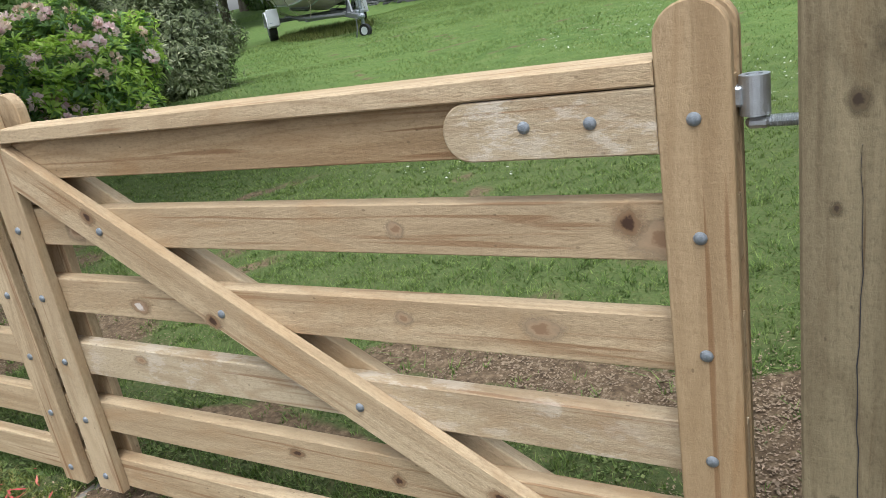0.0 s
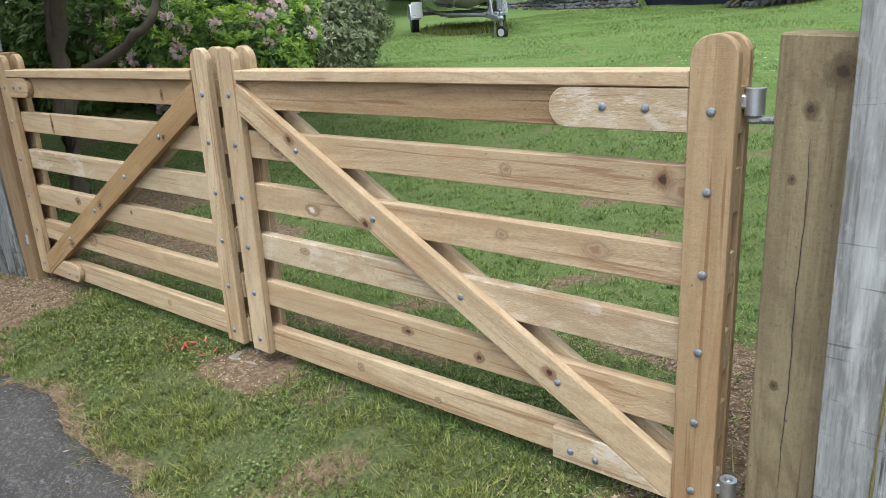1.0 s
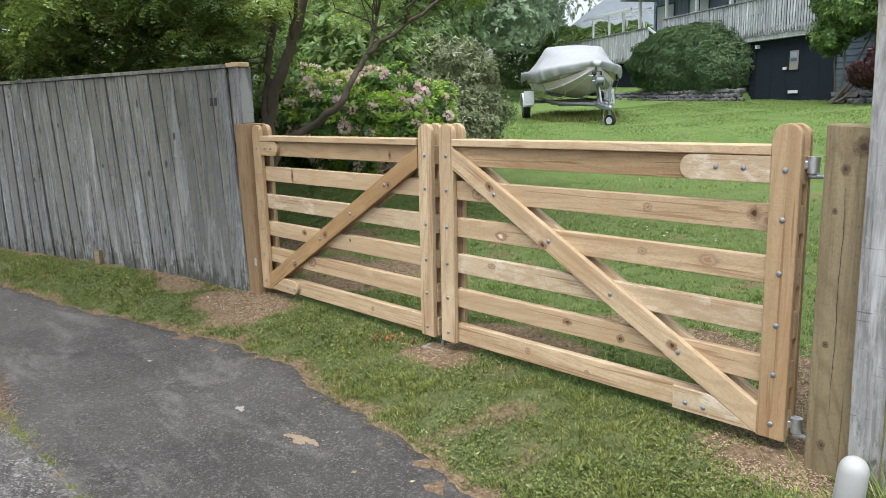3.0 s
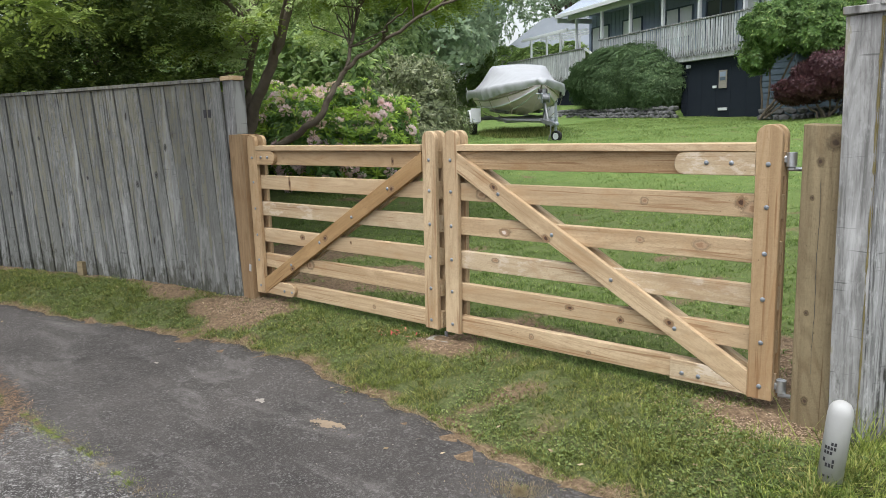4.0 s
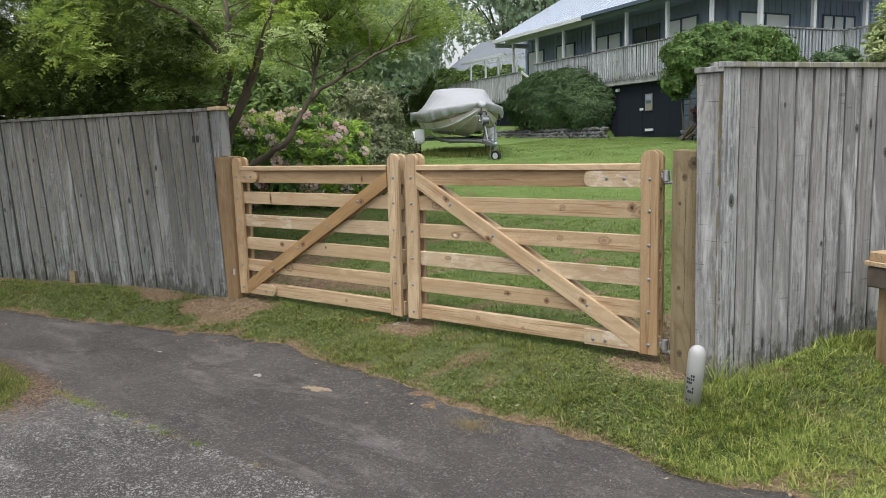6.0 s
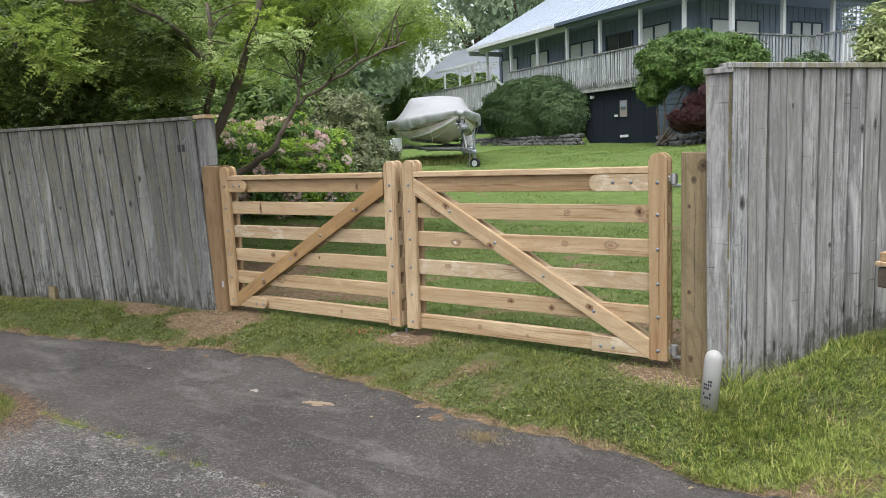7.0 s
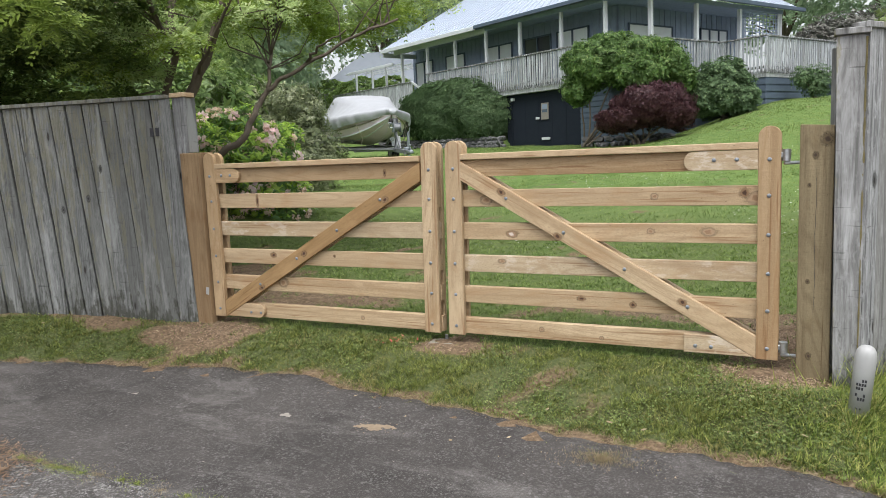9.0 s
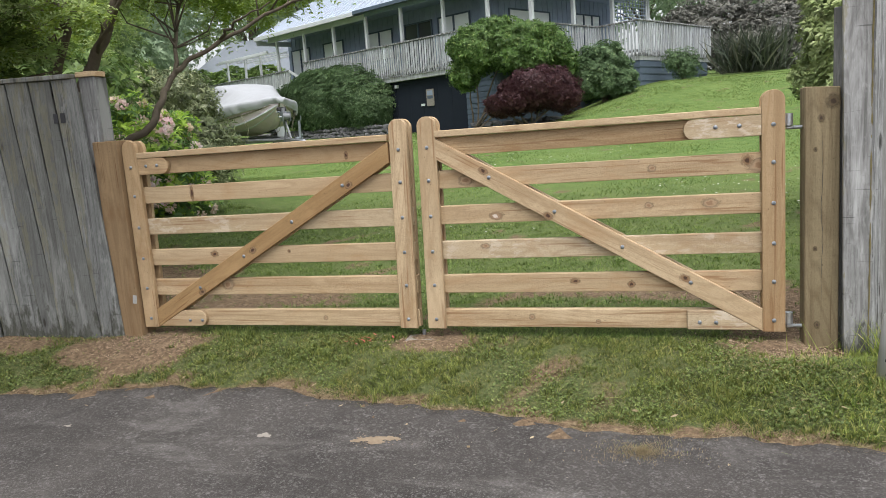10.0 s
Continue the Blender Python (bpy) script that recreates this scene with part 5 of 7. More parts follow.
block("door_handle", -1.45, -1.05, -0.04, 0.0, 1.45, 1.54, PAINT)
block("door_latch", -1.75, -1.58, -0.03, 0.0, 2.19, 2.27, PAINT)
# deck floor with its chamfered corner, fascia
deck = [(-8.3, -0.2), (1.72, -0.2), (2.75, 0.85), (2.75, 4.5), (4.4, 4.5), (4.4, 9.8), (1.0, 9.8), (1.0, 1.3), (-8.3, 1.3)]
bm = bmesh.new()
fce = bm.faces.new([bm.verts.new((x, y, 3.16)) for x, y in deck])
r_ = bmesh.ops.extrude_face_region(bm, geom=[fce])
bmesh.ops.translate(bm, verts=[v for v in r_["geom"] if isinstance(v, bmesh.types.BMVert)], vec=(0, 0, 0.2))
bmesh.ops.recalc_face_normals(bm, faces=bm.faces[:])
part("deck", bm, GREYWOOD, house, "weathered grey timber deck")
clad("terrace_skirt", 2.75, 4.39, 4.52, 2.0, 3.17, 0.2, CLAD_BLUE)
clad("terrace_skirt", 4.52, 9.6, 4.38, 2.0, 3.17, 0.2, CLAD_BLUE, along_y=True)


def baluster_mesh(w, h):
    return mesh_of("baluster", box(w, 0.022, h, 0.002, (0, 0, h / 2)), GREYWOOD)


BAL = baluster_mesh(0.075, 1.14)


def railing(a, b, z0, mesh, step, top):
    """A run of upright slats under a handrail."""
    a, b = Vector(a), Vector(b)
    d = b - a
    ang = math.degrees(math.atan2(d.y, d.x))
    n = int(d.length / step)
    rr = random.Random(n)
    for i in range(n + 1):
        p = a + d * (i / n)
        part("baluster", mesh, None, house, "", pose(p.x, p.y, z0 + rr.uniform(-0.02, 0.01), 0, rr.uniform(-0.8, 0.8), ang))
    part("handrail", box(d.length + 0.08, 0.1, 0.05, 0.005, (d.length / 2, 0, 0)), GREYWOOD, house, "", pose(a.x, a.y, top - 0.025, 0, 0, ang))
    part("bottom_rail", box(d.length, 0.05, 0.09, 0.005, (d.length / 2, 0.04, 0)), GREYWOOD, house, "", pose(a.x, a.y, z0 + 0.18, 0, 0, ang))


railing((-8.3, -0.24), (1.72, -0.24), 3.3, BAL, 0.118, RAIL)
railing((1.75, -0.23), (2.78, 0.82), 3.3, BAL, 0.118, RAIL)
railing((2.79, 0.85), (2.79, 4.46), 3.3, BAL, 0.15, RAIL)
railing((2.79, 4.46), (4.4, 4.46), 3.3, BAL, 0.13, RAIL)
railing((4.44, 4.5), (4.44, 9.8), 3.3, BAL, 0.12, RAIL)
# the lower landing to the side, closed with palings
block("landing_floor", -17.0, -9.5, -0.2, 1.2, 3.0, 3.15, GREYWOOD)
block("landing_underside", -16.4, -9.6, 0.2, 1.2, 1.4, 3.0, BLACK)
railing((-17.0, -0.22), (-9.5, -0.22), 3.05, mesh_of("baluster", box(0.09, 0.022, 1.2, 0.002, (0, 0, 0.6)), GREYWOOD), 0.105, 4.3)
part("stair_rail", box(0.95, 0.06, 0.09, 0.004), PAINT, house, "", pose(-9.05, -0.22, 4.05, 0, 26, 0))
for x in (-10.3, -8.3, -6.3, -4.3, -2.35, -0.25, 1.72):
    block("veranda_post", x - 0.05, x + 0.05, -0.19, -0.09, FLOOR - 0.2, EAVE, PAINT)
for y in (0.87, 3.2, 5.66, 8.2):
    block("veranda_post", 2.62, 2.74, y - 0.06, y + 0.06, FLOOR - 0.2, EAVE, PAINT)
block("veranda_post", 2.62, 2.74, 8.0, 8.1, FLOOR, EAVE, PAINT)
block("veranda_beam", -10.9, -4.3, -0.2, -0.06, EAVE - 0.08, EAVE + 0.1, PAINT)
block("veranda_beam", -4.3, 1.72, -0.2, -0.06, EAVE, EAVE + 0.14, CLAD)
block("veranda_beam", 2.6, 2.75, 0.87, 8.3, EAVE, EAVE + 0.14, CLAD)
# lattice between the last posts
for i in range(11):
    y = 5.8 + i * 0.22
    block("lattice_slat", 2.66, 2.68, y, y + 0.03, 4.75, EAVE - 0.05, CLAD)
for i in range(7):
    block("lattice_slat", 2.69, 2.71, 5.75, 8.1, 4.8 + i * 0.13, 4.825 + i * 0.13, CLAD)
block("ceiling", -10.9, 2.6, -0.1, WY, EAVE + 0.14, EAVE + 0.18, CLAD)
block("ceiling", WX, 2.6, WY, 8.4, EAVE + 0.14, EAVE + 0.18, CLAD)


def window(x0, x1, z0, z1, y, along_y=False, panes=2, curtain=True, parts=2):
    """A framed window with panes and pale curtains behind the glass."""
    m = Matrix.Translation((y, x0, z0)) @ Matrix.Rotation(math.pi / 2, 4, "Z") if along_y else Matrix.Translation((x0, y, z0))
    w, h = x1 - x0, z1 - z0
    f = part("window", box(w, 0.02, h, 0, (w / 2, -0.012, h / 2)), CLAD, house, "", m)
    for a0, a1, b0, b1 in ((0, w, 0, 0.05), (0, w, h - 0.05, h), (0, 0.05, 0.05, h - 0.05), (w - 0.05, w, 0.05, h - 0.05)) + tuple((w * i / panes - 0.03, w * i / panes + 0.03, 0.05, h - 0.05) for i in range(1, panes)):
        part("frame_bar", box(a1 - a0, 0.05, b1 - b0), CLAD_BLUE, f, "", pose((a0 + a1) / 2, -0.05, (b0 + b1) / 2))
    for i in range(panes):
        part("pane", box(w / panes - 0.08, 0.008, h - 0.1), CURTAIN if curtain else PANE, f, "", pose(w * (i + 0.5) / panes, -0.035, h / 2))


window(-11.3, -9.9, 3.4, 5.35, WY)
window(-8.9, -7.5, 4.25, 5.35, WY)
window(-6.0, -4.4, 4.2, 5.35, WY)
window(-3.7, -2.2, 3.4, 5.35, WY, curtain=False)
window(-1.9, -0.3, 3.4, 5.35, WY)
window(1.75, 4.1, 4.1, 5.25, WX, True, 2)
window(5.7, 7.4, 3.9, 5.3, WX, True, 3)


def roof_sheet(name, corners, material):
    """A roof plane of thin sheet with standing ribs up the slope; corners: eave a, eave b, top b, top a."""
    a, b, c, d_ = [Vector(k) for k in corners]
    nrm = (b - a).cross(d_ - a).normalized()
    bm = bmesh.new()
    n = max(2, int((b - a).length / 0.35))
    lo, hi = [], []
    for i in range(n):
        for f, t in ((0, 0.03), (0.05, 0.07), (0.13, 0.07), (0.18, 0.03)):
            f = min(1, (i + f) / n)
            lo.append(bm.verts.new(a.lerp(b, f) + nrm * t))
            hi.append(bm.verts.new(d_.lerp(c, f) + nrm * t))
    lo.append(bm.verts.new(b + nrm * 0.03))
    hi.append(bm.verts.new(c + nrm * 0.03))
    base = [bm.verts.new(k) for k in (a, b, c, d_)]
    for i in range(len(lo) - 1):
        bm.faces.new((lo[i], lo[i + 1], hi[i + 1], hi[i]))
    bm.faces.new(base[::-1])
    bm.faces.new([base[0], base[1]] + lo[::-1])
    bm.faces.new([base[2], base[3]] + hi)
    bm.faces.new([base[1], base[2], hi[-1], lo[-1]])
    bm.faces.new([base[3], base[0], lo[0], hi[0]])
    bmesh.ops.recalc_face_normals(bm, faces=bm.faces[:])
    return part(name, bm, material, house, "pale grey ribbed steel roofing")


E0, RIDGE, TOP = EAVE + 0.16, 4.6, EAVE + 0.16 + 5.1 * math.tan(radians(28))
roof_sheet("roof", [(-11.3, -0.5, E0), (1.9, -0.5, E0), (-1.6, RIDGE, TOP), (-11.3, RIDGE, TOP)], ROOF)
roof_sheet("roof", [(3.05, 0.7, E0), (3.05, 9.0, E0), (-1.6, 9.0, TOP), (-1.6, RIDGE, TOP)], ROOF)
roof_sheet("roof", [(1.9, -0.5, E0), (3.05, 0.7, E0), (-1.6, RIDGE, TOP), (-1.62, RIDGE - 0.02, TOP)], ROOF)
roof_sheet("roof", [(-1.6, 9.7, E0), (-11.3, 9.7, E0), (-11.3, RIDGE, TOP), (-1.6, RIDGE, TOP)], ROOF)
part("gutter", box(6.9, 0.1, 0.16, 0.01, (3.45, -0.03, 0)), PAINT, house, "off-white fascia and gutter", pose(-11.4, -0.52, E0 - 0.05))
for a_, b_ in (((-4.5, -0.52), (1.95, -0.52)), ((1.95, -0.52), (3.1, 0.68)), ((3.1, 0.68), (3.1, 9.1))):
    dv = Vector(b_) - Vector(a_)
    part("gutter", box(dv.length, 0.1, 0.13, 0.01, (dv.length / 2, -0.03, 0)), CLAD_BLUE, house, "", pose(*a_, E0 - 0.02, 0, 0, math.degrees(math.atan2(dv.y, dv.x))))
block("barge_board", -11.36, -11.3, -0.5, RIDGE, E0 - 0.3, E0 - 0.1, PAINT)
# pergola by the gable
for x in (-15.3, -13.7, -12.4):
    for y in (0.2, 2.0):
        block("pergola_post", x, x + 0.08, y, y + 0.08, 3.1, 5.3, PAINT)
for i in range(5):
    block("pergola_beam", -15.9, -11.5, 0.1 + i * 0.5, 0.14 + i * 0.5, 5.3, 5.36, PAINT)
block("pergola_beam", -16.0, -11.4, 0.05, 0.1, 5.22, 5.3, PAINT)

# neighbouring house beyond the hedge, its pale roof slope towards the garden
shed = thing("neighbour_house", "neighbouring house with a pale blue-grey roof behind the hedge", "house", (-24.8, 33.0, 1.15), 0)
part("wall", box(11, 6.5, 3.75, 0, (5.9, 3.6, 1.875)), PAINT, shed)
bm = bmesh.new()
va = [bm.verts.new(k) for k in ((0, 0, 3.75), (12, 0, 3.75), (12, 3.6, 6.2), (1.2, 3.6, 6.2), (0, 7.4, 3.75), (12, 7.4, 3.75))]
vb = [bm.verts.new(v.co + Vector((0, 0, 0.14))) for v in va]
for q_ in ((0, 1, 2, 3), (3, 2, 5, 4)):
    bm.faces.new([vb[i] for i in q_])
    bm.faces.new([va[i] for i in reversed(q_)])
for i, j in ((0, 1), (1, 2), (2, 5), (5, 4), (4, 3), (3, 0)):
    bm.faces.new((va[i], va[j], vb[j], vb[i]))
bmesh.ops.recalc_face_normals(bm, faces=bm.faces[:])
part("roof", bm, plain("weathered_grey_roof", (0.19, 0.215, 0.25), 0.6, 0.0, 0.3, 1.5), shed)


# ---- dry stone wall ----
def stone_mesh(seed):
    r = random.Random(seed)
    bm = bmesh.new()
    bmesh.ops.create_icosphere(bm, subdivisions=1, radius=0.5)
    for v in bm.verts:
        v.co = Vector((v.co.x, v.co.y, v.co.z)) * r.uniform(0.82, 1.15)
    return mesh_of("stone", bm, STONE)


STONES = [stone_mesh(i) for i in range(8)]


def stone_wall(name, label, a, b, z_top, rows, seed):
    t = thing(name, label, "stone wall")
    r = random.Random(seed)
    a, b = Vector(a), Vector(b)
    l = (b - a).length
    d = (b - a) / l
    for j in range(rows):
        s = 0.0
        while s < l:
            w = r.uniform(0.16, 0.36)
            p = a + d * (s + w / 2)
            z0 = float(ground_z(p.x - 0.3 * d.y * -1, p.y - 0.3))
            h = (z_top - z0) / rows
            part("stone", STONES[r.randrange(8)], None, t, "", pose(p.x + r.uniform(-.03, .03), p.y + 0.05 * j, z0 + h * (j + 0.45), r.uniform(-15, 15), r.uniform(-15, 15), math.degrees(math.atan2(d.y, d.x)) + r.uniform(-15, 15)) @ Matrix.Diagonal((w * 1.1, 0.36, h * r.uniform(1.25, 1.7), 1)))
            s += w * 0.95
    return t


def hp(u, v):
    return (HOUSE_AT[0] + u * HA[0] - v * HA[1], HOUSE_AT[1] + u * HA[1] + v * HA[0])


stone_wall("stone_wall", "low dry stone retaining wall of dark rounded rocks", hp(-10.8, -1.25), hp(-7.3, -1.25), 1.7, 3, 2)
stone_wall("stone_wall", "low dry stone retaining wall of dark rounded rocks", hp(-7.3, -1.25), hp(-3.0, -0.6), 1.66, 3, 5)
stone_wall("stone_wall", "low dry stone retaining wall of dark rounded rocks", hp(-16.5, -1.6), hp(-10.8, -1.4), 1.45, 3, 3)
stone_wall("stone_edging", "low edging of dark rocks under the red maple", hp(2.0, -1.6), hp(4.4, -0.4), 1.45, 2, 4)


# ---- the boat on its trailer, covered with a sheet; own x forward to the bow ----
BOAT_AT, BOAT_TURN = (-9.32, 13.98), -42.5
bz = float(ground_z(*BOAT_AT)) - 0.04
ON_LAWN = pose(*BOAT_AT, bz, 0, 2.2, BOAT_TURN) @ Matrix.Scale(1.13, 4)
boat = thing("motor_boat", "cream boat on a trailer under a pale silver cover", "boat")
boat.matrix_world = ON_LAWN


def hull_ring(x):
    """Half section of the hull at x: (y, z) from keel to gunwale."""
    f = min(1.0, max(0.0, (x + 0.3) / 2.45))
    beam = 0.93 * (1 - f ** 2.7)
    keel = 0.5 + 0.62 * f ** 3.4
    gun = 1.1 + 0.2 * f ** 1.5
    chine_z = keel + (gun - keel) * 0.34
    return [(0.0, keel), (beam * 0.42, keel + (chine_z - keel) * 0.6), (beam * 0.78, chine_z), (beam * 0.9, chine_z + (gun - chine_z) * 0.4), (beam, gun)]


stations = [-2.15, -1.5, -0.8, -0.2, 0.35, 0.85, 1.25, 1.6, 1.88, 2.06, 2.14]
bm = bmesh.new()
rings = []
for x in stations:
    h = hull_ring(x)
    rake = lambda z: 0.16 * max(0.0, (x - 0.8) / 1.3) ** 2 * (z - 0.9)
    rings.append([bm.verts.new((x + rake(z), y, z)) for y, z in h] + [bm.verts.new((x + rake(z), -y, z)) for y, z in h[1:]])
for a_, b_ in zip(rings, rings[1:]):
    for i in range(4):
        bm.faces.new((a_[i], a_[i + 1], b_[i + 1], b_[i]))
    bm.faces.new((a_[0], b_[0], b_[5], a_[5]))
    for i in range(5, 8):
        bm.faces.new((a_[i], b_[i], b_[i + 1], a_[i + 1]))
bm.faces.new([rings[0][i] for i in (4, 3, 2, 1, 0, 5, 6, 7, 8)])
bmesh.ops.recalc_face_normals(bm, faces=bm.faces[:])
part("hull", bm, HULL, boat, "cream painted hull")
for k_, r_s in ((1, 0.014), (2, 0.024), (3, 0.018)):
    for sgn in (1, -1):
        pts = [(x, sgn * (hull_ring(x)[k_][0] + 0.012), hull_ring(x)[k_][1]) for x in stations]
        part("strake", tube(pts, [r_s] * len(pts), 5), STRIPE if k_ == 3 else PAINT, boat)
part("stem_band", tube([(2.15, 0, 1.12), (2.2, 0, 1.2), (2.22, 0, 1.3)], [0.02] * 3, 6), STRIPE, boat)
# the cover: a draped sheet, tight over the cabin and slack over the bow, its hem hanging below the gunwale
bm = bmesh.new()
ux = np.linspace(-2.28, 2.3, 96)
rings = []
for i, x in enumerate(ux):
    hr = hull_ring(min(x, 2.12))
    gb, gun = hr[-1][0] + 0.07, hr[-1][1] + 0.03
    rise = float(np.interp(x, [-2.28, -1.75, -1.35, -0.95, -0.8, -0.35, 0.0, 0.2, 1.0, 1.7, 2.2, 2.3], [0.0, 0.06, 0.12, 0.47, 0.53, 0.57, 0.52, 0.46, 0.26, 0.1, 0.02, 0.0]))
    tw = min(gb * 0.93, float(np.interp(x, [-2.28, -1.35, -0.95, 0.0, 0.3, 1.2, 2.2], [0.4, 0.5, 0.6, 0.63, 0.5, 0.2, 0.02])))
    hem = 0.22 + 0.04 * math.sin(2.1 * x + 1) - 0.08 * float(smooth(1.7, 2.25, x))
    pleat = math.sin(i * 1.13) * 0.5 + math.sin(i * 0.61 + 1) * 0.5 + 0.4 * math.sin(i * 2.3)
    tuck = 0.6 + 0.4 * math.sin(1.7 * x)
    half = []
    for j in range(16):
        if j < 5:
            k = j / 5
            y, z = tw * k, gun + rise + 0.035 * (1 - k * k) * (rise / 0.57) - 0.006 * pleat * k
        elif j < 11:
            k = (j - 5) / 6
            y, z = tw + (gb - tw) * k ** 0.9, gun + rise * (1 - k) - (0.05 * rise / 0.57 + 0.012 * pleat * tuck) * math.sin(math.pi * k)
        else:
            k = (j - 11) / 4
            y, z = gb - 0.05 * k * k + 0.042 * pleat * k * tuck + 0.014 * math.sin(math.pi * k), gun - hem * k * (1 + 0.05 * pleat)
        half.append((max(y, 0.0), z))
    row = [bm.verts.new((x, -y, z)) for y, z in reversed(half[1:])] + [bm.verts.new((x, y, z)) for y, z in half]
    rings.append(row)
for a_, b_ in zip(rings, rings[1:]):
    for j in range(len(a_) - 1):
        bm.faces.new((a_[j], b_[j], b_[j + 1], a_[j + 1]))
mid = 15
nose = bm.verts.new((2.36, 0, rings[-1][mid].co.z - 0.1))
low = bm.verts.new((2.33, 0, rings[-1][0].co.z))
for j in range(len(rings[-1]) - 1):
    bm.faces.new((rings[-1][j], nose, rings[-1][j + 1]))
bm.faces.new((rings[-1][0], low, nose))
bm.faces.new((rings[-1][-1], nose, low))
bk = [bm.verts.new((-2.34, v.co.y, min(v.co.z, rings[0][0].co.z + 0.2) - 0.1)) for v in rings[0]]
for j in range(len(bk) - 1):
    bm.faces.new((rings[0][j], rings[0][j + 1], bk[j + 1], bk[j]))
bmesh.ops.recalc_face_normals(bm, faces=bm.faces[:])
part("cover", bm, COVER, boat, "pale silver tarpaulin cover", None, True)
for x in (-1.6, -0.5, 0.6, 1.4):
    for sgn in (1, -1):
        y, z = hull_ring(x)[4][0] + 0.03, hull_ring(x)[4][1] - 0.22
        part("tie_rope", tube([(x, sgn * y, z), (x + 0.05, sgn * (y - 0.12), z - 0.3), (x + 0.06, sgn * 0.55, 0.44)], [0.007] * 3, 5), STRIPE, boat)

trailer = thing("boat_trailer", "galvanised boat trailer with white mudguards and a jockey wheel", "trailer")
trailer.matrix_world = ON_LAWN
for sgn in (1, -1):
    part("side_beam", tube([(-2.0, 0.55 * sgn, 0.42), (0.9, 0.55 * sgn, 0.42), (2.5, 0.05 * sgn, 0.44)], [0.045] * 3, 6), STEEL_DARK, trailer)
    part("bunk", box(2.2, 0.1, 0.05, 0.01), STEEL_DARK, trailer, "", pose(-0.7, 0.42 * sgn, 0.58, 20 * sgn, 0, 0))
    w = part("wheel", rod(0.27, 0.16, 22), TYRE, trailer, "", pose(-1.1, 1.03 * sgn - 0.08, 0.27, -90, 0, 0))
    part("rim", rod(0.15, 0.18, 16), STEEL_DARK, w, "", pose(0, 0, -0.01))
    arc = [(-0.34 * math.cos(t), 0.34 * math.sin(t)) for t in (math.pi * i / 12 for i in range(13))]
    out = arc + [(x * 0.94, z * 0.94) for x, z in reversed(arc)]
    part("mudguard", prism(out, -0.12, 0.12), PAINT, trailer, "white mudguard", pose(-1.1, 1.03 * sgn, 0.29))
    part("guard_plate", box(0.02, 0.26, 0.36, 0.008), PAINT, trailer, "", pose(-0.74, 1.0 * sgn, 0.5, 0, -8, 0))
    part("reflector", box(0.015, 0.07, 0.05, 0.004), CLAD, trailer, "", pose(-0.722, 1.06 * sgn, 0.38))
    part("guard_stay", tube([(-0.74, 0.9 * sgn, 0.45), (-0.8, 0.55 * sgn, 0.42)], [0.018] * 2, 6), STEEL_DARK, trailer)
part("draw_bar", box(1.25, 0.09, 0.09, 0.008), STEEL_DARK, trailer, "", pose(2.72, 0, 0.42, 0, 2, 0))
for x in (-1.1, 0.0, 0.95):
    part("cross_beam", box(0.08, 1.7 if x < -1 else 1.15, 0.08, 0.005), STEEL_DARK, trailer, "", pose(x, 0, 0.4))
part("winch_post", tube([(2.42, 0, 0.44), (2.44, 0, 0.8), (2.4, 0, 1.1)], [0.05, 0.045, 0.04], 8), STEEL_DARK, trailer)
part("post_brace", tube([(2.75, 0, 0.46), (2.46, 0, 0.85)], [0.026] * 2, 6), STEEL_DARK, trailer)
wn2 = part("winch", rod(0.075, 0.16, 14), STEEL_DARK, trailer, "", pose(2.52, 0.08, 0.92, 90, 0, 0))
part("side_plate", box(0.17, 0.2, 0.012, 0.004), ZINC, wn2, "", pose(0, 0, 0.0))
part("side_plate", box(0.17, 0.2, 0.012, 0.004), ZINC, wn2, "", pose(0, 0, 0.16))
part("crank", tube([(0, 0, 0.16), (0, 0, 0.24), (0.16, 0.1, 0.25), (0.16, 0.1, 0.33)], [0.012] * 4, 6), ZINC, wn2)
part("bow_roller", rod(0.06, 0.18, 12), TYRE, trailer, "", pose(2.3, 0.09, 1.06, 90, 0, 0))
part("roller_bracket", box(0.16, 0.13, 0.05, 0.008), ZINC, trailer, "", pose(2.36, 0, 1.0))
part("jockey_stem", rod(0.03, 0.62, 10), ZINC, trailer, "", pose(3.02, 0.1, 0.2))
part("jockey_clamp", box(0.1, 0.14, 0.12, 0.012), ZINC, trailer, "", pose(3.02, 0.07, 0.44))
part("jockey_handle", tube([(3.02, 0.1, 0.82), (3.12, 0.1, 0.84), (3.13, 0.1, 0.92)], [0.011] * 3, 6), ZINC, trailer)
jw = part("jockey_wheel", rod(0.115, 0.07, 18), TYRE, trailer, "worn jockey wheel", pose(3.02, 0.14, 0.14, 90, 0, 40))
part("hub", rod(0.07, 0.082, 16), PAINT, jw, "", pose(0, 0, -0.006))
part("coupling", box(0.24, 0.1, 0.09, 0.03), ZINC, trailer, "", pose(3.4, 0, 0.41))
part("coupling_lever", tube([(3.32, 0, 0.45), (3.42, 0, 0.56)], [0.015] * 2, 6), ZINC, trailer)
part("safety_chain", tube(wobble([(3.2, -0.05, 0.4), (3.22, -0.08, 0.15), (3.15, -0.1, 0.03)], 0.012, 3), [0.012] * 9, 6), STEEL_DARK, trailer)


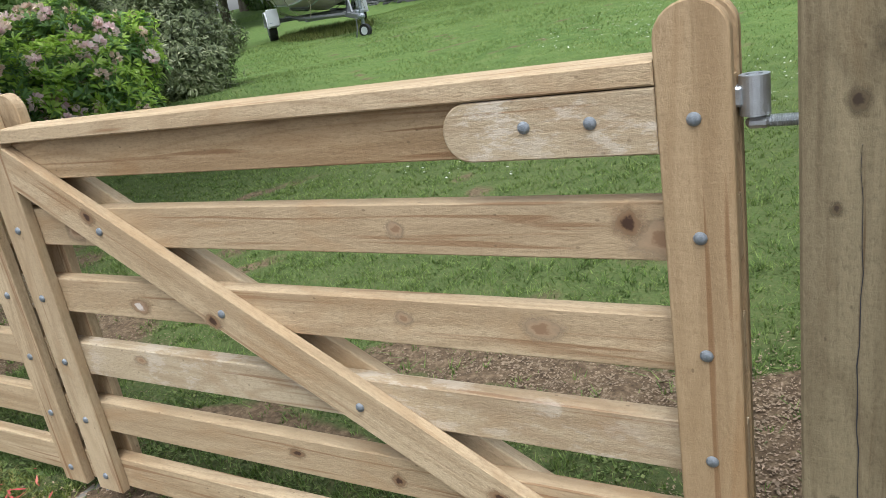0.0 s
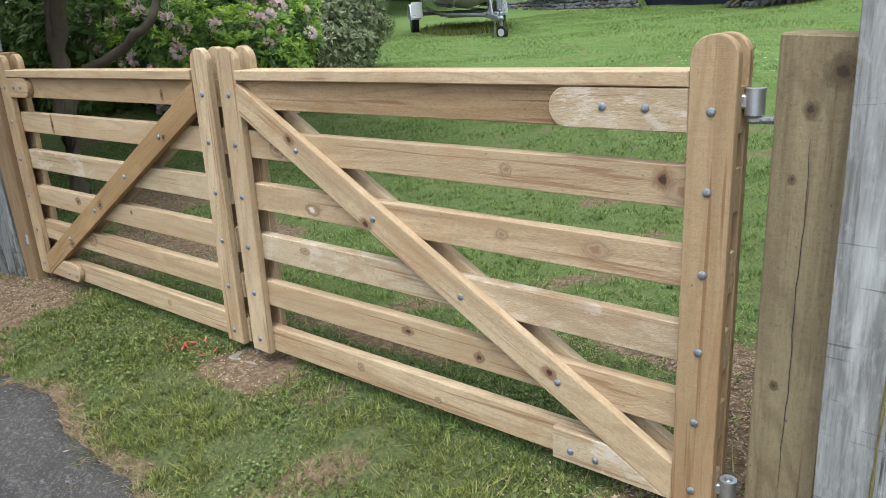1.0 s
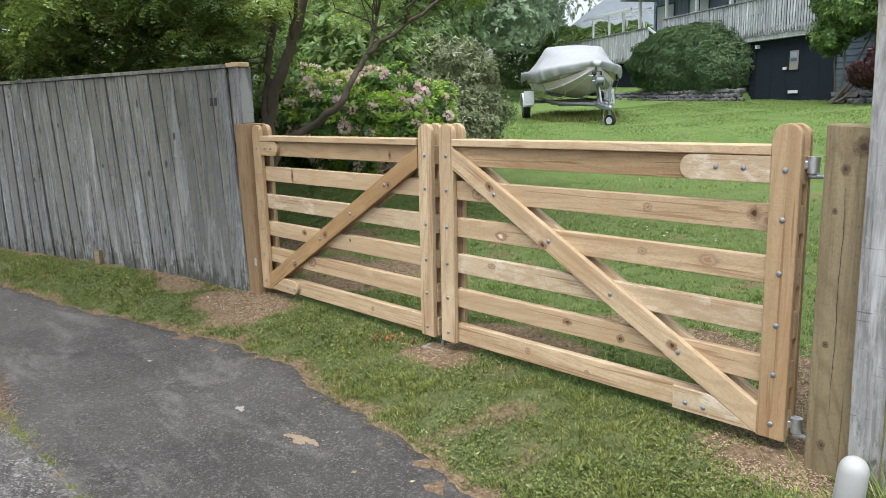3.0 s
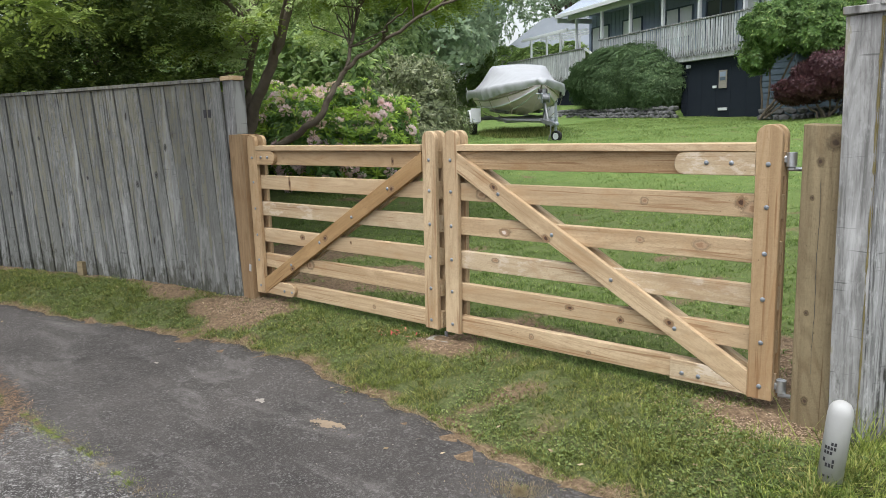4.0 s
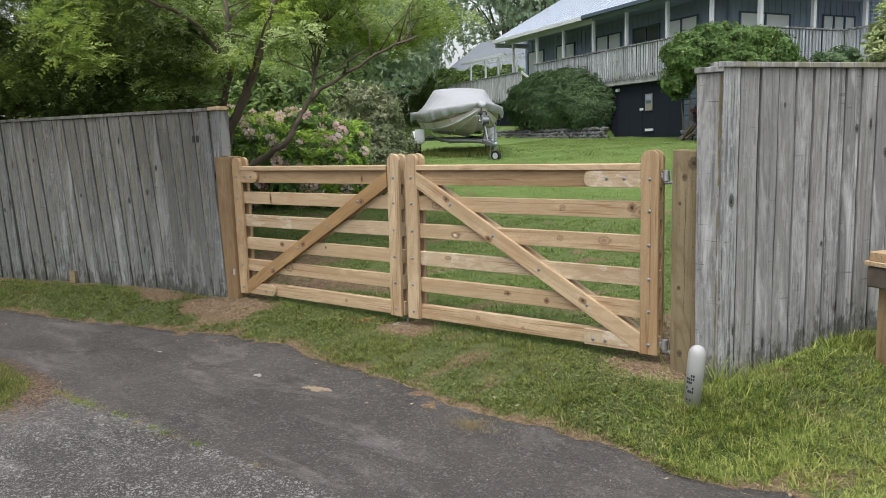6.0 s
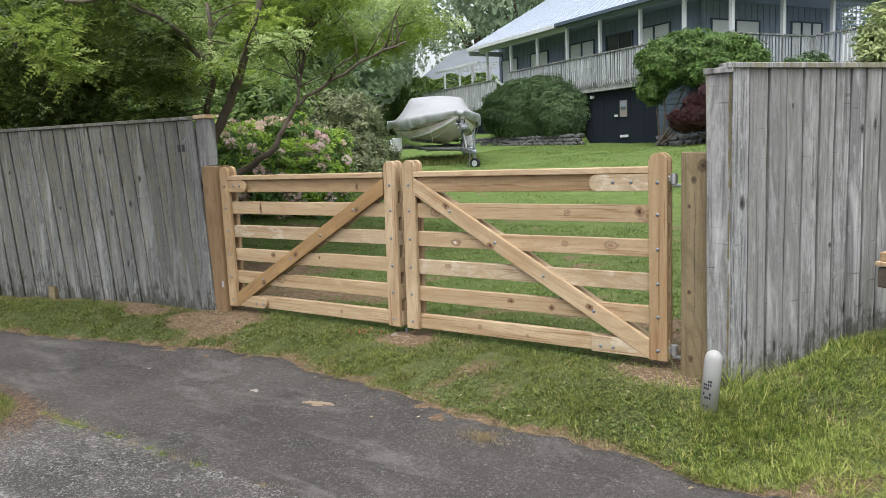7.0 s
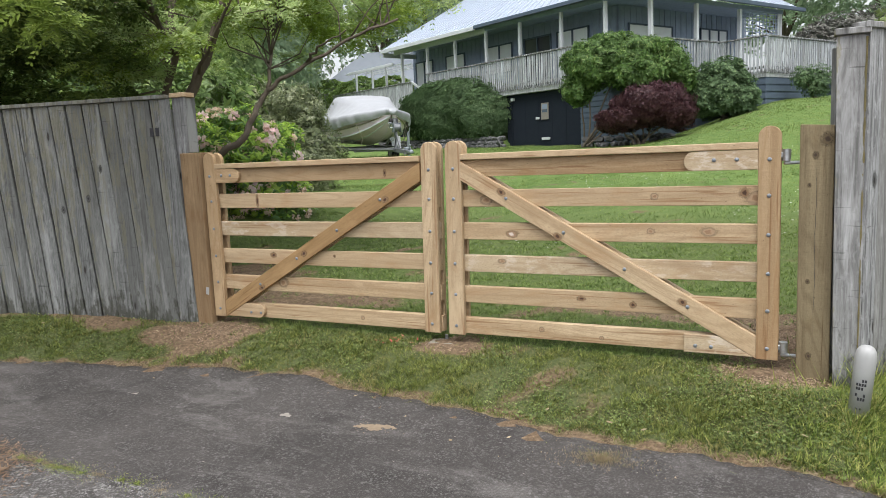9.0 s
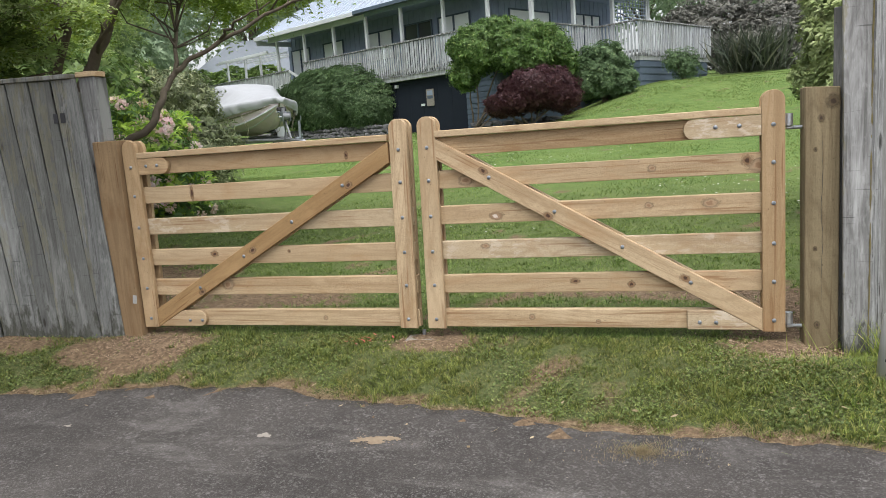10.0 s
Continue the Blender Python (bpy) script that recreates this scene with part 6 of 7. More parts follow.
# longer, darker blades added to stand in for the boat's shade
ux, uy = rng.uniform(-11.2, -6.6, 9000), rng.uniform(11.4, 15.6, 9000)
along = (ux - BOAT_AT[0]) * 0.737 - (uy - BOAT_AT[1]) * 0.676
across = (ux - BOAT_AT[0]) * 0.676 + (uy - BOAT_AT[1]) * 0.737
ok = ((along + 0.3) / 2.3) ** 2 + (across / 1.1) ** 2 < 1
grass("unmown_grass", blades(ux[ok], uy[ok], rng, 0.06, 0.2, 0.02, 0.9), GRASS, "longer dark grass added under the boat trailer for its shade")

# ---- plants ----
def leaf_mesh(name, base, tip_dir, normal, length, width, material, bend=0.15):
    """Many four-cornered leaves, folded a little across the middle."""
    n = len(base)
    t = tip_dir / np.linalg.norm(tip_dir, axis=1, keepdims=True)
    s = np.cross(t, normal)
    s /= np.maximum(np.linalg.norm(s, axis=1, keepdims=True), 1e-6)
    nn = np.cross(s, t)
    L, W = np.broadcast_to(length, (n,))[:, None], np.broadcast_to(width, (n,))[:, None]
    v = np.empty((n, 4, 3))
    v[:, 0] = base
    v[:, 1] = base + t * L * 0.5 + s * W * 0.5 + nn * L * bend * 0.5
    v[:, 2] = base + t * L - nn * L * bend
    v[:, 3] = base + t * L * 0.5 - s * W * 0.5 + nn * L * bend * 0.5
    return raw_mesh(name, v.reshape(-1, 3), np.arange(4 * n).reshape(-1, 4), material)


def unit(rng, n):
    v = rng.normal(size=(n, 3))
    return v / np.linalg.norm(v, axis=1, keepdims=True)


def in_clumps(rng, clumps, n, shell=0.55):
    """Points in ellipsoids, crowded towards their skins, and the outward ways there."""
    vol = np.array([c[3] * c[4] * c[5] for c in clumps]) ** 0.75
    k = rng.choice(len(clumps), n, p=vol / vol.sum())
    c = np.array(clumps)[k]
    d = unit(rng, n)
    r = shell + (1 - shell) * rng.random((n, 1)) ** 0.7
    k0 = 1.0 if shell < 0.8 else 0.35
    k0 *= 1.0 if shell < 0.85 else 0.6
    lump = 1 + k0 * 0.16 * np.sin(7 * d[:, :1] + k[:, None]) * np.sin(6 * d[:, 1:2] + 2 * k[:, None]) + k0 * 0.1 * np.sin(13 * d[:, 2:3] + 5 * d[:, :1])
    return c[:, :3] + d * c[:, 3:] * r * lump, d


def whorls(name, rng, clumps, n, per, length, width, material, parent, shell=0.6, up=0.5, spread=1.0):
    """Twig ends with leaves that stand round them."""
    p, d = in_clumps(rng, clumps, n, shell)
    ax = d + np.array([0, 0, up])
    ax /= np.linalg.norm(ax, axis=1, keepdims=True)
    P, A = np.repeat(p, per, 0), np.repeat(ax, per, 0)
    o = unit(rng, n * per)
    o -= A * (o * A).sum(1, keepdims=True)
    o /= np.linalg.norm(o, axis=1, keepdims=True)
    t = o * spread + A * rng.uniform(0.1, 0.9, (n * per, 1))
    m = leaf_mesh(name, P + o * 0.01, t, A, length * rng.uniform(0.7, 1.2, n * per), width, material)
    return part(name, m, None, parent)


# the tree behind the fence
tree = thing("garden_tree", "feathery light green tree with dark leaning trunks, overhanging the fence", "tree", (-3.6, 1.9, 0))
rt = np.random.default_rng(21)
TR = Matrix.Translation((3.6, -1.9, 0))
trunk, rear_stem = bmesh.new(), bmesh.new()
limbs = [([(-3.42, 1.0, 0.0), (-3.42, 0.98, 0.8), (-3.33, 1.0, 1.28), (-3.22, 1.0, 1.5), (-2.88, 1.0, 1.9), (-2.62, 1.0, 2.3), (-2.4, 1.05, 2.8), (-2.25, 1.1, 3.3)], 0.078, 0.022),
         ([(-3.42, 1.0, 0.6), (-3.33, 0.99, 1.35), (-3.28, 1.0, 1.75), (-3.06, 0.98, 2.18), (-2.98, 0.9, 2.9)], 0.055, 0.02),
         ([(-3.42, 1.0, 0.75), (-3.36, 1.2, 1.1), (-3.1, 1.38, 1.24), (-2.75, 1.43, 1.43), (-2.68, 1.5, 1.6), (-2.7, 1.62, 1.74), (-2.62, 1.68, 1.87), (-2.5, 1.74, 1.97), (-2.24, 1.8, 2.1), (-1.8, 1.88, 2.27), (-1.3, 1.95, 2.42)], 0.042, 0.011),
         ([(-2.62, 1.68, 1.87), (-2.72, 1.9, 2.3), (-2.6, 2.0, 2.8)], 0.02, 0.009),
         ([(-5.6, 0.9, 0.0), (-5.4, 0.8, 1.3), (-5.6, 0.6, 2.2), (-5.9, 0.3, 3.0)], 0.07, 0.03),
         ([(-2.24, 1.8, 2.1), (-1.95, 1.6, 2.2), (-1.5, 1.4, 2.28)], 0.014, 0.005),
         ([(-2.85, 1.0, 1.95), (-2.3, 0.75, 2.35), (-1.8, 0.5, 2.6)], 0.02, 0.007),
         ([(-3.05, 0.97, 2.2), (-2.6, 0.3, 2.5), (-2.1, -0.6, 2.6), (-1.5, -1.4, 2.4)], 0.024, 0.008)]
for i, (pts, r0, r1) in enumerate(limbs):
    w_ = wobble(pts, 0.018, i)
    tube(w_, list(np.linspace(r0, r1, len(w_))), 9, rear_stem if i == 4 else trunk)
SHIFT = np.array([3.6, -1.9, 0])
# the masses at z 3.6 and 3.7 are unseen, added to shade the verge
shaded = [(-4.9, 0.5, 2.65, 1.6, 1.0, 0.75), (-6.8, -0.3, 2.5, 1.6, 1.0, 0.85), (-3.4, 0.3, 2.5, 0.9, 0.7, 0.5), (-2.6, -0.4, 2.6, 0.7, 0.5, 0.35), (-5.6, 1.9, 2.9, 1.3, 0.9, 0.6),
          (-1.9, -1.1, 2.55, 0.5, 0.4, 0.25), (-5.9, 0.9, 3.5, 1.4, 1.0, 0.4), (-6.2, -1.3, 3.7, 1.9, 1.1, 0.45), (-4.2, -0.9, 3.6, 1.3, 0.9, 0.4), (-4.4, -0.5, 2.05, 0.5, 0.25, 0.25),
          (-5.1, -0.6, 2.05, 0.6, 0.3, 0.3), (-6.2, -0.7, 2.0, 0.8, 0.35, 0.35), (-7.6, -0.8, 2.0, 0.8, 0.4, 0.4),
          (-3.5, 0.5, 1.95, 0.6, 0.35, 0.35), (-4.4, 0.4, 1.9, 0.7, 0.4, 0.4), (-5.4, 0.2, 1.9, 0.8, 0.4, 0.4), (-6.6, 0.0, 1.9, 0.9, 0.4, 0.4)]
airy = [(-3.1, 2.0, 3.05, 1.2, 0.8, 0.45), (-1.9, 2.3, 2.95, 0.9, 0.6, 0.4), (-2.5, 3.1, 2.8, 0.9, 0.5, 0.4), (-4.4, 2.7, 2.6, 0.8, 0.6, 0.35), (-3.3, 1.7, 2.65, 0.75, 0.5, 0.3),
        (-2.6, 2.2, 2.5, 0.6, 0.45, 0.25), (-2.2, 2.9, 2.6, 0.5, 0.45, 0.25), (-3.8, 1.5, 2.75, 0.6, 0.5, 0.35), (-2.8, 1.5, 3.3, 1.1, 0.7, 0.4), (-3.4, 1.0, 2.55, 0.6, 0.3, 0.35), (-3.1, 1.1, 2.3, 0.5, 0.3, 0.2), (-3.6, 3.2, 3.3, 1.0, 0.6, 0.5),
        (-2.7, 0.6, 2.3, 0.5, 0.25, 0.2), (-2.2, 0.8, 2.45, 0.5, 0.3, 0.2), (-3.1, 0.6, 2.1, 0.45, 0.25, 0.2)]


def pads(rng, blobs, n, size, flat=0.4):
    """Foliage pads: small flat cushions spread through larger masses, as (x, y, z, a, b, c)."""
    p, d = in_clumps(rng, blobs, n, 0.45)
    s = size * rng.uniform(0.6, 1.35, (n, 1))
    return np.concatenate([p, s, s * rng.uniform(0.7, 1.1, (n, 1)), s * flat], 1), d


def pad_sprays(name, rng, cushions, per_pad, per, reach, length, width, material, parent, droop):
    """Leafy sprays that fan out of every pad, and the thin twigs that carry them."""
    c = np.repeat(cushions, per_pad, 0)
    d = unit(rng, len(c)) * np.array([1, 1, 0.55])
    starts = c[:, :3] + d * c[:, 3:] * rng.uniform(0.3, 1.0, (len(c), 1)) + SHIFT
    ways = d + np.array([0, 0, 0.22]) + unit(rng, len(c)) * 0.35
    ways /= np.linalg.norm(ways, axis=1, keepdims=True)
    n = len(starts)
    f = np.tile(np.repeat(np.linspace(0.06, 1, per), 2), n)[:, None]
    side = np.tile(np.tile([1.0, -1.0], per), n)[:, None]
    S, W = np.repeat(starts, 2 * per, 0), np.repeat(ways, 2 * per, 0)
    R = np.repeat(reach * rng.uniform(0.6, 1.4, n), 2 * per)[:, None]
    down = np.array([0, 0, -1.0])
    at = S + W * R * f + down * R * f * f * droop
    tang = W + down * 2 * f * droop
    tang /= np.linalg.norm(tang, axis=1, keepdims=True)
    sv = np.cross(tang, np.repeat(unit(rng, n) * 0.6 + np.array([0, 0, 1.0]), 2 * per, 0))
    sv /= np.maximum(np.linalg.norm(sv, axis=1, keepdims=True), 1e-6)
    t = tang * 0.6 + sv * side * 0.85 + unit(rng, len(S)) * 0.22
    t /= np.linalg.norm(t, axis=1, keepdims=True)
    L = (length * rng.uniform(0.7, 1.25, len(S)))[:, None] * (1.1 - 0.5 * f)
    nn = np.cross(tang, sv)
    w = np.cross(t, nn)
    v = np.stack([at - w * width * 0.25, at + t * L * 0.45 + w * width * 0.6, at + t * L, at + t * L * 0.4 - w * width * 0.55], 1)
    return part(name, raw_mesh(name, v.reshape(-1, 3), np.arange(4 * len(S)).reshape(-1, 4), material), None, parent)


def pad_twigs(bm, rng, cushions, limb_pts, r):
    """A thin bent twig from the nearest limb out to each pad."""
    for c in cushions:
        near = np.argsort(np.linalg.norm(limb_pts - c[:3], axis=1))[:9]
        a = limb_pts[rng.choice(near)]
        if np.linalg.norm(a - c[:3]) < 0.9:
            m_ = (a + c[:3]) / 2 + rng.normal(0, 0.06, 3)
            tube([a, m_, c[:3]], [r, r * 0.7, r * 0.35], 5, bm)


limb_pts = np.array([np.array(a) + (np.array(b) - np.array(a)) * k / 6 for pts, _, _ in limbs for a, b in zip(pts, pts[1:]) for k in range(6) if a[2] > 1.6])
dark_pads, _ = pads(rt, shaded, 390, 0.25)
airy_pads, _ = pads(rt, airy, 180, 0.2)
pad_twigs(trunk, rt, airy_pads, limb_pts, 0.009)
pad_twigs(trunk, rt, dark_pads[:120], limb_pts, 0.012)
bmesh.ops.transform(trunk, matrix=TR, verts=trunk.verts[:])
part("trunk", trunk, BARK, tree, "", None, True)
bmesh.ops.transform(rear_stem, matrix=TR, verts=rear_stem.verts[:])
part("trunk", rear_stem, BARK, tree, "", None, True)
# shade-dark leaves on the dense side, backlit greens on the thin side
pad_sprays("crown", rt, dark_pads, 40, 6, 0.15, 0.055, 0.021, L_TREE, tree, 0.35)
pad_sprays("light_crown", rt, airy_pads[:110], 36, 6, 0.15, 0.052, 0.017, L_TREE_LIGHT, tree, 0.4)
pad_sprays("mid_crown", rt, airy_pads[110:], 36, 6, 0.15, 0.052, 0.018, L_TREE_LIT, tree, 0.4)
# new shoots, painted bright as lit tips, on street-side outer pads and two hanging bunches
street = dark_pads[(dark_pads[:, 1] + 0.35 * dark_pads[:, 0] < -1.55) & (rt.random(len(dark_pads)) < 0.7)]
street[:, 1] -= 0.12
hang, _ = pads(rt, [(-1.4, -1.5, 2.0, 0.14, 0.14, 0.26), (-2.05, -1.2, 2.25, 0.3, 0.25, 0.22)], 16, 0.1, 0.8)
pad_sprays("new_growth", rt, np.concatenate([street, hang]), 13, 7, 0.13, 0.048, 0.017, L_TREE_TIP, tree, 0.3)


def shrub(name, label, category, at, clumps, n, per, length, width, material, seed, shell=0.6, up=0.5, ragged=0):
    """A bush: short stems and a crown of leaf whorls; clumps in world places."""
    t = thing(name, label, category, at)
    r = np.random.default_rng(seed)
    o = np.array([*at, 0, 0, 0])
    cl = [tuple(np.array(c) - o) for c in clumps]
    for c in cl[:] if ragged else []:
        for d in unit(r, ragged):
            k = r.uniform(0.16, 0.34)
            cl.append((c[0] + d[0] * c[3] * 0.95, c[1] + d[1] * c[4] * 0.95, c[2] + abs(d[2]) * c[5] * 0.95, c[3] * k, c[4] * k, c[5] * k))
    stem = bmesh.new()
    for i, c in enumerate(cl[:6]):
        pts = wobble([(0.1 * math.cos(i), 0.1 * math.sin(i), -0.05), (c[0] * 0.5, c[1] * 0.5, c[2] * 0.55), (c[0], c[1], c[2])], 0.03, i)
        tube(pts, list(np.linspace(0.035, 0.012, len(pts))), 6, stem)
    part("branching", stem, BARK, t)
    whorls("foliage", r, cl, n, per, length, width, material, t, shell, up)
    return t, cl, r


gz0 = lambda x, y: float(ground_z(x, y))
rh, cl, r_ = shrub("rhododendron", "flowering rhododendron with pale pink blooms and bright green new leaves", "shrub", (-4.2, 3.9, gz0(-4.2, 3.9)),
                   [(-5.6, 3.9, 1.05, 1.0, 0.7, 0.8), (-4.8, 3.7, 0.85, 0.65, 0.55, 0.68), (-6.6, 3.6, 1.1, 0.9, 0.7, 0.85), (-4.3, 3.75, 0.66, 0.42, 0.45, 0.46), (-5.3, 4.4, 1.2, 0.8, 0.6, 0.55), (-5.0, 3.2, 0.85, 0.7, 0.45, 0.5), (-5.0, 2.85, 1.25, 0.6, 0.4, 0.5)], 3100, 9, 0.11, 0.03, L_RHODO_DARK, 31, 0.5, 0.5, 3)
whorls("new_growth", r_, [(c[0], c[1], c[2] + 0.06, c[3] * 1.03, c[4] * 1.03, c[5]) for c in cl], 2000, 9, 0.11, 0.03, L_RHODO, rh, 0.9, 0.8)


def trusses(name, rng, clumps, n, per, size, material, parent):
    p, d = in_clumps(rng, [(c[0], c[1], c[2], c[3] * 1.06, c[4] * 1.06, c[5] * 1.05) for c in clumps], n, 0.98)
    keep = (d[:, 1] < 0.35)
    p, d = p[keep], d[keep]
    P, D = np.repeat(p, per, 0), np.repeat(d, per, 0)
    o = unit(rng, len(P))
    o = np.where((o * D).sum(1, keepdims=True) < -0.2, -o, o)
    return part(name, leaf_mesh(name, P + o * size * 0.55, o + unit(rng, len(P)) * 0.7, unit(rng, len(P)), size, size * 0.75, material, 0.2), None, parent)


trusses("blossom", r_, cl, 210, 30, 0.066, PINK, rh)
trusses("faded_blossom", r_, cl, 330, 22, 0.056, PEACH, rh)
shrub("grey_green_shrub", "dense grey-green evergreen shrub with narrow leaves", "shrub", (-5.5, 6.0, gz0(-5.5, 6.0)),
      [(-5.9, 5.9, 1.25, 0.95, 0.8, 0.9), (-5.4, 5.7, 0.92, 0.62, 0.7, 0.68), (-6.6, 5.8, 1.5, 0.9, 0.8, 1.0), (-6.0, 6.2, 1.85, 0.8, 0.6, 0.6)], 8000, 8, 0.095, 0.02, L_OLIVE, 32, 0.5, 0.2, 4)
shrub("understorey_shrub", "dark leafy shrubs behind the fence", "shrub", (-7.0, 3.2, gz0(-7.0, 3.2)),
      [(-6.9, 3.0, 1.3, 1.2, 0.9, 1.2), (-8.2, 2.4, 1.5, 1.5, 1.0, 1.5), (-6.8, 4.6, 1.9, 1.4, 1.0, 1.5), (-9.8, 1.8, 1.7, 1.6, 1.0, 1.6), (-11.5, 0.8, 1.7, 1.5, 1.0, 1.7)], 5500, 8, 0.15, 0.048, L_UNDER, 33)


def hpc(u, v, z, a, b, c):
    return (*hp(u, v), z, a, b, c)


shrub("rounded_hedge_bush", "large clipped rounded evergreen bush before the veranda", "bush", (*hp(-6.5, 0.1), 1.5),
      [hpc(-6.05, -0.2, 2.75, 2.85, 0.95, 1.35)] * 2 + [hpc(-7.9, -0.2, 2.65, 1.1, 0.85, 1.15), hpc(-4.3, -0.25, 2.55, 1.3, 0.85, 1.15), hpc(-7.3, -0.2, 3.1, 1.4, 0.85, 1.05), hpc(-5.2, -0.25, 3.0, 1.4, 0.9, 1.05)], 36000, 5, 0.09, 0.032, L_HEDGE, 34, 0.8)
shrub("flowering_climber_shrub", "bright green leafy shrub climbing over the veranda corner", "shrub", (*hp(2.2, -1.6), 1.2),
      [(-3.9, 18.3, 3.6, 0.9, 0.8, 0.75), (-3.0, 18.5, 3.75, 1.0, 0.8, 0.6), (-4.4, 18.4, 2.95, 0.5, 0.6, 0.55), (-1.9, 18.9, 3.5, 0.65, 0.7, 0.6), (-2.6, 18.2, 3.2, 0.9, 0.7, 0.5), (-1.5, 19.2, 3.1, 0.4, 0.5, 0.5), (-3.3, 18.2, 4.15, 0.45, 0.4, 0.3), (-2.3, 18.6, 4.0, 0.4, 0.4, 0.25), (-4.5, 18.3, 3.7, 0.35, 0.4, 0.4)], 11500, 7, 0.12, 0.034, L_BRIGHT, 35, 0.4, 0.3, 4)
shrub("red_maple", "low weeping dark red Japanese maple", "shrub", (-2.4, 17.6, gz0(-2.4, 17.6)),
      [(-2.25, 17.6, 2.2, 0.9, 0.8, 0.62), (-1.65, 17.7, 2.2, 0.7, 0.6, 0.55), (-2.8, 17.4, 1.9, 0.7, 0.6, 0.36), (-1.35, 17.6, 1.95, 0.5, 0.5, 0.45), (-3.15, 17.4, 1.75, 0.4, 0.4, 0.25)], 10000, 7, 0.095, 0.026, L_MAPLE, 36, 0.5, -0.4, 3)
shrub("green_bush", "dense green bush beside the terrace", "bush", (-0.4, 20.2, gz0(-0.4, 20.2)),
      [(-0.5, 20.2, 2.75, 0.9, 0.8, 0.85), (-0.95, 20.0, 2.5, 0.6, 0.6, 0.65), (0.05, 20.2, 2.4, 0.55, 0.6, 0.55)], 8000, 7, 0.09, 0.034, L_HEDGE, 37, 0.5, 0.5, 3)
shrub("small_terrace_shrub", "straggly green shrub against the terrace", "shrub", (2.0, 23.6, gz0(2.0, 23.6)),
      [(2.1, 23.6, 2.9, 0.55, 0.4, 0.65), (1.7, 23.4, 3.1, 0.4, 0.35, 0.4)], 1100, 7, 0.09, 0.024, L_HEDGE, 38, 0.2)
# flax and dark growth beyond the terrace
flax = thing("flax_clump", "large dark flax clump with long arching blades", "plant", (4.4, 25.5, gz0(4.4, 25.5)))
rf = np.random.default_rng(39)
n = 520
a = rf.uniform(0, 2 * np.pi, n)
rad = rf.uniform(0, 0.8, n)
a0 = rf.uniform(0, 2 * np.pi, n)
b0 = np.stack([rad * np.cos(a0) * 1.6, rad * np.sin(a0), np.zeros(n)], -1)
tv = np.stack([np.cos(a) * 0.7, np.sin(a) * 0.7, rf.uniform(0.5, 2.2, n)], -1)
part("foliage", leaf_mesh("foliage", b0, tv, unit(rf, n), rf.uniform(0.8, 2.0, n), 0.07, L_FLAX, 0.2), None, flax)
shrub("brown_hedge", "tall brownish hedge beyond the terrace", "hedge", (4.0, 31.0, gz0(4.0, 31.0)),
      [(3.4, 31.0, 4.6, 2.2, 1.2, 1.5), (6.2, 30.5, 4.2, 2.6, 1.3, 1.7), (9.0, 30.5, 4.0, 2.6, 1.3, 1.8), (5.0, 28.5, 3.2, 1.6, 1.0, 1.1), (7.0, 27.5, 3.4, 1.8, 1.2, 1.6)], 11000, 6, 0.17, 0.075, L_BROWN, 40, 0.6, 0.5, 3)
shrub("side_shrub", "pale green leafy shrub along the side fence", "shrub", (2.95, 3.2, gz0(2.95, 3.2)),
      [(2.75, 3.2, 1.85, 0.24, 0.4, 0.6), (2.85, 3.0, 1.1, 0.3, 0.3, 0.6), (2.62, 3.4, 1.45, 0.16, 0.25, 0.22)], 2300, 8, 0.06, 0.02, L_SIDE, 41, 0.4)
shrub("hedge", "clipped green hedge behind the boat", "hedge", (*hp(-16, 1.5), 1.5),
      [hpc(-15.5, 2.4, 3.3, 1.8, 1.0, 1.9), hpc(-18.5, 2.2, 3.5, 2.2, 1.0, 1.9), hpc(-22.0, 1.8, 3.6, 2.4, 1.1, 2.0), hpc(-26.0, 1.4, 3.7, 2.8, 1.2, 2.2), hpc(-13.2, 1.9, 2.2, 1.2, 0.6, 0.8)], 11000, 6, 0.19, 0.075, L_UNDER, 42, 0.88)


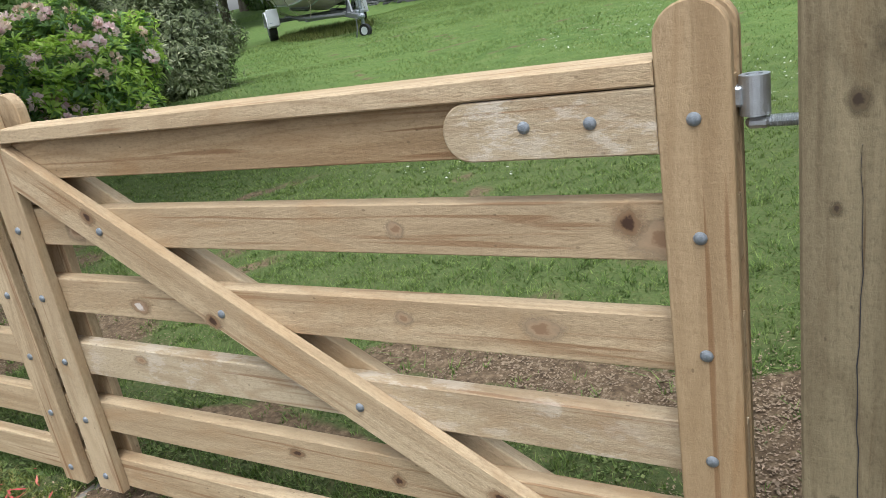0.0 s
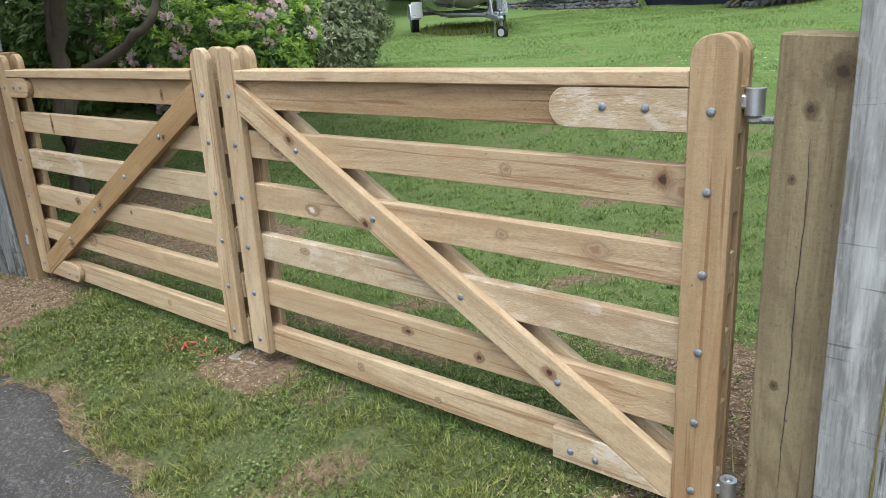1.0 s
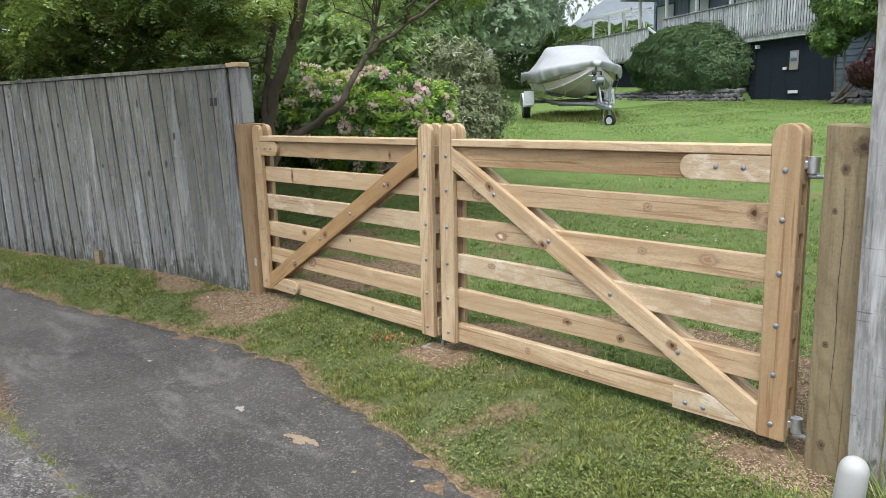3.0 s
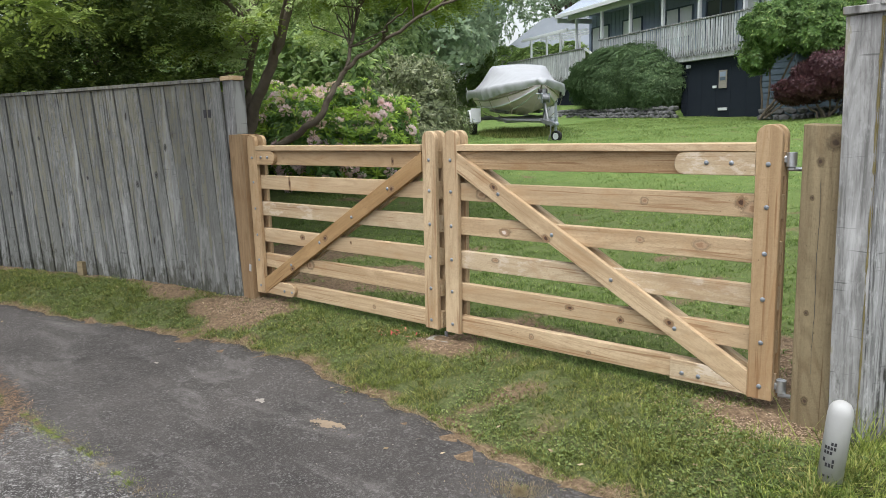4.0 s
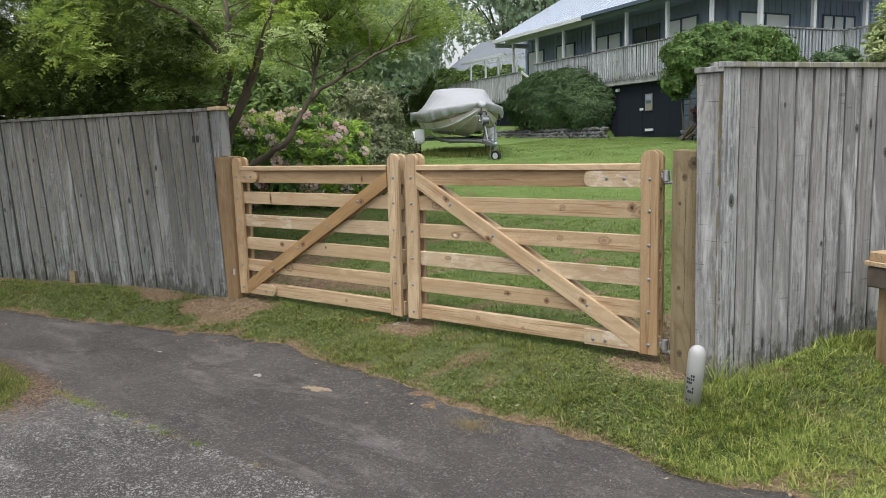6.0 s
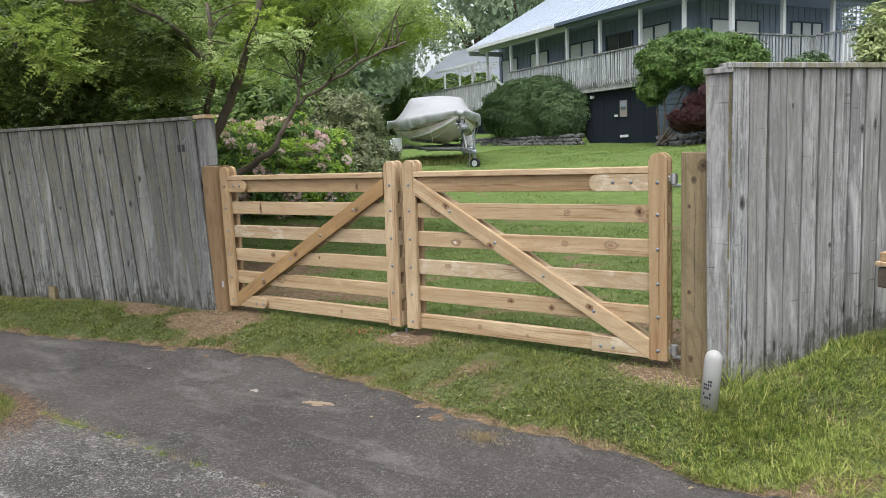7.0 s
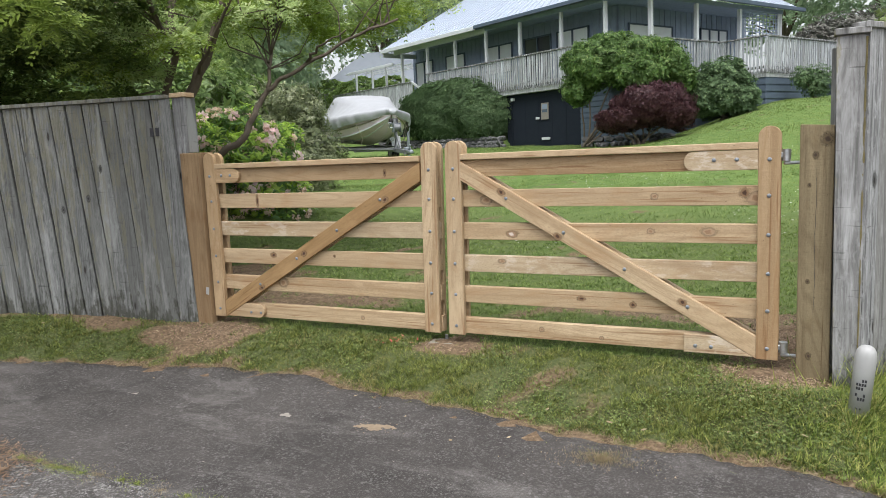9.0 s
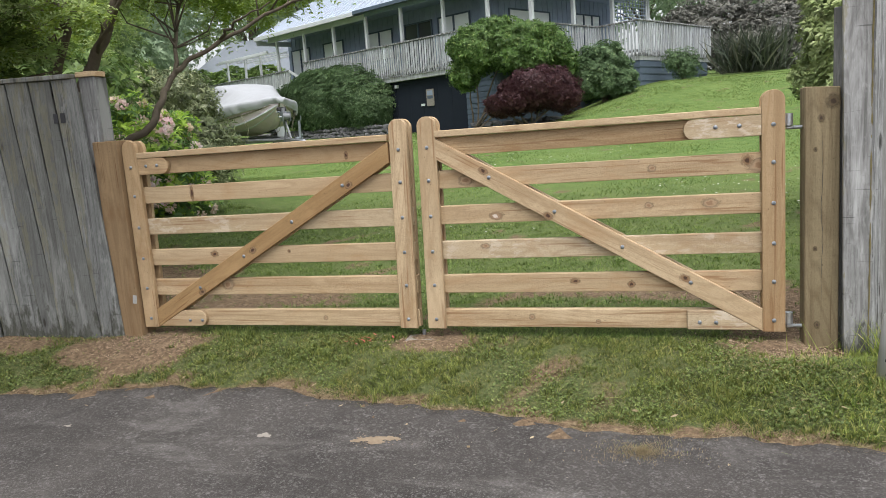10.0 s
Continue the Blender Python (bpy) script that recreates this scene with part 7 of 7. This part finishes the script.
def far_tree(x, y, h, r, seed):
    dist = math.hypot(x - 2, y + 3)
    # trees beyond 26 m take the leaf colour with haze painted in
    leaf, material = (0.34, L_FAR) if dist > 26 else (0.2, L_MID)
    z = gz0(x, y)
    t = thing("background_tree", "tall leafy tree beyond the house", "tree", (x, y, z), 0, "background trees")
    q = np.random.default_rng(seed)
    tr = bmesh.new()
    tube(wobble([(0, 0, -0.2), (0.1, 0, h * 0.35), (0.2, 0.1, h * 0.75)], 0.08, seed), list(np.linspace(0.28, 0.08, 9)), 8, tr)
    cl = []
    for i in range(9):
        a_ = i * 2.4
        c = (r * 0.55 * math.cos(a_), r * 0.55 * math.sin(a_), h * (0.38 + 0.06 * i), r * q.uniform(0.4, 0.62), r * q.uniform(0.4, 0.62), r * q.uniform(0.3, 0.45))
        cl.append(c)
        tube([(0.1, 0, h * 0.3), (c[0] * 0.6, c[1] * 0.6, c[2] * 0.9), c[:3]], [0.1, 0.06, 0.02], 6, tr)
    part("trunk", tr, BARK, t)
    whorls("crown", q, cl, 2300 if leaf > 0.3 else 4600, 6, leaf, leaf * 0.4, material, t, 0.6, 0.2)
    return t


for i, (x, y, h, r) in enumerate(((-23, 24, 9.5, 4.2), (-27, 29, 11, 4.8), (-14, 37, 12, 4.5), (-20, 40, 13, 5), (-27, 18, 9, 4.2), (-8, 44, 13, 5), (6, 46, 11, 5), (14, 42, 10, 5), (-30, 34, 12, 5), (0, 52, 12, 5), (20, 34, 9, 4.5), (-26, 43, 15, 6.5), (-17, 50, 17, 7), (-34, 38, 14, 6), (-13.0, 10.5, 5.0, 2.4), (-15, 8, 6.5, 3.0), (-20, 11, 8, 3.8))):
    far_tree(x, y, h, r, 60 + i)
# the timber stand by the right-hand fence
st = thing("timber_stand", "small rough timber stand of stacked sawn offcuts", "stand", (3.07, 0.47, gz0(3.07, 0.47) - 0.02), 57)
for x, w in ((0, 0.1), (0.16, 0.12)):
    part("leg", box(0.46, 0.1, w, 0.004, (0.23, 0, 0)), POST_WARM, st, "", Matrix.Translation((x, 0, 0)) @ Matrix.Rotation(-math.pi / 2, 4, "Y"))
bm = box(0.52, 0.16, 0.11, 0.008, (0.15, 0, 0.515))
for v in bm.verts:
    v.co += Vector((0, 0.006 * math.sin(31 * v.co.x), 0.006 * math.sin(23 * v.co.x + 1)))
part("beam", bm, plain("weathered_split_beam", (0.12, 0.1, 0.08), 0.9, vary=0.8, scale=18, bump=0.9), st, "dark weathered split beam")
part("top_board", box(0.54, 0.18, 0.025, 0.003, (0.15, 0, 0.583)), PINE, st)
for i in range(4):
    part("offcut", box(0.105, 0.15, 0.05, 0.004, (-0.05 + 0.125 * i, 0, 0.6205)), PINE_WARM, st)
